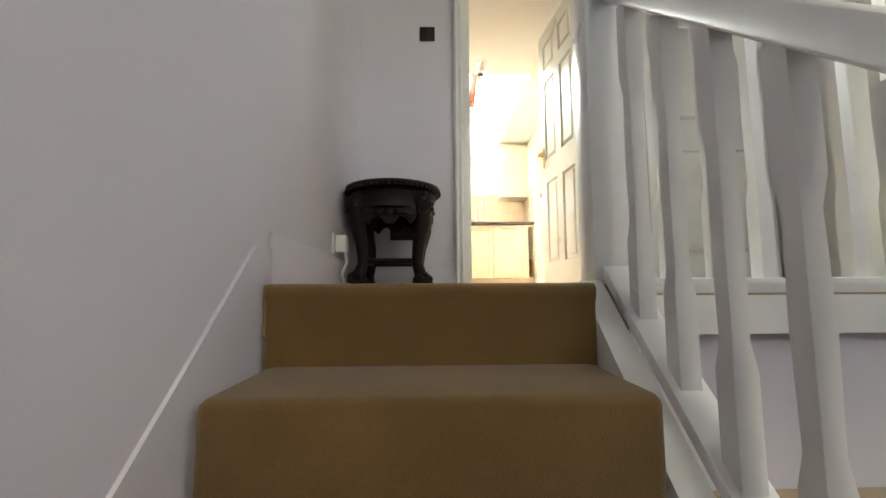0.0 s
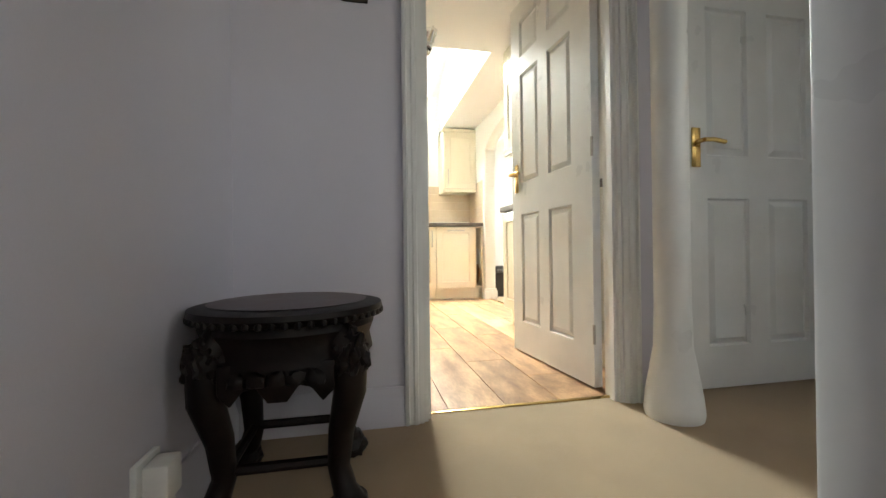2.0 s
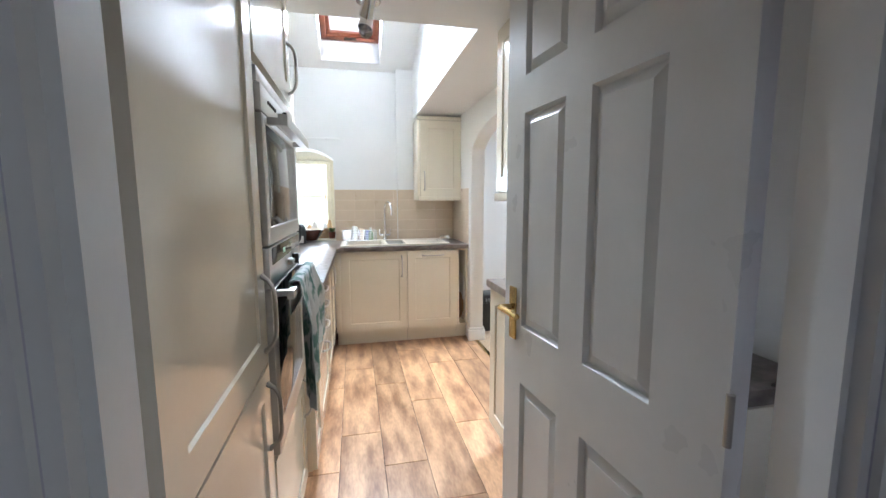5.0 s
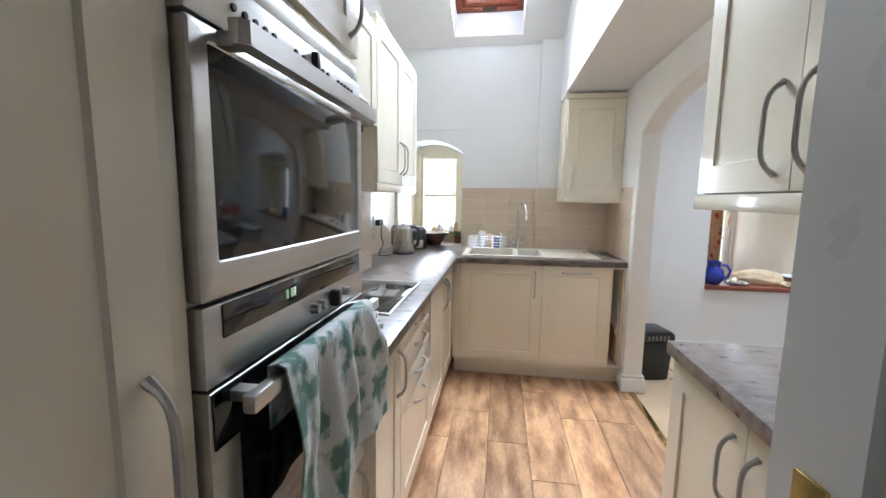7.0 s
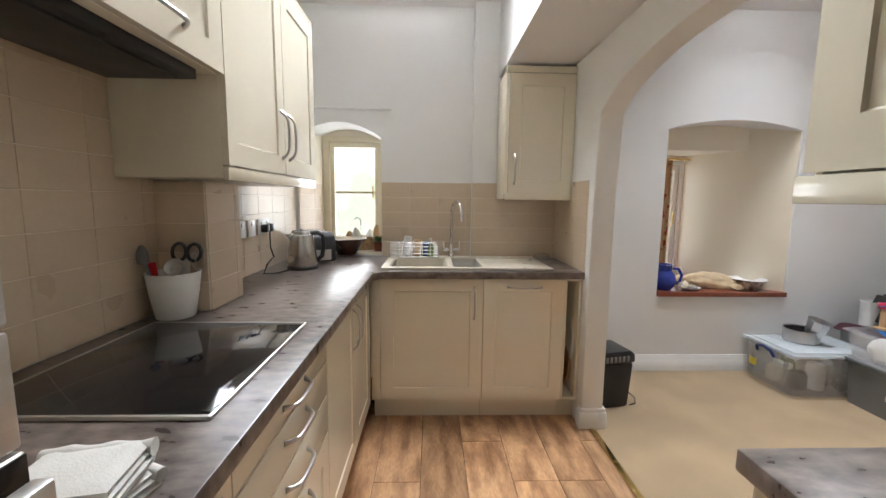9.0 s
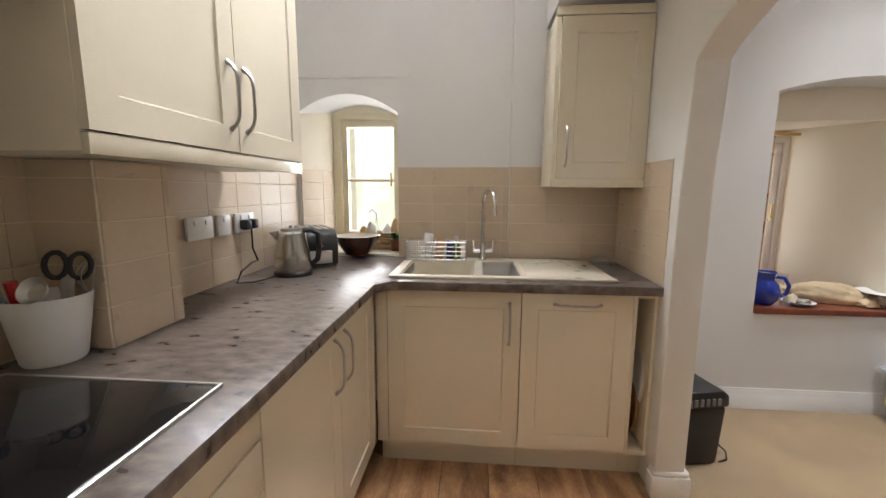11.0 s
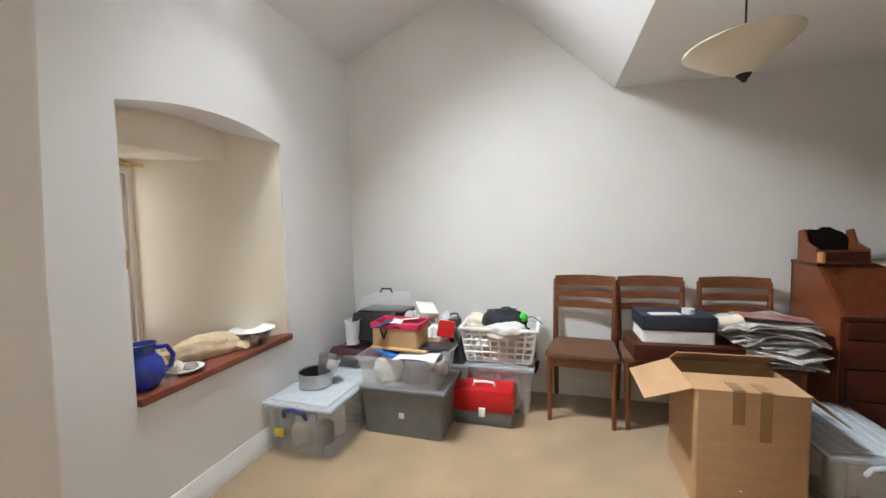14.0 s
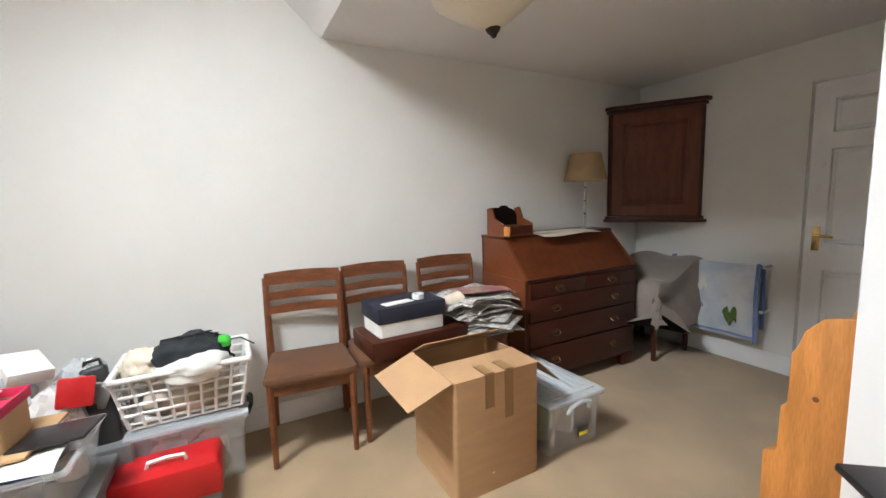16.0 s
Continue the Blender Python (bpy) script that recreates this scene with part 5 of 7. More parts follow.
tin = thing("cake_tin", "round silver cake tin with a dark inside", "tin", pose(3.30, 5.72, 0.317))
part("tin", lathe([(0, 0), (0.105, 0), (0.107, 0.085), (0.110, 0.088), (0.104, 0.088), (0.102, 0.006), (0, 0.006)], 40), TIN, tin)
part("dark_lining", lathe([(0.1015, 0.0065), (0.1015, 0.080)], 40), BLACK, tin)
whisks = thing("bun_case", "fluted silver metal jelly mould in the tin", "mould", pose(3.33, 5.70, 0.324))
part("mould", lathe([(0.03, 0.0), (0.055, 0.06), (0.075, 0.165), (0.073, 0.165), (0.052, 0.06), (0.027, 0.004)], 9, pose(0.0, -0.02, 0.004, 14, 10, 0)), TIN, whisks, smooth=10)
# grey tub with a clear tub on it
grey = thing("storage_tub", "large dark grey plastic tub with a small white label", "storage box", pose(3.545, 5.145, 0, 0, 0, 88), "plastic storage boxes")
part("tub", tub(0.555, 0.40, 0.285, 0.03), GREY_TUB, grey)
part("lid", box(-0.29, -0.215, 0.286, 0.29, 0.215, 0.312, 0.008), GREY_TUB, grey)
part("label", join(box(-0.018, 0.196, 0.12, 0.018, 0.1995, 0.156, 0.001)), PAPER, grey, "small white printed label")
tub2 = thing("storage_tub", "shallow clear open tub full of packets", "storage box", pose(3.535, 5.165, 0.313, 0, 0, 88), "plastic storage boxes")
part("tub", tub(0.56, 0.39, 0.185, 0.05), CLEAR, tub2)
for k, (dx, dy, sx, sy, sz, mt) in enumerate(((-0.2, 0.1, 0.05, 0.04, 0.09, PAPER), (-0.12, 0.12, 0.04, 0.03, 0.12, WHITE_PLASTIC), (0.0, 0.11, 0.04, 0.03, 0.15, PAPER), (0.06, 0.12, 0.035, 0.03, 0.14, LEAF), (0.14, 0.12, 0.06, 0.04, 0.12, TAN_CARD), (0.2, 0.08, 0.05, 0.05, 0.10, PINK), (-0.08, -0.06, 0.1, 0.08, 0.14, BLUE_PLASTIC), (0.12, -0.06, 0.1, 0.09, 0.15, PAPER))):
    solid("packet", (box(-sx, -sy, 0, sx, sy, sz, 0.004) if k in (2, 3) else lump(sx, sy, sz, k + 20, 0.2)) if True else None, mt, "small packet standing in the clear tub", "packet", group="packets in the tub").matrix_basis = pose(3.535, 5.165, 0.319, 0, 0, 88) @ pose(dx, -dy, 0, 0, 0, 180)
bl = solid("blue_folder", box(-0.10, -0.07, 0, 0.10, 0.07, 0.012, 0.003, m=pose(3.50, 5.28, 0.485, 8, -6, 60)), BLUE_PLASTIC, "bright blue plastic folder", "folder")
bl.data.materials[0] = material("bright_blue", (0.02, 0.16, 0.50), 0.4, bump=0.02)
solid("white_sheet", sheet(8, 8, lambda u, v: Vector((3.34 + 0.26 * u, 4.92 + 0.28 * v, 0.503 + 0.012 * math.sin(4 * u + 3 * v) - 0.05 * max(0, 0.12 - u))), 0.001), PAPER, "white paper lying over the tub", "paper")
solid("card_board", box(-0.20, -0.16, 0, 0.20, 0.16, 0.012, 0.002, m=pose(3.62, 5.20, 0.512, 0, 0, 85)), TAN_CARD, "brown board lying over the tub", "board")
solid("black_tablet", box(-0.11, -0.08, 0, 0.11, 0.08, 0.012, 0.004, m=pose(3.55, 4.96, 0.526, 0, 4, 80)), BLACK, "thin black tablet on the board", "tablet")
pb = thing("gift_box", "open tan card box with a bright pink lining and black ribbon", "box", pose(3.60, 5.24, 0.526, 0, 0, 86))
part("box", tub(0.335, 0.20, 0.125, 0.0, 0.004, 0.001), TAN_CARD, pb)
part("lining", join(box(-0.172, -0.106, 0.118, 0.172, -0.097, 0.158, 0.002), box(-0.172, 0.097, 0.118, 0.172, 0.106, 0.158, 0.002), box(-0.172, -0.1, 0.118, -0.163, 0.1, 0.155, 0.002), box(0.163, -0.1, 0.118, 0.172, 0.1, 0.155, 0.002), box(-0.16, -0.095, 0.10, 0.16, 0.095, 0.12)), PINK, pb, "bright pink lining")
part("ribbon", tube([(0.10, 0.104, 0.12), (0.085, 0.106, 0.08), (0.075, 0.106, 0.05), (0.06, 0.106, 0.09), (0.045, 0.104, 0.12)], 0.006, 6), BLACK, pb)
for k, (dx, dy, mt) in enumerate(((0.03, 0.03, PAPER), (-0.07, 0.0, DARK_CLOTH), (0.09, -0.03, PAPER), (-0.11, 0.05, BLUE_PLASTIC))):
    solid("leaflet", box(-0.06, -0.035, 0, 0.06, 0.035, 0.006, 0.001, m=pose(3.60 + dx, 5.24 + dy * 1.5, 0.650 + 0.010 * k, 10, -12 + 8 * k, 50 * k)), mt, "loose leaflet lying in the pink box", "leaflet", group="leaflets")
# pile behind
box4 = clear_box(pose(3.90, 5.58, 0, 0, 0, 85), 0.55, 0.36, 0.36, "clear storage box with a dark cover against the wall", GREY_TUB, 9)
solid("maroon_blanket", sheet(20, 16, lambda u, v: Vector((3.70 + 0.42 * u, 5.27 + 0.60 * v, 0.415 + 0.02 * math.sin(9 * u) * math.cos(7 * v) - 0.25 * max(0, 0.1 - u) - 0.05 * abs(v - 0.5))), 0.012), MAROON, "dark maroon checked cloth folded over the box", "blanket", smooth=70)
bag = thing("black_bag", "black square bag with white printed lines", "bag", pose(3.80, 5.53, 0.45, 0, 0, 88))
part("bag", prism([(-0.18, 0.0), (0.18, 0.0), (0.20, 0.03), (0.19, 0.20), (-0.16, 0.21), (-0.20, 0.03)], 0.09, pose(0, -0.05, 0, 18, 0, 0), 0.01), BLACK, bag)

steam = thing("plastic_cake_carrier", "translucent lidded carrier with a dark clip band", "container", pose(3.98, 5.50, 0.53, 0, 0, 88))
part("base", tub(0.36, 0.24, 0.13, 0.05), BLACK, steam)
part("band", box(-0.19, -0.13, 0.13, 0.19, 0.13, 0.145, 0.006), DARK_METAL, steam)
part("lid", prism([(-0.18, 0.0), (0.18, 0.0), (0.16, 0.10), (0.10, 0.125), (-0.11, 0.125), (-0.165, 0.10)], 0.24, pose(0, -0.12, 0.146), 0.012), CLEAR, steam)
part("handle", tube([(-0.05, 0, 0.27), (-0.04, 0, 0.30), (0.04, 0, 0.30), (0.05, 0, 0.27)], 0.008), BLUE_PLASTIC, steam)
solid("white_jug", lathe([(0, 0), (0.05, 0), (0.055, 0.16), (0.06, 0.18), (0.055, 0.18), (0.05, 0.01), (0, 0.01)], 28, pose(3.78, 5.70, 0.44)), WHITE_PLASTIC, "white plastic jug standing at the wall", "jug")
for k, (x, y, z, sx, sz) in enumerate(((3.92, 5.10, 0.30, 0.13, 0.30), (3.98, 4.98, 0.32, 0.13, 0.32), (3.88, 5.22, 0.42, 0.11, 0.26))):
    solid("plastic_bag", lump(sx, sx * 1.1, sz, k + 40, 0.28, 2.4, pose(x, y, z), 4), CLEAR_LID if k else WHITE_PLASTIC, "crumpled white plastic bag", "bag", group="plastic bags", smooth=25)
solid("carton", box(-0.20, -0.25, 0, 0.20, 0.25, 0.32, 0.01, m=pose(3.97, 5.06, 0)), GREY_TUB, "dark carton behind the tubs", "carton")
solid("red_packet", box(-0.02, -0.06, 0, 0.02, 0.06, 0.12, 0.01, m=pose(3.80, 4.98, 0.52, 10, 12, 15)), RED, "small red packet among the bags", "packet")
solid("folded_paper", box(-0.1, -0.07, 0, 0.1, 0.07, 0.05, 0.004, m=pose(3.93, 5.16, 0.66, 8, -14, 30)), PAPER, "stack of white papers", "paper")
case = thing("laptop_case", "tall thin black case leaning on the wall", "case", pose(3.78, 4.86, 0.0, -6, 14, 4))
part("case", box(-0.03, -0.05, 0.0, 0.03, 0.05, 0.66, 0.02, 3), BLACK, case)
part("handle", tube([(0, -0.03, 0.655), (0, -0.025, 0.685), (0, 0.025, 0.685), (0, 0.03, 0.655)], 0.008), BLACK, case)
toolbox = thing("toolbox", "red and grey plastic toolbox with a white handle", "toolbox", pose(3.70, 4.68, 0, 0, 0, -91))
part("base", prism([(-0.19, 0.0), (0.19, 0.0), (0.198, 0.092), (-0.198, 0.092)], 0.20, pose(0, -0.10, 0), 0.008), GREY_TUB, toolbox)
part("lid", prism([(-0.202, 0.093), (0.202, 0.093), (0.205, 0.20), (0.19, 0.24), (-0.19, 0.24), (-0.205, 0.20)], 0.215, pose(0, -0.107, 0), 0.010), RED, toolbox, "red lid")
part("handle", tube([(-0.07, -0.02, 0.238), (-0.065, -0.02, 0.262), (0, -0.02, 0.268), (0.065, -0.02, 0.262), (0.07, -0.02, 0.238)], 0.009, 8), WHITE_PLASTIC, toolbox, "white carrying handle")
part("catch", box(-0.022, -0.118, 0.065, 0.022, -0.10, 0.125, 0.004), WHITE_PLASTIC, toolbox, "white catch")
box5 = clear_box(pose(3.99, 4.60, 0, 0, 0, 90), 0.46, 0.36, 0.31, "clear storage box under the laundry basket", BLACK, 14)
lb = thing("laundry_basket", "white plastic laundry basket with square holes", "basket", pose(3.985, 4.60, 0.345, 0, 0, 90))
part("rim", join(*[tube([(-0.27, sy * 0.185, 0.245), (0.27, sy * 0.185, 0.245)], 0.014, 8) for sy in (-1, 1)], *[tube([(sx * 0.27, -0.185, 0.245), (sx * 0.27, 0.185, 0.245)], 0.014, 8) for sx in (-1, 1)]), WHITE_PLASTIC, lb)
part("floor", box(-0.225, -0.145, 0, 0.225, 0.145, 0.012, 0.004), WHITE_PLASTIC, lb)
for z, f in ((0.03, 0.02), (0.075, 0.36), (0.12, 0.52), (0.165, 0.70), (0.205, 0.86)):
    a, b = 0.225 + 0.04 * f, 0.145 + 0.035 * f
    part("bar", tube([(-a, -b, z), (a, -b, z), (a, b, z), (-a, b, z), (-a, -b, z)], 0.008, 6), WHITE_PLASTIC, lb)
for k in range(9):
    f = -1 + 2 * k / 8
    for s in (-1, 1):
        part("slat", tube([(f * 0.22, s * 0.145, 0.01), (f * 0.262, s * 0.18, 0.24)], 0.008, 6), WHITE_PLASTIC, lb)
for k in range(6):
    f = -1 + 2 * k / 5
    for s in (-1, 1):
        part("slat", tube([(s * 0.225, f * 0.14, 0.01), (s * 0.265, f * 0.175, 0.24)], 0.008, 6), WHITE_PLASTIC, lb)
solid("dark_garment", lump(0.12, 0.17, 0.15, 61, 0.3, 2.2, pose(3.96, 4.58, 0.55), 4), DARK_CLOTH, "dark crumpled fabric heaped in the basket", "clothing", smooth=70)
solid("beige_garment", lump(0.11, 0.09, 0.13, 63, 0.3, 2.2, pose(3.98, 4.77, 0.53), 4), CREAM_CLOTH, "beige crumpled cloth in the basket", "clothing", smooth=70)
solid("white_garment", lump(0.10, 0.16, 0.10, 65, 0.3, 2.2, pose(3.86, 4.55, 0.53), 4), WHITE_CLOTH, "pale crumpled cloth at the basket's edge", "clothing", smooth=70)
solid("peach_garment", lump(0.15, 0.20, 0.19, 66, 0.2, 2.2, pose(3.985, 4.60, 0.36), 3), CREAM_CLOTH, "peach cloth at the bottom of the basket", "clothing", smooth=70)
solid("green_bag", lump(0.04, 0.03, 0.05, 67, 0.35, 2.5, pose(3.93, 4.43, 0.635)), GREEN, "bright green fabric corner", "clothing", smooth=70)
solid("cord", join(*[tube([(3.93 + 0.02 * k, 4.50 + 0.08 * math.cos(k), 0.66), (3.90 + 0.02 * k, 4.55 + 0.09 * math.sin(2 * k), 0.715), (3.95, 4.64 + 0.05 * math.cos(3 * k), 0.70), (3.91, 4.70 - 0.03 * k, 0.64)], 0.004, 6) for k in range(4)], tube([(3.92, 4.42, 0.66), (3.90, 4.36, 0.67), (3.88, 4.30, 0.63)], 0.004, 6)), BLACK, "black cords tangled on the fabric", "cable")


# chairs
def dining_chair(m, label):
    t = thing("dining_chair", label, "chair", m, "dining chairs along the wall")
    for s in (-1, 1):
        part("front_leg", tube([(s * 0.185, -0.20, 0), (s * 0.185, -0.195, 0.43)], 0.016, 8, radii=[0.013, 0.019]), TEAK, t)
        part("back_leg", tube([(s * 0.19, 0.235, 0), (s * 0.188, 0.195, 0.30), (s * 0.188, 0.185, 0.46), (s * 0.192, 0.225, 0.90)], 0.018, 8, radii=[0.014, 0.019, 0.02, 0.014]), TEAK, t)
        part("side_rail", box(s * 0.185 - 0.01, -0.19, 0.375, s * 0.185 + 0.01, 0.185, 0.425, 0.003), TEAK, t)
    part("front_rail", box(-0.18, -0.205, 0.375, 0.18, -0.185, 0.425, 0.003), TEAK, t)
    part("back_rail", box(-0.18, 0.18, 0.375, 0.18, 0.20, 0.425, 0.003), TEAK, t)
    part("seat", plan([(-0.215, -0.20), (-0.16, -0.225), (0, -0.232), (0.16, -0.225), (0.215, -0.20), (0.19, 0.195), (-0.19, 0.195)], 0.425, 0.472, 0.016), SEAT_CLOTH, t, "brown fabric seat pad")

    def slat(z0, z1, y0):
        return sheet(10, 2, lambda u, v: Vector((-0.195 + 0.39 * u, y0 + 0.10 * (z0 + (z1 - z0) * v - 0.6) * 0.9 + 0.018 * math.sin(math.pi * u) - 0.006, z0 + (z1 - z0) * v + 0.008 * math.sin(math.pi * u) * v)), 0.014)
    part("top_rail", slat(0.855, 0.925, 0.205), TEAK, t)
    part("slat", slat(0.77, 0.812, 0.205), TEAK, t)
    part("slat", slat(0.69, 0.732, 0.205), TEAK, t)
    return t


c1 = dining_chair(pose(3.955, 4.03, 0, 0, 0, -97) @ Matrix.Diagonal((1.08, 1, 1, 1)), "teak dining chair with a brown seat beside the laundry basket")
copy_thing(c1, pose(3.955, 3.57, 0, 0, 0, -91))["label"] = "teak dining chair with boxes stacked on its seat"
copy_thing(c1, pose(3.955, 3.05, 0, 0, 0, -91))["label"] = "teak dining chair piled with newspapers"
sb = thing("shoe_box", "white cardboard box with a navy lid on a chair", "box", pose(3.87, 3.50, 0.58, 0, 0, -88))
part("box", tub(0.40, 0.27, 0.10, 0.0, 0.004, 0.001), PAPER, sb)
part("lid", box(-0.207, -0.14, 0.075, 0.207, 0.14, 0.165, 0.004), NAVY, sb, "navy blue lid")
wc = thing("wooden_case", "dark brown wooden case on the chair seats", "case", pose(3.86, 3.46, 0.477, 0, 0, -88))
part("case", box(-0.30, -0.17, 0, 0.30, 0.17, 0.10, 0.006), MAHOGANY, wc)
solid("tape_roll", lathe([(0.02, 0), (0.036, 0), (0.036, 0.03), (0.02, 0.03), (0.02, 0)], 24, pose(3.83, 3.42, 0.746)), WHITE_PLASTIC, "roll of white tape on the navy lid", "tape")
solid("white_note", box(-0.09, -0.035, 0, 0.09, 0.035, 0.003, m=pose(3.80, 3.56, 0.746, 0, 0, -80)), PAPER, "white note on the navy lid", "paper")
rnd = random.Random(11)
for k in range(22):
    w, d = rnd.uniform(0.15, 0.24), rnd.uniform(0.11, 0.17)
    a = rnd.choice((-38, -15, 4, 12, 30)) + rnd.uniform(-12, 12)
    bm = sheet(8, 5, lambda u, v, w=w, d=d, p=rnd.uniform(0, 6): Vector(((u - 0.5) * 2 * w, (v - 0.5) * 2 * d, 0.006 * math.sin(5 * u + p) + 0.005 * math.sin(4 * v + p) - 0.05 * max(0, abs(u - 0.5) - 0.36) * (3 if k > 12 else 1))), 0.007)
    bm.transform(pose(3.84 + rnd.uniform(-0.03, 0.03), 3.00 + rnd.uniform(-0.04, 0.04), 0.482 + 0.0115 * k, rnd.uniform(-4, 4), rnd.uniform(-4, 4), 85 + a))
    solid("newspaper", bm, NEWSPRINT, "folded old newspaper in an untidy pile", "newspaper", group="pile of newspapers", smooth=60)
solid("magazine", sheet(8, 5, lambda u, v: Vector((3.71 + 0.22 * v, 2.83 + 0.34 * u, 0.742 + 0.02 * u + 0.01 * math.sin(5 * v))), 0.004), material("magazine_page", (0.55, 0.36, 0.28), 0.5, vary=0.3, scale=9, second=(0.30, 0.12, 0.13)), "open magazine page on the newspapers", "magazine", smooth=60)
solid("rolled_paper", tube([(3.78, 3.14, 0.74), (3.82, 3.25, 0.70)], 0.035, 14, flat=0.7), CREAM_CLOTH, "rolled cream paper on the newspapers", "paper")
# cardboard box
cb = thing("cardboard_box", "large open brown cardboard box with flaps and tape strips", "box", pose(3.32, 3.37, 0, 0, 0, 0))
part("carton", tub(0.43, 0.46, 0.55, 0.0, 0.005, 0.001), CARD, cb)
part("inside", box(-0.20, -0.215, 0.30, 0.20, 0.215, 0.305), CARD_INSIDE, cb)


def flap(hinge, along, out, w0, w1, length):
    """A carton flap from a hinge line, tapering a little."""
    h, a, o = Vector(hinge), Vector(along).normalized(), Vector(out).normalized()
    n = a.cross(o)
    bm = bmesh.new()
    for s in (0, 0.005):
        for p in (h - a * w0 / 2, h + a * w0 / 2, h + a * w1 / 2 + o * length, h - a * w1 / 2 + o * length):
            bm.verts.new(p + n * s)
    bm.verts.ensure_lookup_table()
    v = bm.verts
    for f in ((0, 1, 2, 3), (7, 6, 5, 4), (0, 4, 5, 1), (1, 5, 6, 2), (2, 6, 7, 3), (3, 7, 4, 0)):
        bm.faces.new([v[i] for i in f])
    bmesh.ops.recalc_face_normals(bm, faces=bm.faces)
    return bm


part("flap", flap((-0.215, 0, 0.552), (0, 1, 0), (1, 0, 0.03), 0.455, 0.455, 0.20), CARD, cb)
part("flap", flap((0.215, 0, 0.552), (0, 1, 0), (-0.75, 0, 0.42), 0.455, 0.455, 0.16), CARD, cb)
part("flap", flap((0, 0.232, 0.55), (1, 0, 0), (-0.12, 1, -0.30), 0.42, 0.40, 0.22), CARD, cb)
part("flap", flap((0, -0.232, 0.55), (1, 0, 0), (0.05, -0.85, -0.75), 0.42, 0.40, 0.20), CARD_INSIDE, cb)
for yy, hh in ((0.05, 0.15), (-0.055, 0.22)):
    part("tape", join(box(-0.2185, yy - 0.024, 0.55 - hh, -0.2155, yy + 0.024, 0.551), box(-0.218, yy - 0.024, 0.557, -0.12, yy + 0.024, 0.560)), TAPE, cb, "strip of brown parcel tape")
part("nick", box(-0.2175, 0.03, 0.085, -0.2155, 0.04, 0.09), PAPER, cb)
box6 = clear_box(pose(3.42, 2.87, 0, 0, 0, 1), 0.58, 0.37, 0.275, "clear storage box with a ribbed lid beside the cardboard box", CLEAR_LID, 21)
solid("fruit_label", box(-0.004, -0.04, 0, 0.0, 0.04, 0.05, 0.001, m=pose(3.128, 2.82, 0.07)), BLACK, "small dark label with a yellow band", "label")
solid("yellow_band", box(-0.006, -0.03, 0, -0.0045, 0.03, 0.018, m=pose(3.128, 2.82, 0.075)), YELLOW, "yellow band on the box label", "label")

# bureau
bu = thing("bureau", "dark mahogany bureau with a sloping front and four drawers", "bureau", pose(3.97, 2.17, 0, 0, 0, -90))
W2 = 0.535
# Ends and flap are coloured lighter than the carcass and drawers.
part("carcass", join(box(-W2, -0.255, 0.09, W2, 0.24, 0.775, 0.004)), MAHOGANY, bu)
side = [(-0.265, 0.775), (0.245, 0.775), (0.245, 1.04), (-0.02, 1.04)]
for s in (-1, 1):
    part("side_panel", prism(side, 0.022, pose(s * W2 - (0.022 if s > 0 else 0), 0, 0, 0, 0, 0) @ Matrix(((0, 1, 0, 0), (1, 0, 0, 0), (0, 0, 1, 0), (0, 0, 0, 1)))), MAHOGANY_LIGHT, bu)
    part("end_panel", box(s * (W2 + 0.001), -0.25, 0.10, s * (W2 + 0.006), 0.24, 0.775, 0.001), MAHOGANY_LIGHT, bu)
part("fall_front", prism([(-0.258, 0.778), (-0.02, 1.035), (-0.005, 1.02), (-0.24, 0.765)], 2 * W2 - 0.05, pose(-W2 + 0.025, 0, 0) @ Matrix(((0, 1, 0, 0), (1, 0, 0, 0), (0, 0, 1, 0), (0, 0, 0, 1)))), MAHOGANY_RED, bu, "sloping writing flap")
part("top", box(-W2 - 0.005, -0.03, 1.03, W2 + 0.005, 0.25, 1.05, 0.004), MAHOGANY, bu)
part("back", box(-W2, 0.225, 0.775, W2, 0.24, 1.03), MAHOGANY, bu)
part("apron", box(-W2, -0.268, 0.765, W2, -0.25, 0.785, 0.004), MAHOGANY, bu)
rows = [(0.66, 0.755, 2), (0.50, 0.65, 1), (0.32, 0.49, 1), (0.115, 0.31, 1)]
for z0, z1, n in rows:
    for k in range(n):
        xa = -W2 + 0.02 + k * (2 * W2 - 0.04) / n + 0.003
        xb = xa + (2 * W2 - 0.04) / n - 0.006
        dr = part("drawer", box(xa, -0.27, z0, xb, -0.25, z1, 0.004), MAHOGANY, bu)
        for cx in ([(xa + xb) / 2] if n == 2 else [xa + 0.22, xb - 0.22]):
            part("drawer_pull", join(tube([(cx - 0.035, -0.272, (z0 + z1) / 2), (cx - 0.03, -0.288, (z0 + z1) / 2 - 0.015), (cx, -0.292, (z0 + z1) / 2 - 0.022), (cx + 0.03, -0.288, (z0 + z1) / 2 - 0.015), (cx + 0.035, -0.272, (z0 + z1) / 2)], 0.004, 6),
                                     prism([(cx - 0.045, (z0 + z1) / 2), (cx - 0.02, (z0 + z1) / 2 + 0.018), (cx + 0.02, (z0 + z1) / 2 + 0.018), (cx + 0.045, (z0 + z1) / 2), (cx, (z0 + z1) / 2 - 0.012)], 0.002, pose(0, -0.272, 0))), OLD_BRASS, dr, "small tarnished brass swan-neck pull")
for sx in (-1, 1):
    for sy in (-0.235, 0.20):
        part("foot", prism([(-0.06, 0), (0.05, 0), (0.065, 0.095), (-0.065, 0.095)], 0.05, pose(sx * (W2 - 0.065), sy - 0.025, 0), 0.006), MAHOGANY, bu)
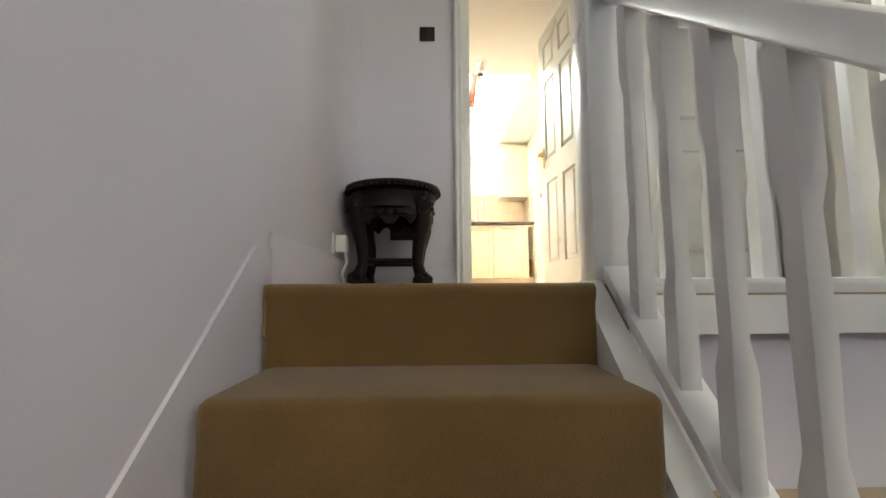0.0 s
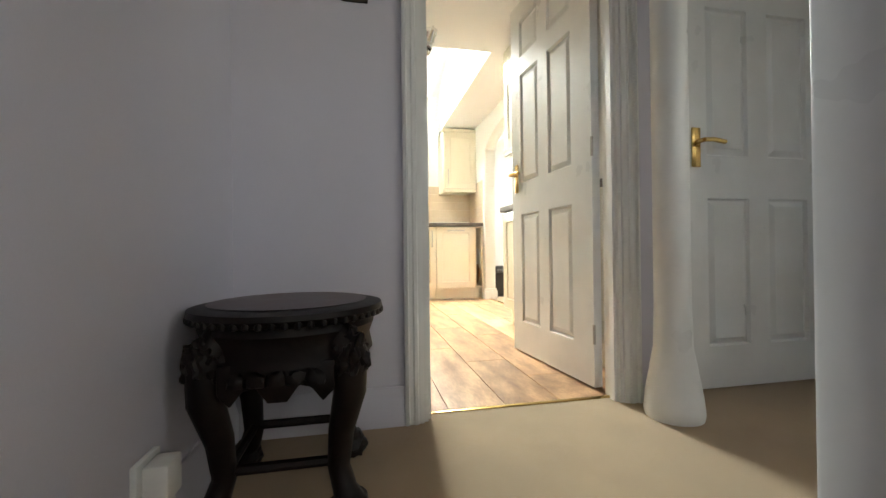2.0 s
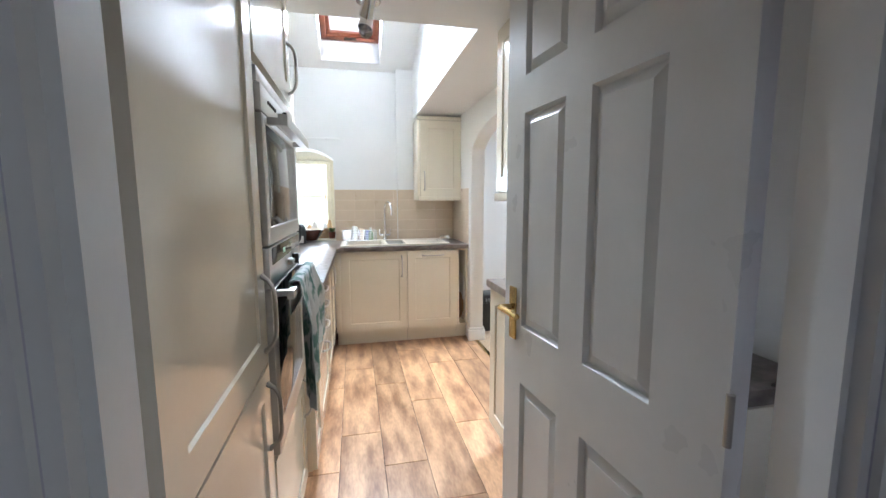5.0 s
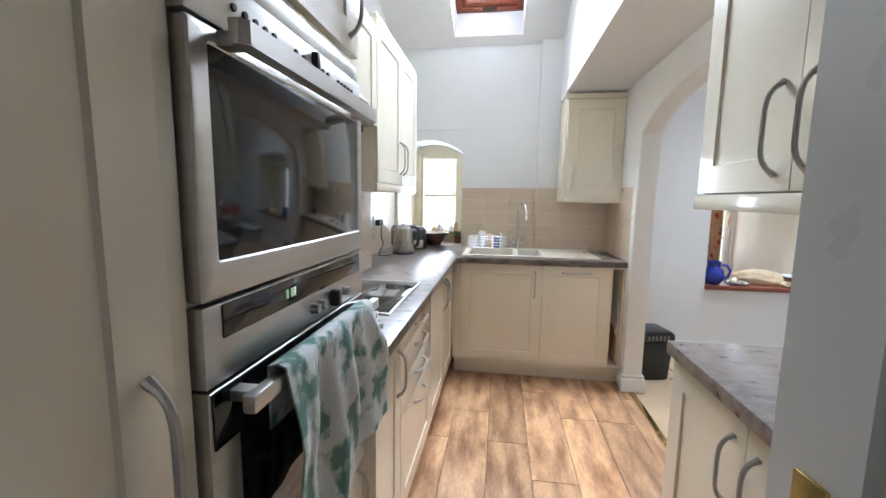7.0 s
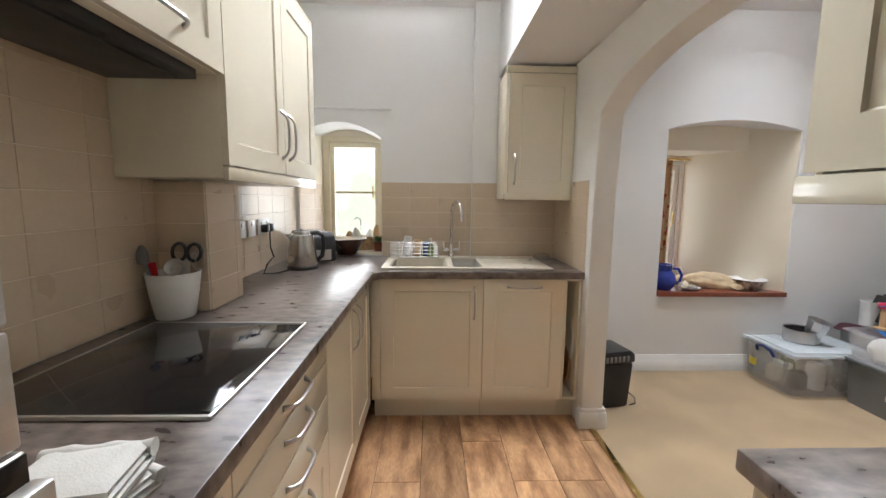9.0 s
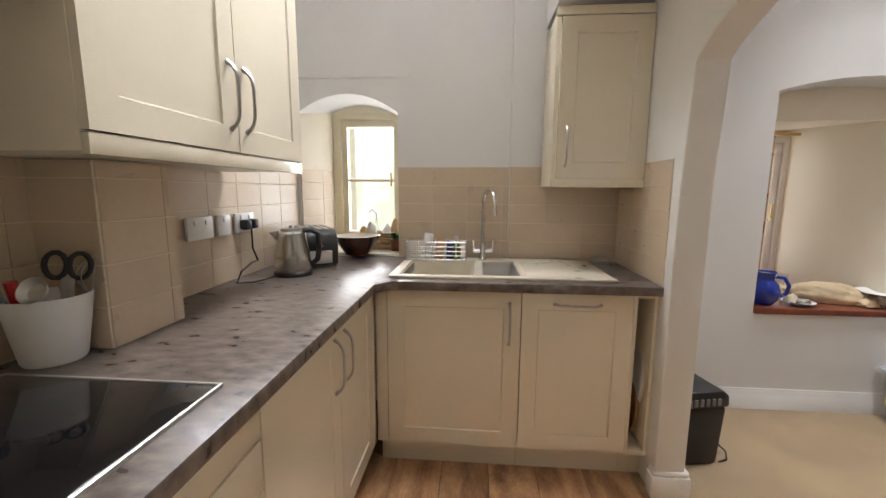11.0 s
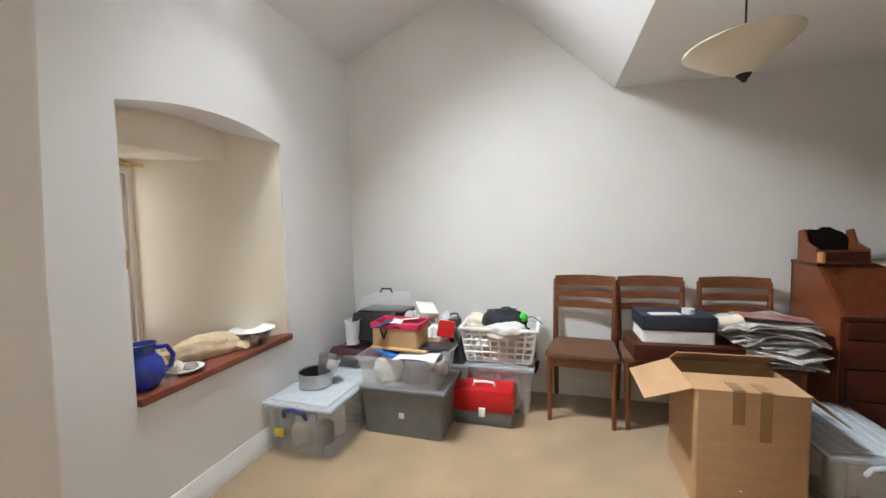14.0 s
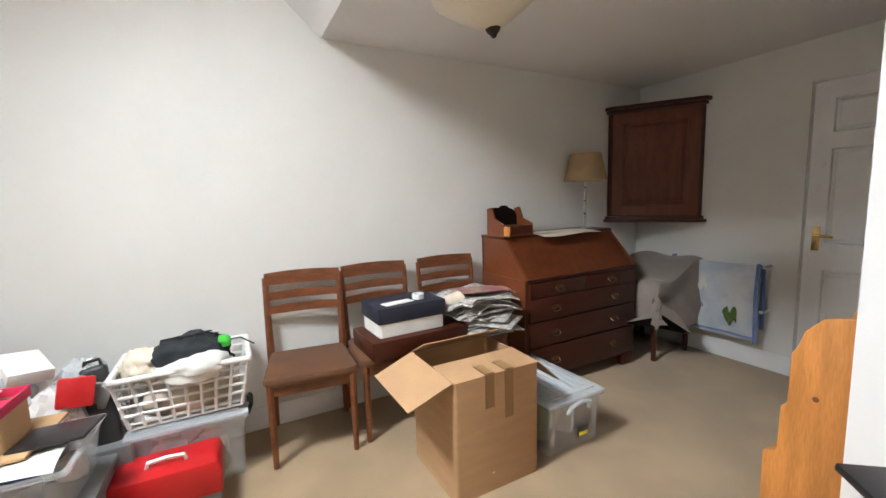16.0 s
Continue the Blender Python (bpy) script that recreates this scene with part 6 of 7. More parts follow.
lh = thing("letter_holder", "small carved dark wooden stationery box with a drawer", "box", pose(4.04, 2.585, 1.05, 0, 0, -90))
part("case", join(prism([(-0.11, 0), (0.09, 0), (0.09, 0.19), (0.04, 0.20), (0.0, 0.12), (-0.10, 0.085)], 0.014, pose(-0.13, 0, 0) @ Matrix(((0, 1, 0, 0), (1, 0, 0, 0), (0, 0, 1, 0), (0, 0, 0, 1)))), prism([(-0.11, 0), (0.09, 0), (0.09, 0.19), (0.04, 0.20), (0.0, 0.12), (-0.10, 0.085)], 0.014, pose(0.116, 0, 0) @ Matrix(((0, 1, 0, 0), (1, 0, 0, 0), (0, 0, 1, 0), (0, 0, 0, 1)))), box(-0.118, -0.10, 0.0, 0.118, 0.085, 0.012)), MAHOGANY_LIGHT, lh)
part("carved_back", prism([(-0.12, 0), (0.12, 0), (0.12, 0.13), (0.10, 0.165), (0.075, 0.185), (0.045, 0.195), (0.02, 0.212), (-0.02, 0.212), (-0.045, 0.195), (-0.075, 0.20), (-0.12, 0.195)], 0.012, pose(0, 0.06, 0)), EBONY, lh)
part("drawer", join(box(-0.115, -0.115, 0.012, 0.115, 0.03, 0.072, 0.003)), MAHOGANY, lh)
part("drawer_side", box(-0.132, -0.165, 0.008, -0.118, -0.11, 0.07, 0.002), PINE, lh)
solid("table_mat", sheet(14, 8, lambda u, v: Vector((3.88 + 0.22 * v - 0.03 * (v < 0.1), 1.86 + 0.56 * u, 1.053 + 0.006 * math.sin(6 * u) * (1 - v) - 0.05 * max(0, 0.22 - v))), 0.003), CREAM_CLOTH, "cream embroidered mat over the bureau top", "mat", smooth=60)
lamp = thing("table_lamp", "glass bead table lamp with a pleated beige shade", "lamp", pose(4.065, 1.80, 1.05))
part("base", lathe([(0, 0.004), (0.062, 0.004), (0.062, 0.014), (0.02, 0.02), (0, 0.02)], 28), CHROME, lamp)
for k in range(6):
    part("bead", lathe([(0, 0.0), (0.012, 0.004), (0.021, 0.022), (0.012, 0.042), (0, 0.046)], 16, pose(0, 0, 0.02 + 0.053 * k)), GLASS, lamp)
    part("collar", lathe([(0.012, 0.0), (0.013, 0.004), (0.012, 0.009)], 14, pose(0, 0, 0.064 + 0.053 * k)), DARK_METAL if k % 2 else CHROME, lamp)
part("stem", tube([(0, 0, 0.01), (0, 0, 0.45)], 0.004, 8), CHROME, lamp)
part("shade", lathe([(0.170 + 0.0, 0.385), (0.118, 0.60), (0.115, 0.60), (0.166, 0.387)], 48), SHADE_CLOTH, lamp)


# corner cupboard on the wall
cc = thing("corner_cupboard", "dark wooden hanging corner cupboard with a panelled door", "cupboard", pose(4.23, 0.93, 1.075))
foot = [(0, 0), (-0.64, 0), (-0.64, 0.07), (-0.06, 0.46), (0, 0.46)]
inner = [(0, 0.003), (-0.595, 0.003), (-0.595, 0.05), (-0.05, 0.415), (0, 0.415)]
part("body", plan([(x - 0.003, y) for x, y in inner], 0.03, 0.955), MAHOGANY, cc)
part("cornice", join(plan([(x * 1.0 - 0.003, y + 0.003) for x, y in foot], 0.96, 0.99, 0.006), plan([(x * 0.96 - 0.003, y * 0.96 + 0.003) for x, y in foot], 0.935, 0.96, 0.004)), MAHOGANY, cc)
part("base_moulding", join(plan([(x * 1.0 - 0.003, y + 0.003) for x, y in foot], 0.0, 0.025, 0.006), plan([(x * 0.96 - 0.003, y * 0.96 + 0.003) for x, y in foot], 0.025, 0.05, 0.004)), MAHOGANY, cc)
d0, d1 = Vector((-0.05, 0.415, 0)), Vector((-0.595, 0.05, 0))
ln = (d1 - d0).length
ang = math.degrees(math.atan2((d1 - d0).y, (d1 - d0).x))
dm = Matrix.Translation((d1.x, d1.y, 0.06)) @ pose(0, 0, 0, 0, 0, ang + 180)
bm = slab_with_panels(ln - 0.01, 0.865, 0.02, [(0.085, 0.085, ln - 0.095, 0.78)], 0.008, 0.012, 0.010, 0.045)
bm.transform(dm @ pose(0.005, 0.001, 0) @ Matrix.Diagonal((1, 1, 1, 1)))
part("door", bm, MAHOGANY_RED, cc, "panelled door in redder wood", smooth=6)

# corner table with cloths
tb = thing("side_table", "low dark side table under a draped cloth", "table", pose(3.845, 1.27, 0))
part("tabletop", box(-0.245, -0.26, 0.60, 0.245, 0.26, 0.635, 0.004), MAHOGANY, tb)
for sx in (-1, 1):
    for sy in (-1, 1):
        part("leg", tube([(sx * 0.20, sy * 0.21, 0), (sx * 0.20, sy * 0.21, 0.60)], 0.025, 8, radii=[0.018, 0.026]), MAHOGANY, tb)


def drape(u, v):
    x, y = (u - 0.5) * 1.16, (v - 0.5) * 1.16
    ox, oy = max(0, abs(x) - 0.255), max(0, abs(y) - 0.27)
    d = max(ox, oy) + 0.25 * min(ox, oy)
    px = max(-0.255, min(0.255, x)) + math.copysign(0.03 + 0.05 * ox, x) * (ox > 0)
    py = max(-0.27, min(0.27, y)) + math.copysign(0.03 + 0.05 * oy, y) * (oy > 0)
    wv = (0.014 * math.sin(13 * x + 9 * y) + 0.010 * math.sin(31 * x - 23 * y + 1)) * min(1, d * 5)
    return Vector((3.845 + px + wv * (ox > 0), 1.28 + py + wv * (oy > 0), 0.652 + 0.012 * math.sin(16 * x + 2) * math.sin(11 * y + 1) - d * (1.0 + 0.18 * math.sin(7 * x + 3 * y)) + 0.14 * max(0, min(1, (0.12 - y) / 0.3)) * max(0, 1 - d * 6)))


solid("table_cloth", sheet(40, 36, drape, 0.006), TAUPE_CLOTH, "taupe cloth draped unevenly over the side table", "cloth", smooth=80)
tr = thing("towel_rail", "low white towel rail fixed to the end wall", "rail", pose(3.46, 1.03, 0.04))
for z in (0.73, 0.40):
    part("bar", tube([(-0.34, 0, z), (0.34, 0, z)], 0.012, 10), GLOSS, tr)
for s in (-1, 1):
    for z in (0.73, 0.40):
        part("bracket", tube([(s * 0.33, 0, z), (s * 0.33, -0.10, z)], 0.010, 10), GLOSS, tr)


def hung(x0, x1, y, z, front_drop, back_drop, thick=0.006):
    def at(u, v):
        s = v * (front_drop + back_drop)
        front = s < front_drop
        yy = y + (0.026 if front else -0.026) + 0.008 * math.sin(14 * u) * (1 if front else -1)
        zz = z + 0.016 - abs(front_drop - s)
        return Vector((x0 + (x1 - x0) * u + 0.01 * math.sin(5 * v), yy, zz))
    return sheet(30, 24, at, thick)


th = thing("bath_towel", "pale blue printed towel with a darker blue border", "towel", pose(3.37, 1.03, 0.73))
o = Vector((3.37, 1.03, 0.73))
part("cloth", T(hung(3.16, 3.78, 1.03, 0.772, 0.57, 0.47), o), TOWEL, th, smooth=80)
part("border", T(join(hung(3.135, 3.158, 1.03, 0.772, 0.58, 0.48), sheet(30, 1, lambda u, v: Vector((3.135 + 0.645 * u, 1.064 + 0.008 * math.sin(14 * u), 0.235 + 0.016 * v)), 0.006)), o), TOWEL_EDGE, th, "blue border", smooth=80)
part("print", T(join(sheet(6, 4, lambda u, v: Vector((3.27 + 0.10 * u * (0.6 + 0.4 * math.sin(3 * v)), 1.068 + 0.006 * math.sin(14 * (u * 0.2)), 0.33 + 0.10 * v + 0.03 * math.sin(7 * u))), 0.002)), o), LEAF, th, "printed green plant", smooth=80)
for px, pz, w, h, mt, lb in ((3.62, 0.55, 0.13, 0.16, TOWEL_PRINT, "printed blue patch"), (3.70, 0.69, 0.08, 0.09, PAPER, "printed white patch"), (3.52, 0.60, 0.07, 0.08, PAPER, "printed white patch"), (3.56, 0.44, 0.10, 0.07, TOWEL_PRINT, "printed blue patch")):
    part("print", T(sheet(8, 6, lambda u, v: Vector((px + w * (u - 0.5) * (0.7 + 0.3 * math.sin(4 * v + px * 9)), 1.068 + 0.008 * math.sin(14 * (px - 3.16) / 0.62), pz + h * (v - 0.5) + 0.02 * math.sin(6 * u))), 0.002), o), mt, th, lb, smooth=80)
solid("striped_towel", hung(3.785, 3.80, 1.03, 0.772, 0.35, 0.35), TOWEL_EDGE, "narrow dark blue striped towel edge", "towel", smooth=80)

# pendant
pd = thing("pendant_light", "wide shallow cream glass pendant hanging from a thin rod", "ceiling light", pose(2.914, 3.508, 1.862))
tilt = pose(0, 0, 0, -5, 3, 0)
part("shade", lathe([(0.0, 0.03), (0.03, 0.032), (0.08, 0.062), (0.14, 0.102), (0.196, 0.145), (0.197, 0.149), (0.14, 0.109), (0.08, 0.069), (0.03, 0.040), (0, 0.038)], 56, tilt), OPAL, pd)
part("finial", lathe([(0, 0), (0.009, 0.004), (0.012, 0.012), (0.022, 0.022), (0.028, 0.034), (0, 0.036)], 20, tilt), DARK_METAL, pd)
part("rod", tube([(0, 0, 0.03), (0, 0, 0.41)], 0.004, 8), DARK_METAL, pd)
part("rose", lathe([(0, 0.37), (0.02, 0.38), (0.045, 0.40), (0.045, 0.412), (0, 0.412)], 24), GLOSS, pd)

# niche things
NZ = 0.638
jug = thing("blue_jug", "round cobalt blue glazed jug with a looped handle", "jug", pose(2.40, 6.00, NZ))
part("jug", lathe([(0, 0), (0.05, 0), (0.078, 0.035), (0.085, 0.08), (0.072, 0.125), (0.05, 0.15), (0.052, 0.185), (0.06, 0.20), (0.054, 0.20), (0.045, 0.16), (0, 0.15)], 36), BLUE, jug)
part("handle", tube([(0.05, -0.02, 0.17), (0.09, -0.035, 0.165), (0.112, -0.045, 0.12), (0.10, -0.04, 0.07), (0.075, -0.03, 0.05)], 0.011, 10), BLUE, jug)
pl = thing("dish", "small white saucer with a blue rim", "dish", pose(2.60, 5.99, NZ))
part("saucer", lathe([(0, 0.003), (0.05, 0.003), (0.085, 0.018), (0.087, 0.021), (0.05, 0.009), (0, 0.009)], 36), GLOSS, pl)
part("rim", lathe([(0.084, 0.0185), (0.0885, 0.0215), (0.084, 0.0215)], 36), BLUE_PLASTIC, pl)
solid("grey_stone", lump(0.04, 0.03, 0.03, 71, 0.2, m=pose(2.62, 5.98, NZ + 0.009)), NICKEL, "small grey metal thing on the saucer", "ornament", smooth=70)
solid("small_shell", lump(0.035, 0.03, 0.05, 70, 0.35, m=pose(2.57, 6.01, NZ + 0.009)), CREAM_CLOTH, "pale shell on the saucer", "shell", smooth=70)
conch = thing("paper_parcel", "crumpled cream paper bag lying on the sill", "paper bag", pose(2.80, 6.08, NZ, 0, 0, -22))
part("bag", lump(0.19, 0.072, 0.115, 33, 0.22, 1.6, None, 4), PARCEL, conch, smooth=60)
part("twist", lump(0.06, 0.05, 0.05, 35, 0.4, 2.5, pose(0.20, -0.02, 0)), PARCEL, conch, smooth=60)
part("loose_end", lump(0.05, 0.045, 0.08, 36, 0.4, 2.5, pose(-0.20, 0.02, 0)), PARCEL, conch, smooth=60)
cbowl = thing("patterned_bowl", "white oval bowl with a dark floral outside", "bowl", pose(3.08, 6.0, NZ))
part("outside", lathe([(0, 0), (0.07, 0), (0.075, 0.008), (0.105, 0.06), (0.125, 0.085)], 40), material("floral_glaze", (0.16, 0.10, 0.07), 0.3, vary=0.4, scale=24, second=(0.55, 0.50, 0.44)), cbowl)
part("inside", lathe([(0.1285, 0.088), (0.125, 0.0852), (0.10, 0.06), (0.06, 0.02), (0, 0.015)], 40), GLOSS, cbowl, "white glazed inside")
gl = thing("wine_glass", "clear stemmed glass near the window", "glass", pose(2.62, 6.17, NZ))
part("glass", lathe([(0, 0), (0.032, 0.002), (0.006, 0.008), (0.005, 0.07), (0.028, 0.10), (0.034, 0.15), (0.032, 0.15), (0.026, 0.102), (0, 0.076)], 24), GLASS, gl)
solid("small_tumbler", lathe([(0, 0), (0.025, 0), (0.03, 0.07), (0.028, 0.07), (0.023, 0.006), (0, 0.006)], 20, pose(2.50, 5.96, NZ)), GLASS, "small clear glass on the sill", "glass")
cur = thing("curtain", "red-spotted tan curtain hanging in the niche", "curtain", pose(2.55, 6.42, 1.69))
part("cloth", sheet(40, 10, lambda u, v: Vector((-0.05 + 0.165 * u, 0.02 + 0.014 * math.sin(u * 34), -1.03 * v)), 0.004), CURTAIN, cur, smooth=70)
part("pole", tube([(-0.14, 0.04, 0.01), (0.28, 0.04, 0.01)], 0.009, 10), BRASS, cur)
# shredder by the arch
sh = thing("paper_shredder", "small black plastic shredder bin with a cable", "bin", pose(1.715, 5.42, 0, 0, 0, 12))
part("bin", prism([(-0.10, 0), (0.10, 0), (0.125, 0.30), (-0.125, 0.30)], 0.20, pose(0, -0.10, 0), 0.02), BLACK, sh)
part("head", prism([(-0.13, 0.30), (0.13, 0.30), (0.125, 0.36), (0.09, 0.385), (-0.09, 0.385), (-0.125, 0.36)], 0.22, pose(0, -0.11, 0), 0.015), BLACK, sh)
part("vent", join(*[box(-0.09 + 0.03 * k, -0.116, 0.315, -0.075 + 0.03 * k, -0.109, 0.35, 0.001) for k in range(6)]), GREY_TUB, sh)
part("cable", tube([(0.11, 0.02, 0.06), (0.17, 0.0, 0.05), (0.20, -0.04, 0.02), (0.17, -0.08, 0.006), (0.12, -0.09, 0.006)], 0.004, 6), BLACK, sh)
solid("wall_hook", join(tube([(1.74, 5.905, 1.02), (1.74, 5.87, 1.02), (1.76, 5.865, 1.025)], 0.006), lathe([(0, 0), (0.018, 0), (0.018, 0.006), (0, 0.006)], 16, pose(1.74, 5.906, 1.02, 90, 0, 0))), DARK_METAL, "small dark metal catch on the wall", "hook")

# pine furniture by the pier
ps = thing("pine_settle", "orange pine bench end with a stepped curved outline", "bench", pose(2.14, 2.77, 0))
prof = [(0.0, 0), (0.21, 0), (0.21, 0.42), (0.172, 0.44), (0.168, 0.60), (0.152, 0.62), (0.150, 0.79), (0.137, 0.81), (0.12, 0.87), (0.078, 0.918), (0.02, 0.935), (0.0, 0.935)]
part("end_panel", prism(prof, 0.028, pose(0, 0, 0, 0, 0, 0), 0.004), PINE, ps)
part("back_board", box(0.0, -0.36, 0.02, 0.025, 0.0, 0.86, 0.004), PINE, ps)
part("seat", box(0.025, -0.36, 0.40, 0.20, 0.0, 0.43, 0.006), PINE, ps)
part("other_end", prism(prof, 0.028, pose(0, -0.39, 0), 0.004), PINE, ps)
part("knot", lathe([(0, 0.002), (0.006, 0.0015), (0.009, 0)], 12, pose(0.08, 0.029, 0.66, -90, 0, 0)), TEAK, ps)
cd = thing("low_cabinet", "low pine chest carrying papers beside the pier", "chest", pose(1.83, 3.10, 0))
part("chest", box(-0.25, -0.19, 0.0, 0.20, 0.18, 0.56, 0.006), PINE, cd)
solid("folded_paper", join(*[box(-0.15 + 0.01 * k, -0.11, 0.012 * k, 0.15 - 0.008 * k, 0.11, 0.012 * k + 0.01, 0.001, m=pose(1.85, 3.12, 0.562, 0, 0, 6 * k - 10)) for k in range(4)]), PAPER, "untidy stack of papers on the chest", "paper")
solid("black_folder", box(-0.16, -0.12, 0, 0.16, 0.12, 0.02, 0.004, m=pose(1.87, 3.13, 0.615, 3, -8, -35)), BLACK, "closed black folder on the papers", "folder")
kn = thing("pine_post", "turned pine post with a round knob", "post", pose(1.99, 2.945, 0.0))
part("post", tube([(-0.03, 0, 0.0), (-0.03, 0, 0.82)], 0.018, 12), PINE, kn)
part("knob", lathe([(0, -0.03), (0.018, -0.026), (0.03, 0.0), (0.022, 0.022), (0, 0.03)], 20, pose(-0.005, 0, 0.845, 0, 70, 0)), PINE, kn)
shf = thing("book_shelf", "white shelf of books seen through the far doorway", "shelf", pose(2.30, 1.62, 0))
part("shelf", join(box(-0.16, -0.15, 0.40, 0.16, 0.15, 0.425, 0.003), box(-0.16, -0.15, 0.0, -0.14, 0.15, 0.40, 0.003), box(0.14, -0.15, 0.0, 0.16, 0.15, 0.40, 0.003)), GLOSS, shf)
for k, mt in enumerate((RED, PAPER, MAROON, TAN_CARD, NAVY)):
    solid("book", box(-0.13 + 0.04 * k, -0.12, 0.426, -0.097 + 0.04 * k, 0.08, 0.60 + 0.02 * (k % 3), 0.003, m=pose(2.30, 1.62, 0)), mt, "upright book on the white shelf", "book", group="books")


# ---- landing ----
st = thing("carved_stool", "round carved dark hardwood stool with claw feet", "stool", pose(-0.20, 1.52, 0) @ Matrix.Diagonal((0.96, 0.98, 1.03, 1)))
part("top", lathe([(0, 0.418), (0.215, 0.418), (0.228, 0.424), (0.235, 0.434), (0.232, 0.445), (0.205, 0.45), (0.0, 0.45)], 56), EBONY, st)
part("inset_top", lathe([(0, 0.4505), (0.19, 0.4505), (0.193, 0.4525), (0, 0.453)], 56), EBONY_TOP, st)
part("bead_moulding", join(*[lathe([(0, 0.417), (0.008, 0.420), (0.009, 0.426), (0.006, 0.432), (0, 0.433)], 8, pose(0.229 * math.cos(a), 0.229 * math.sin(a), 0)) for a in [2 * math.pi * k / 56 for k in range(56)]]), EBONY, st)
part("frieze", lathe([(0.205, 0.418), (0.212, 0.40), (0.20, 0.37), (0.208, 0.335), (0.185, 0.335), (0.185, 0.418)], 48), EBONY, st)
for k in range(4):
    a = math.pi / 4 + k * math.pi / 2
    rot = pose(0, 0, 0, 0, 0, math.degrees(a))
    part("leg", join(tube([(0.175, 0, 0.40), (0.215, 0, 0.35), (0.215, 0, 0.27), (0.185, 0, 0.18), (0.175, 0, 0.10), (0.195, 0, 0.055), (0.215, 0, 0.03)], 0.03, 12, rot, radii=[0.034, 0.042, 0.037, 0.03, 0.026, 0.028, 0.034]),
                     lump(0.045, 0.04, 0.06, k + 80, 0.25, 3, rot @ pose(0.21, 0, 0.0)), lump(0.04, 0.042, 0.085, k + 90, 0.35, 3.5, rot @ pose(0.218, 0, 0.31), 4)), EBONY, st)
    b = a + math.pi / 4
    part("apron", join(prism([(-0.12, 0.345), (0.12, 0.345), (0.12, 0.285), (0.095, 0.262), (0.07, 0.292), (0.045, 0.298), (0.02, 0.265), (-0.02, 0.265), (-0.045, 0.298), (-0.07, 0.292), (-0.095, 0.262), (-0.12, 0.285)], 0.02, pose(0, 0, 0, 0, 0, math.degrees(b) - 90) @ pose(0, 0.165, 0), 0.003),
                       *[lump(0.022, 0.012, 0.03, q + 60, 0.4, 3, pose(0, 0, 0, 0, 0, math.degrees(b) - 90) @ pose(-0.08 + 0.04 * q, 0.187, 0.30), 2) for q in range(5)]), EBONY, st)
    p, q2 = Vector((0.17 * math.cos(a), 0.17 * math.sin(a), 0.11)), Vector((0.17 * math.cos(a + math.pi / 2), 0.17 * math.sin(a + math.pi / 2), 0.11))
    part("stretcher", tube([p, q2], 0.012, 8), EBONY, st)
sw = thing("light_switch", "square dark bronze wall switch plate", "switch", pose(-0.039, DW0 - 0.0005, 1.455))
part("plate", box(-0.043, -0.007, -0.043, 0.043, 0, 0.043, 0.002), DARK_METAL, sw)
part("rocker", box(-0.012, -0.010, -0.02, 0.012, -0.006, 0.02, 0.002), DARK_METAL, sw)
so = thing("dark_socket", "double dark bronze wall socket behind the stool", "socket", pose(-0.17, DW0 - 0.0005, 0.305))
part("plate", box(-0.073, -0.008, -0.05, 0.073, 0, 0.05, 0.002), DARK_METAL, so)
for s in (-1, 1):
    part("rocker", box(s * 0.03 - 0.008, -0.011, 0.01, s * 0.03 + 0.008, -0.007, 0.035, 0.001), BLACK, so)
s2 = socket(-0.4195, 1.28, 0.175, 90, 0.086, 0, "white wall socket near the stool")
part("adaptor", box(-0.03, -0.055, -0.035, 0.03, -0.012, 0.035, 0.006), WHITE_PLASTIC, s2, "white plug-in adaptor")
solid("white_cable", tube([(-0.375, 1.28, 0.145), (-0.37, 1.30, 0.10), (-0.385, 1.28, 0.05), (-0.38, 1.31, 0.012), (-0.36, 1.36, 0.008)], 0.006, 8), WHITE_PLASTIC, "white cable from the adaptor down to the carpet", "cable")


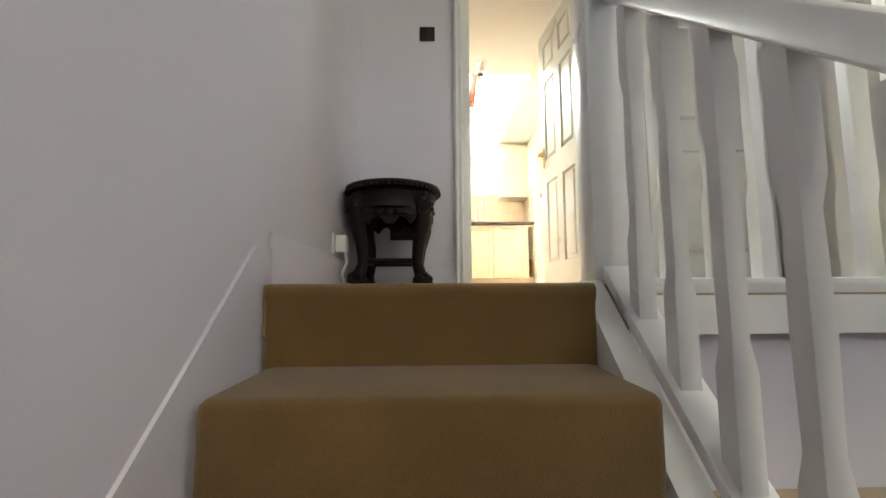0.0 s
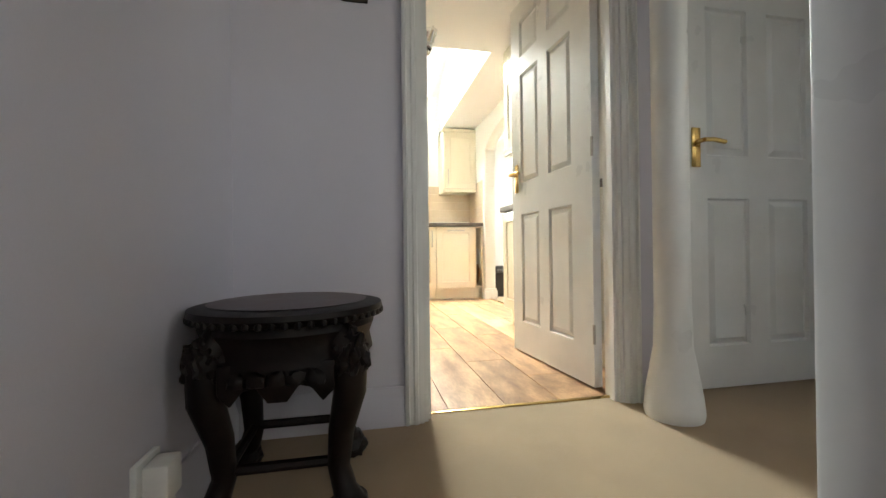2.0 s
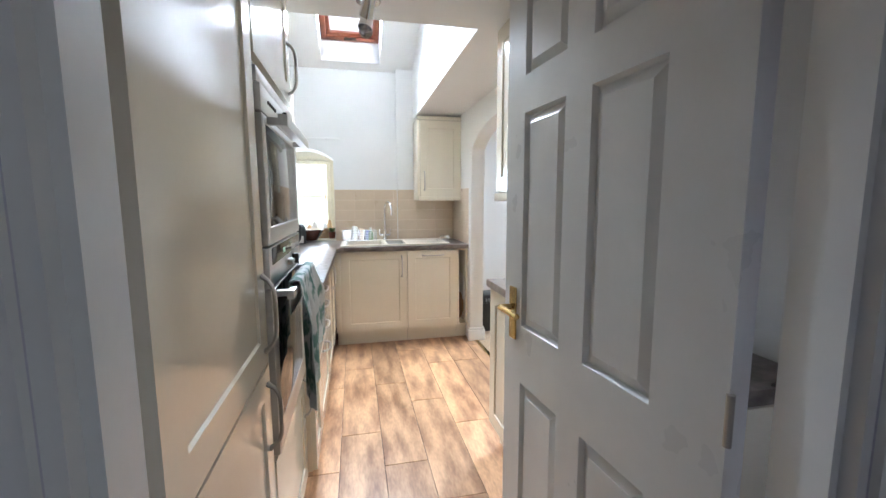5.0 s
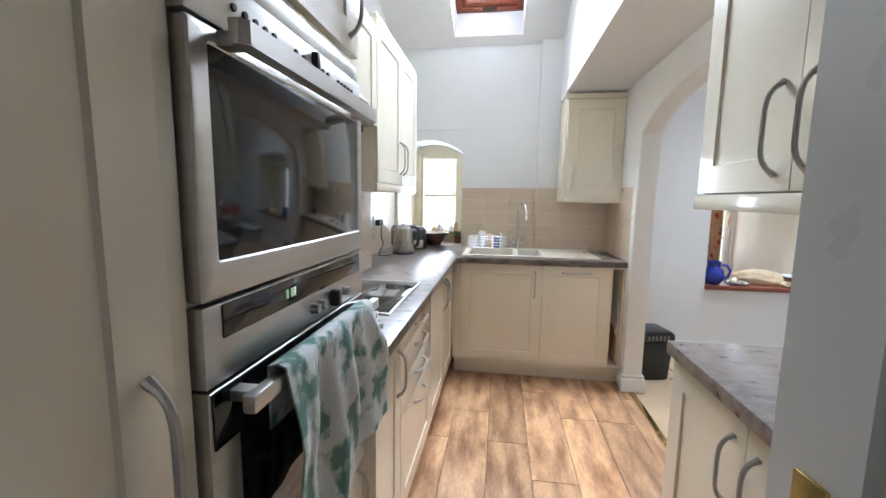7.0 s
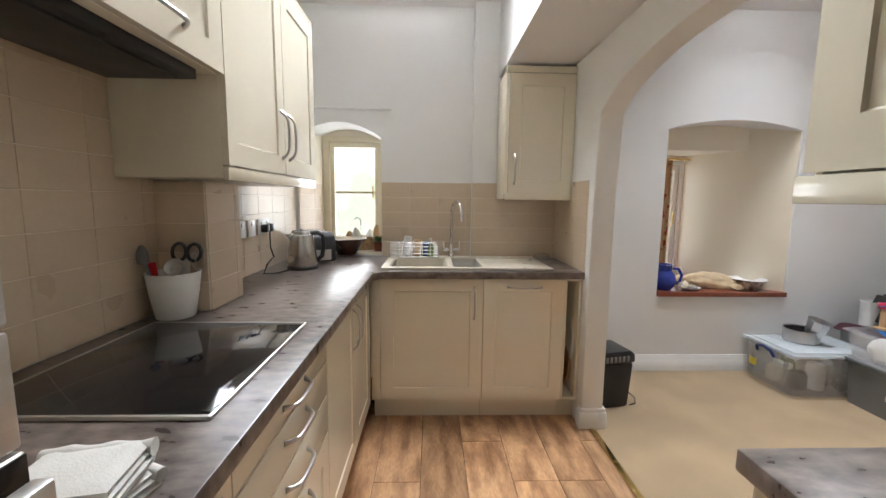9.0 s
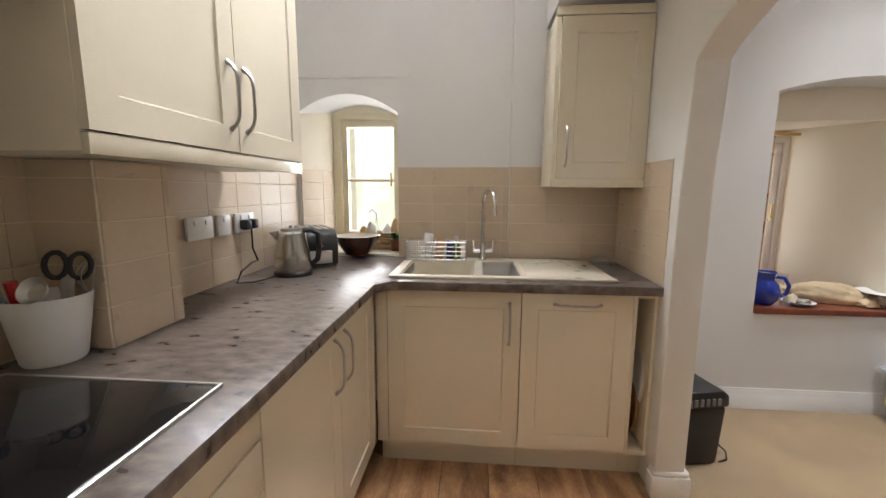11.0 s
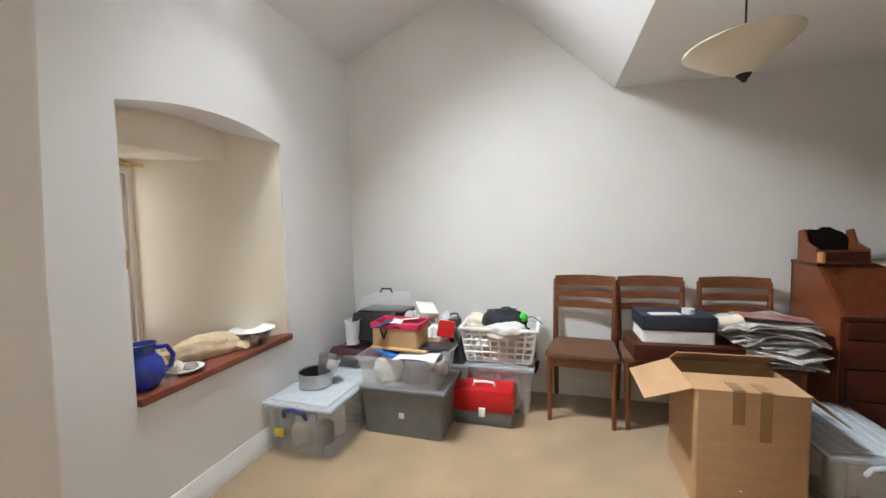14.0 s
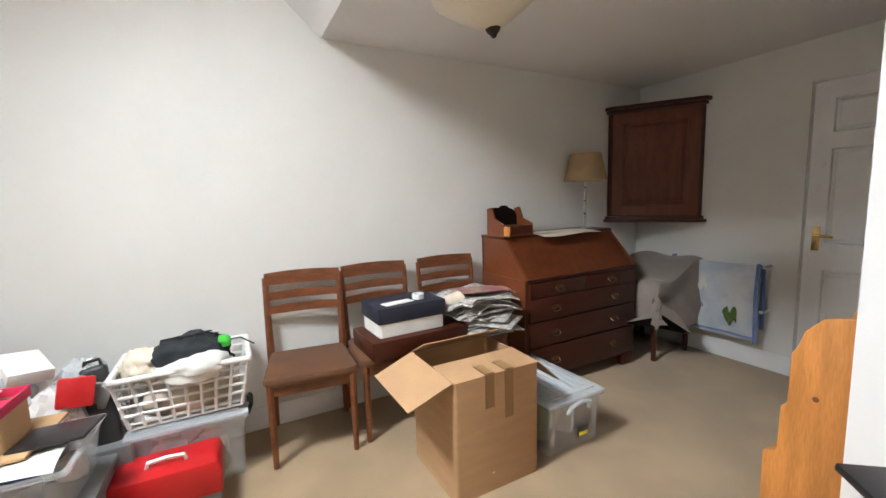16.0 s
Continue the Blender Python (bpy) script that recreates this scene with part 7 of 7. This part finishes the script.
# ---- pieces of floors and walls ----
rnd = random.Random(7)
floor = bpy.data.objects["floor_kitchen_base"]
PL, PW = 0.92, 0.221
plank_mesh = finish(box(0.0014, 0.0014, -0.008, PW - 0.0014, PL - 0.0014, 0.0, 0.0012, 1), PLANK)
x = 0.06
col = 0
while x < 1.49:
    y = 1.897 - rnd.choice((0.0, 0.31, 0.6))
    while y < 5.35:
        y0, y1 = max(y, 1.897), min(y + PL, 5.40)
        w = min(PW, 1.478 - x)
        if y1 - y0 > 0.05 and w > 0.02:
            ob = new("plank", plank_mesh)
            ob.parent = floor
            ob.matrix_basis = pose(x, y0, 0) @ Matrix.Diagonal((w / PW, (y1 - y0) / PL, 1, 1))
        y += PL
    x += PW
TW, TS = 0.2, 0.1046
tile_mesh = finish(box(0.0005, -0.0048, 0.0012, TW - 0.0005, 0.0, TS - 0.0012, 0.001, 1), TILE)


def tiling(name, m, w, h, label, off=0.0):
    """Oblong wall tiles on a grout bed; x along the wall, z up, facing -y."""
    bed = solid(name, box(0, -0.003, 0, w, 0, h), GROUT, label, "wall tiles", "structure")
    bed.matrix_basis = m
    x0 = -off
    while x0 < w - 0.012:
        a, b = max(0, x0), min(w, x0 + TW)
        z = 0.0
        while z < h - 0.012:
            c = min(h, z + TS)
            ob = new("tile", tile_mesh)
            ob.parent = bed
            ob.matrix_basis = pose(a, 0, z) @ Matrix.Diagonal(((b - a) / TW, 1, (c - z) / TS, 1))
            z += TS
        x0 += TW


beige = "glazed beige oblong wall tiles with pale joints"
tiling("trim_tiles_sink", pose(0.192, KN, 0.921), 0.636, 0.523, beige)
tiling("trim_tiles_sink_step", pose(0.83, KN - 0.045, 0.921), 0.598, 0.523, beige)
tiling("trim_tiles_arch", pose(1.43, 5.754, 0.921, 0, 0, -90), 0.595, 0.523, beige)
tiling("trim_tiles_hob", pose(-0.42, 3.275, 0.921, 0, 0, 90), 1.06, 0.76, beige)
tiling("trim_tiles_west", pose(-0.42, 4.575, 0.921, 0, 0, 90), 1.22, 0.523, beige)
tiling("trim_tiles_boxing", pose(-0.245, 4.335, 0.921, 0, 0, 90), 0.24, 0.457, beige)
tiling("trim_tiles_boxing_near", pose(-0.417, 4.335, 0.921), 0.172, 0.457, beige)
tiling("trim_tiles_boxing_far", pose(-0.245, 4.575, 0.921, 0, 0, 180), 0.17, 0.457, beige)
tiling("trim_tiles_near", pose(1.43, 3.536, 0.921, 0, 0, -90), 0.80, 0.41, beige)
tiling("trim_tiles_window", pose(-0.397, 5.806, 0.936, 0, 0, 73.4), 0.30, 0.50, beige)
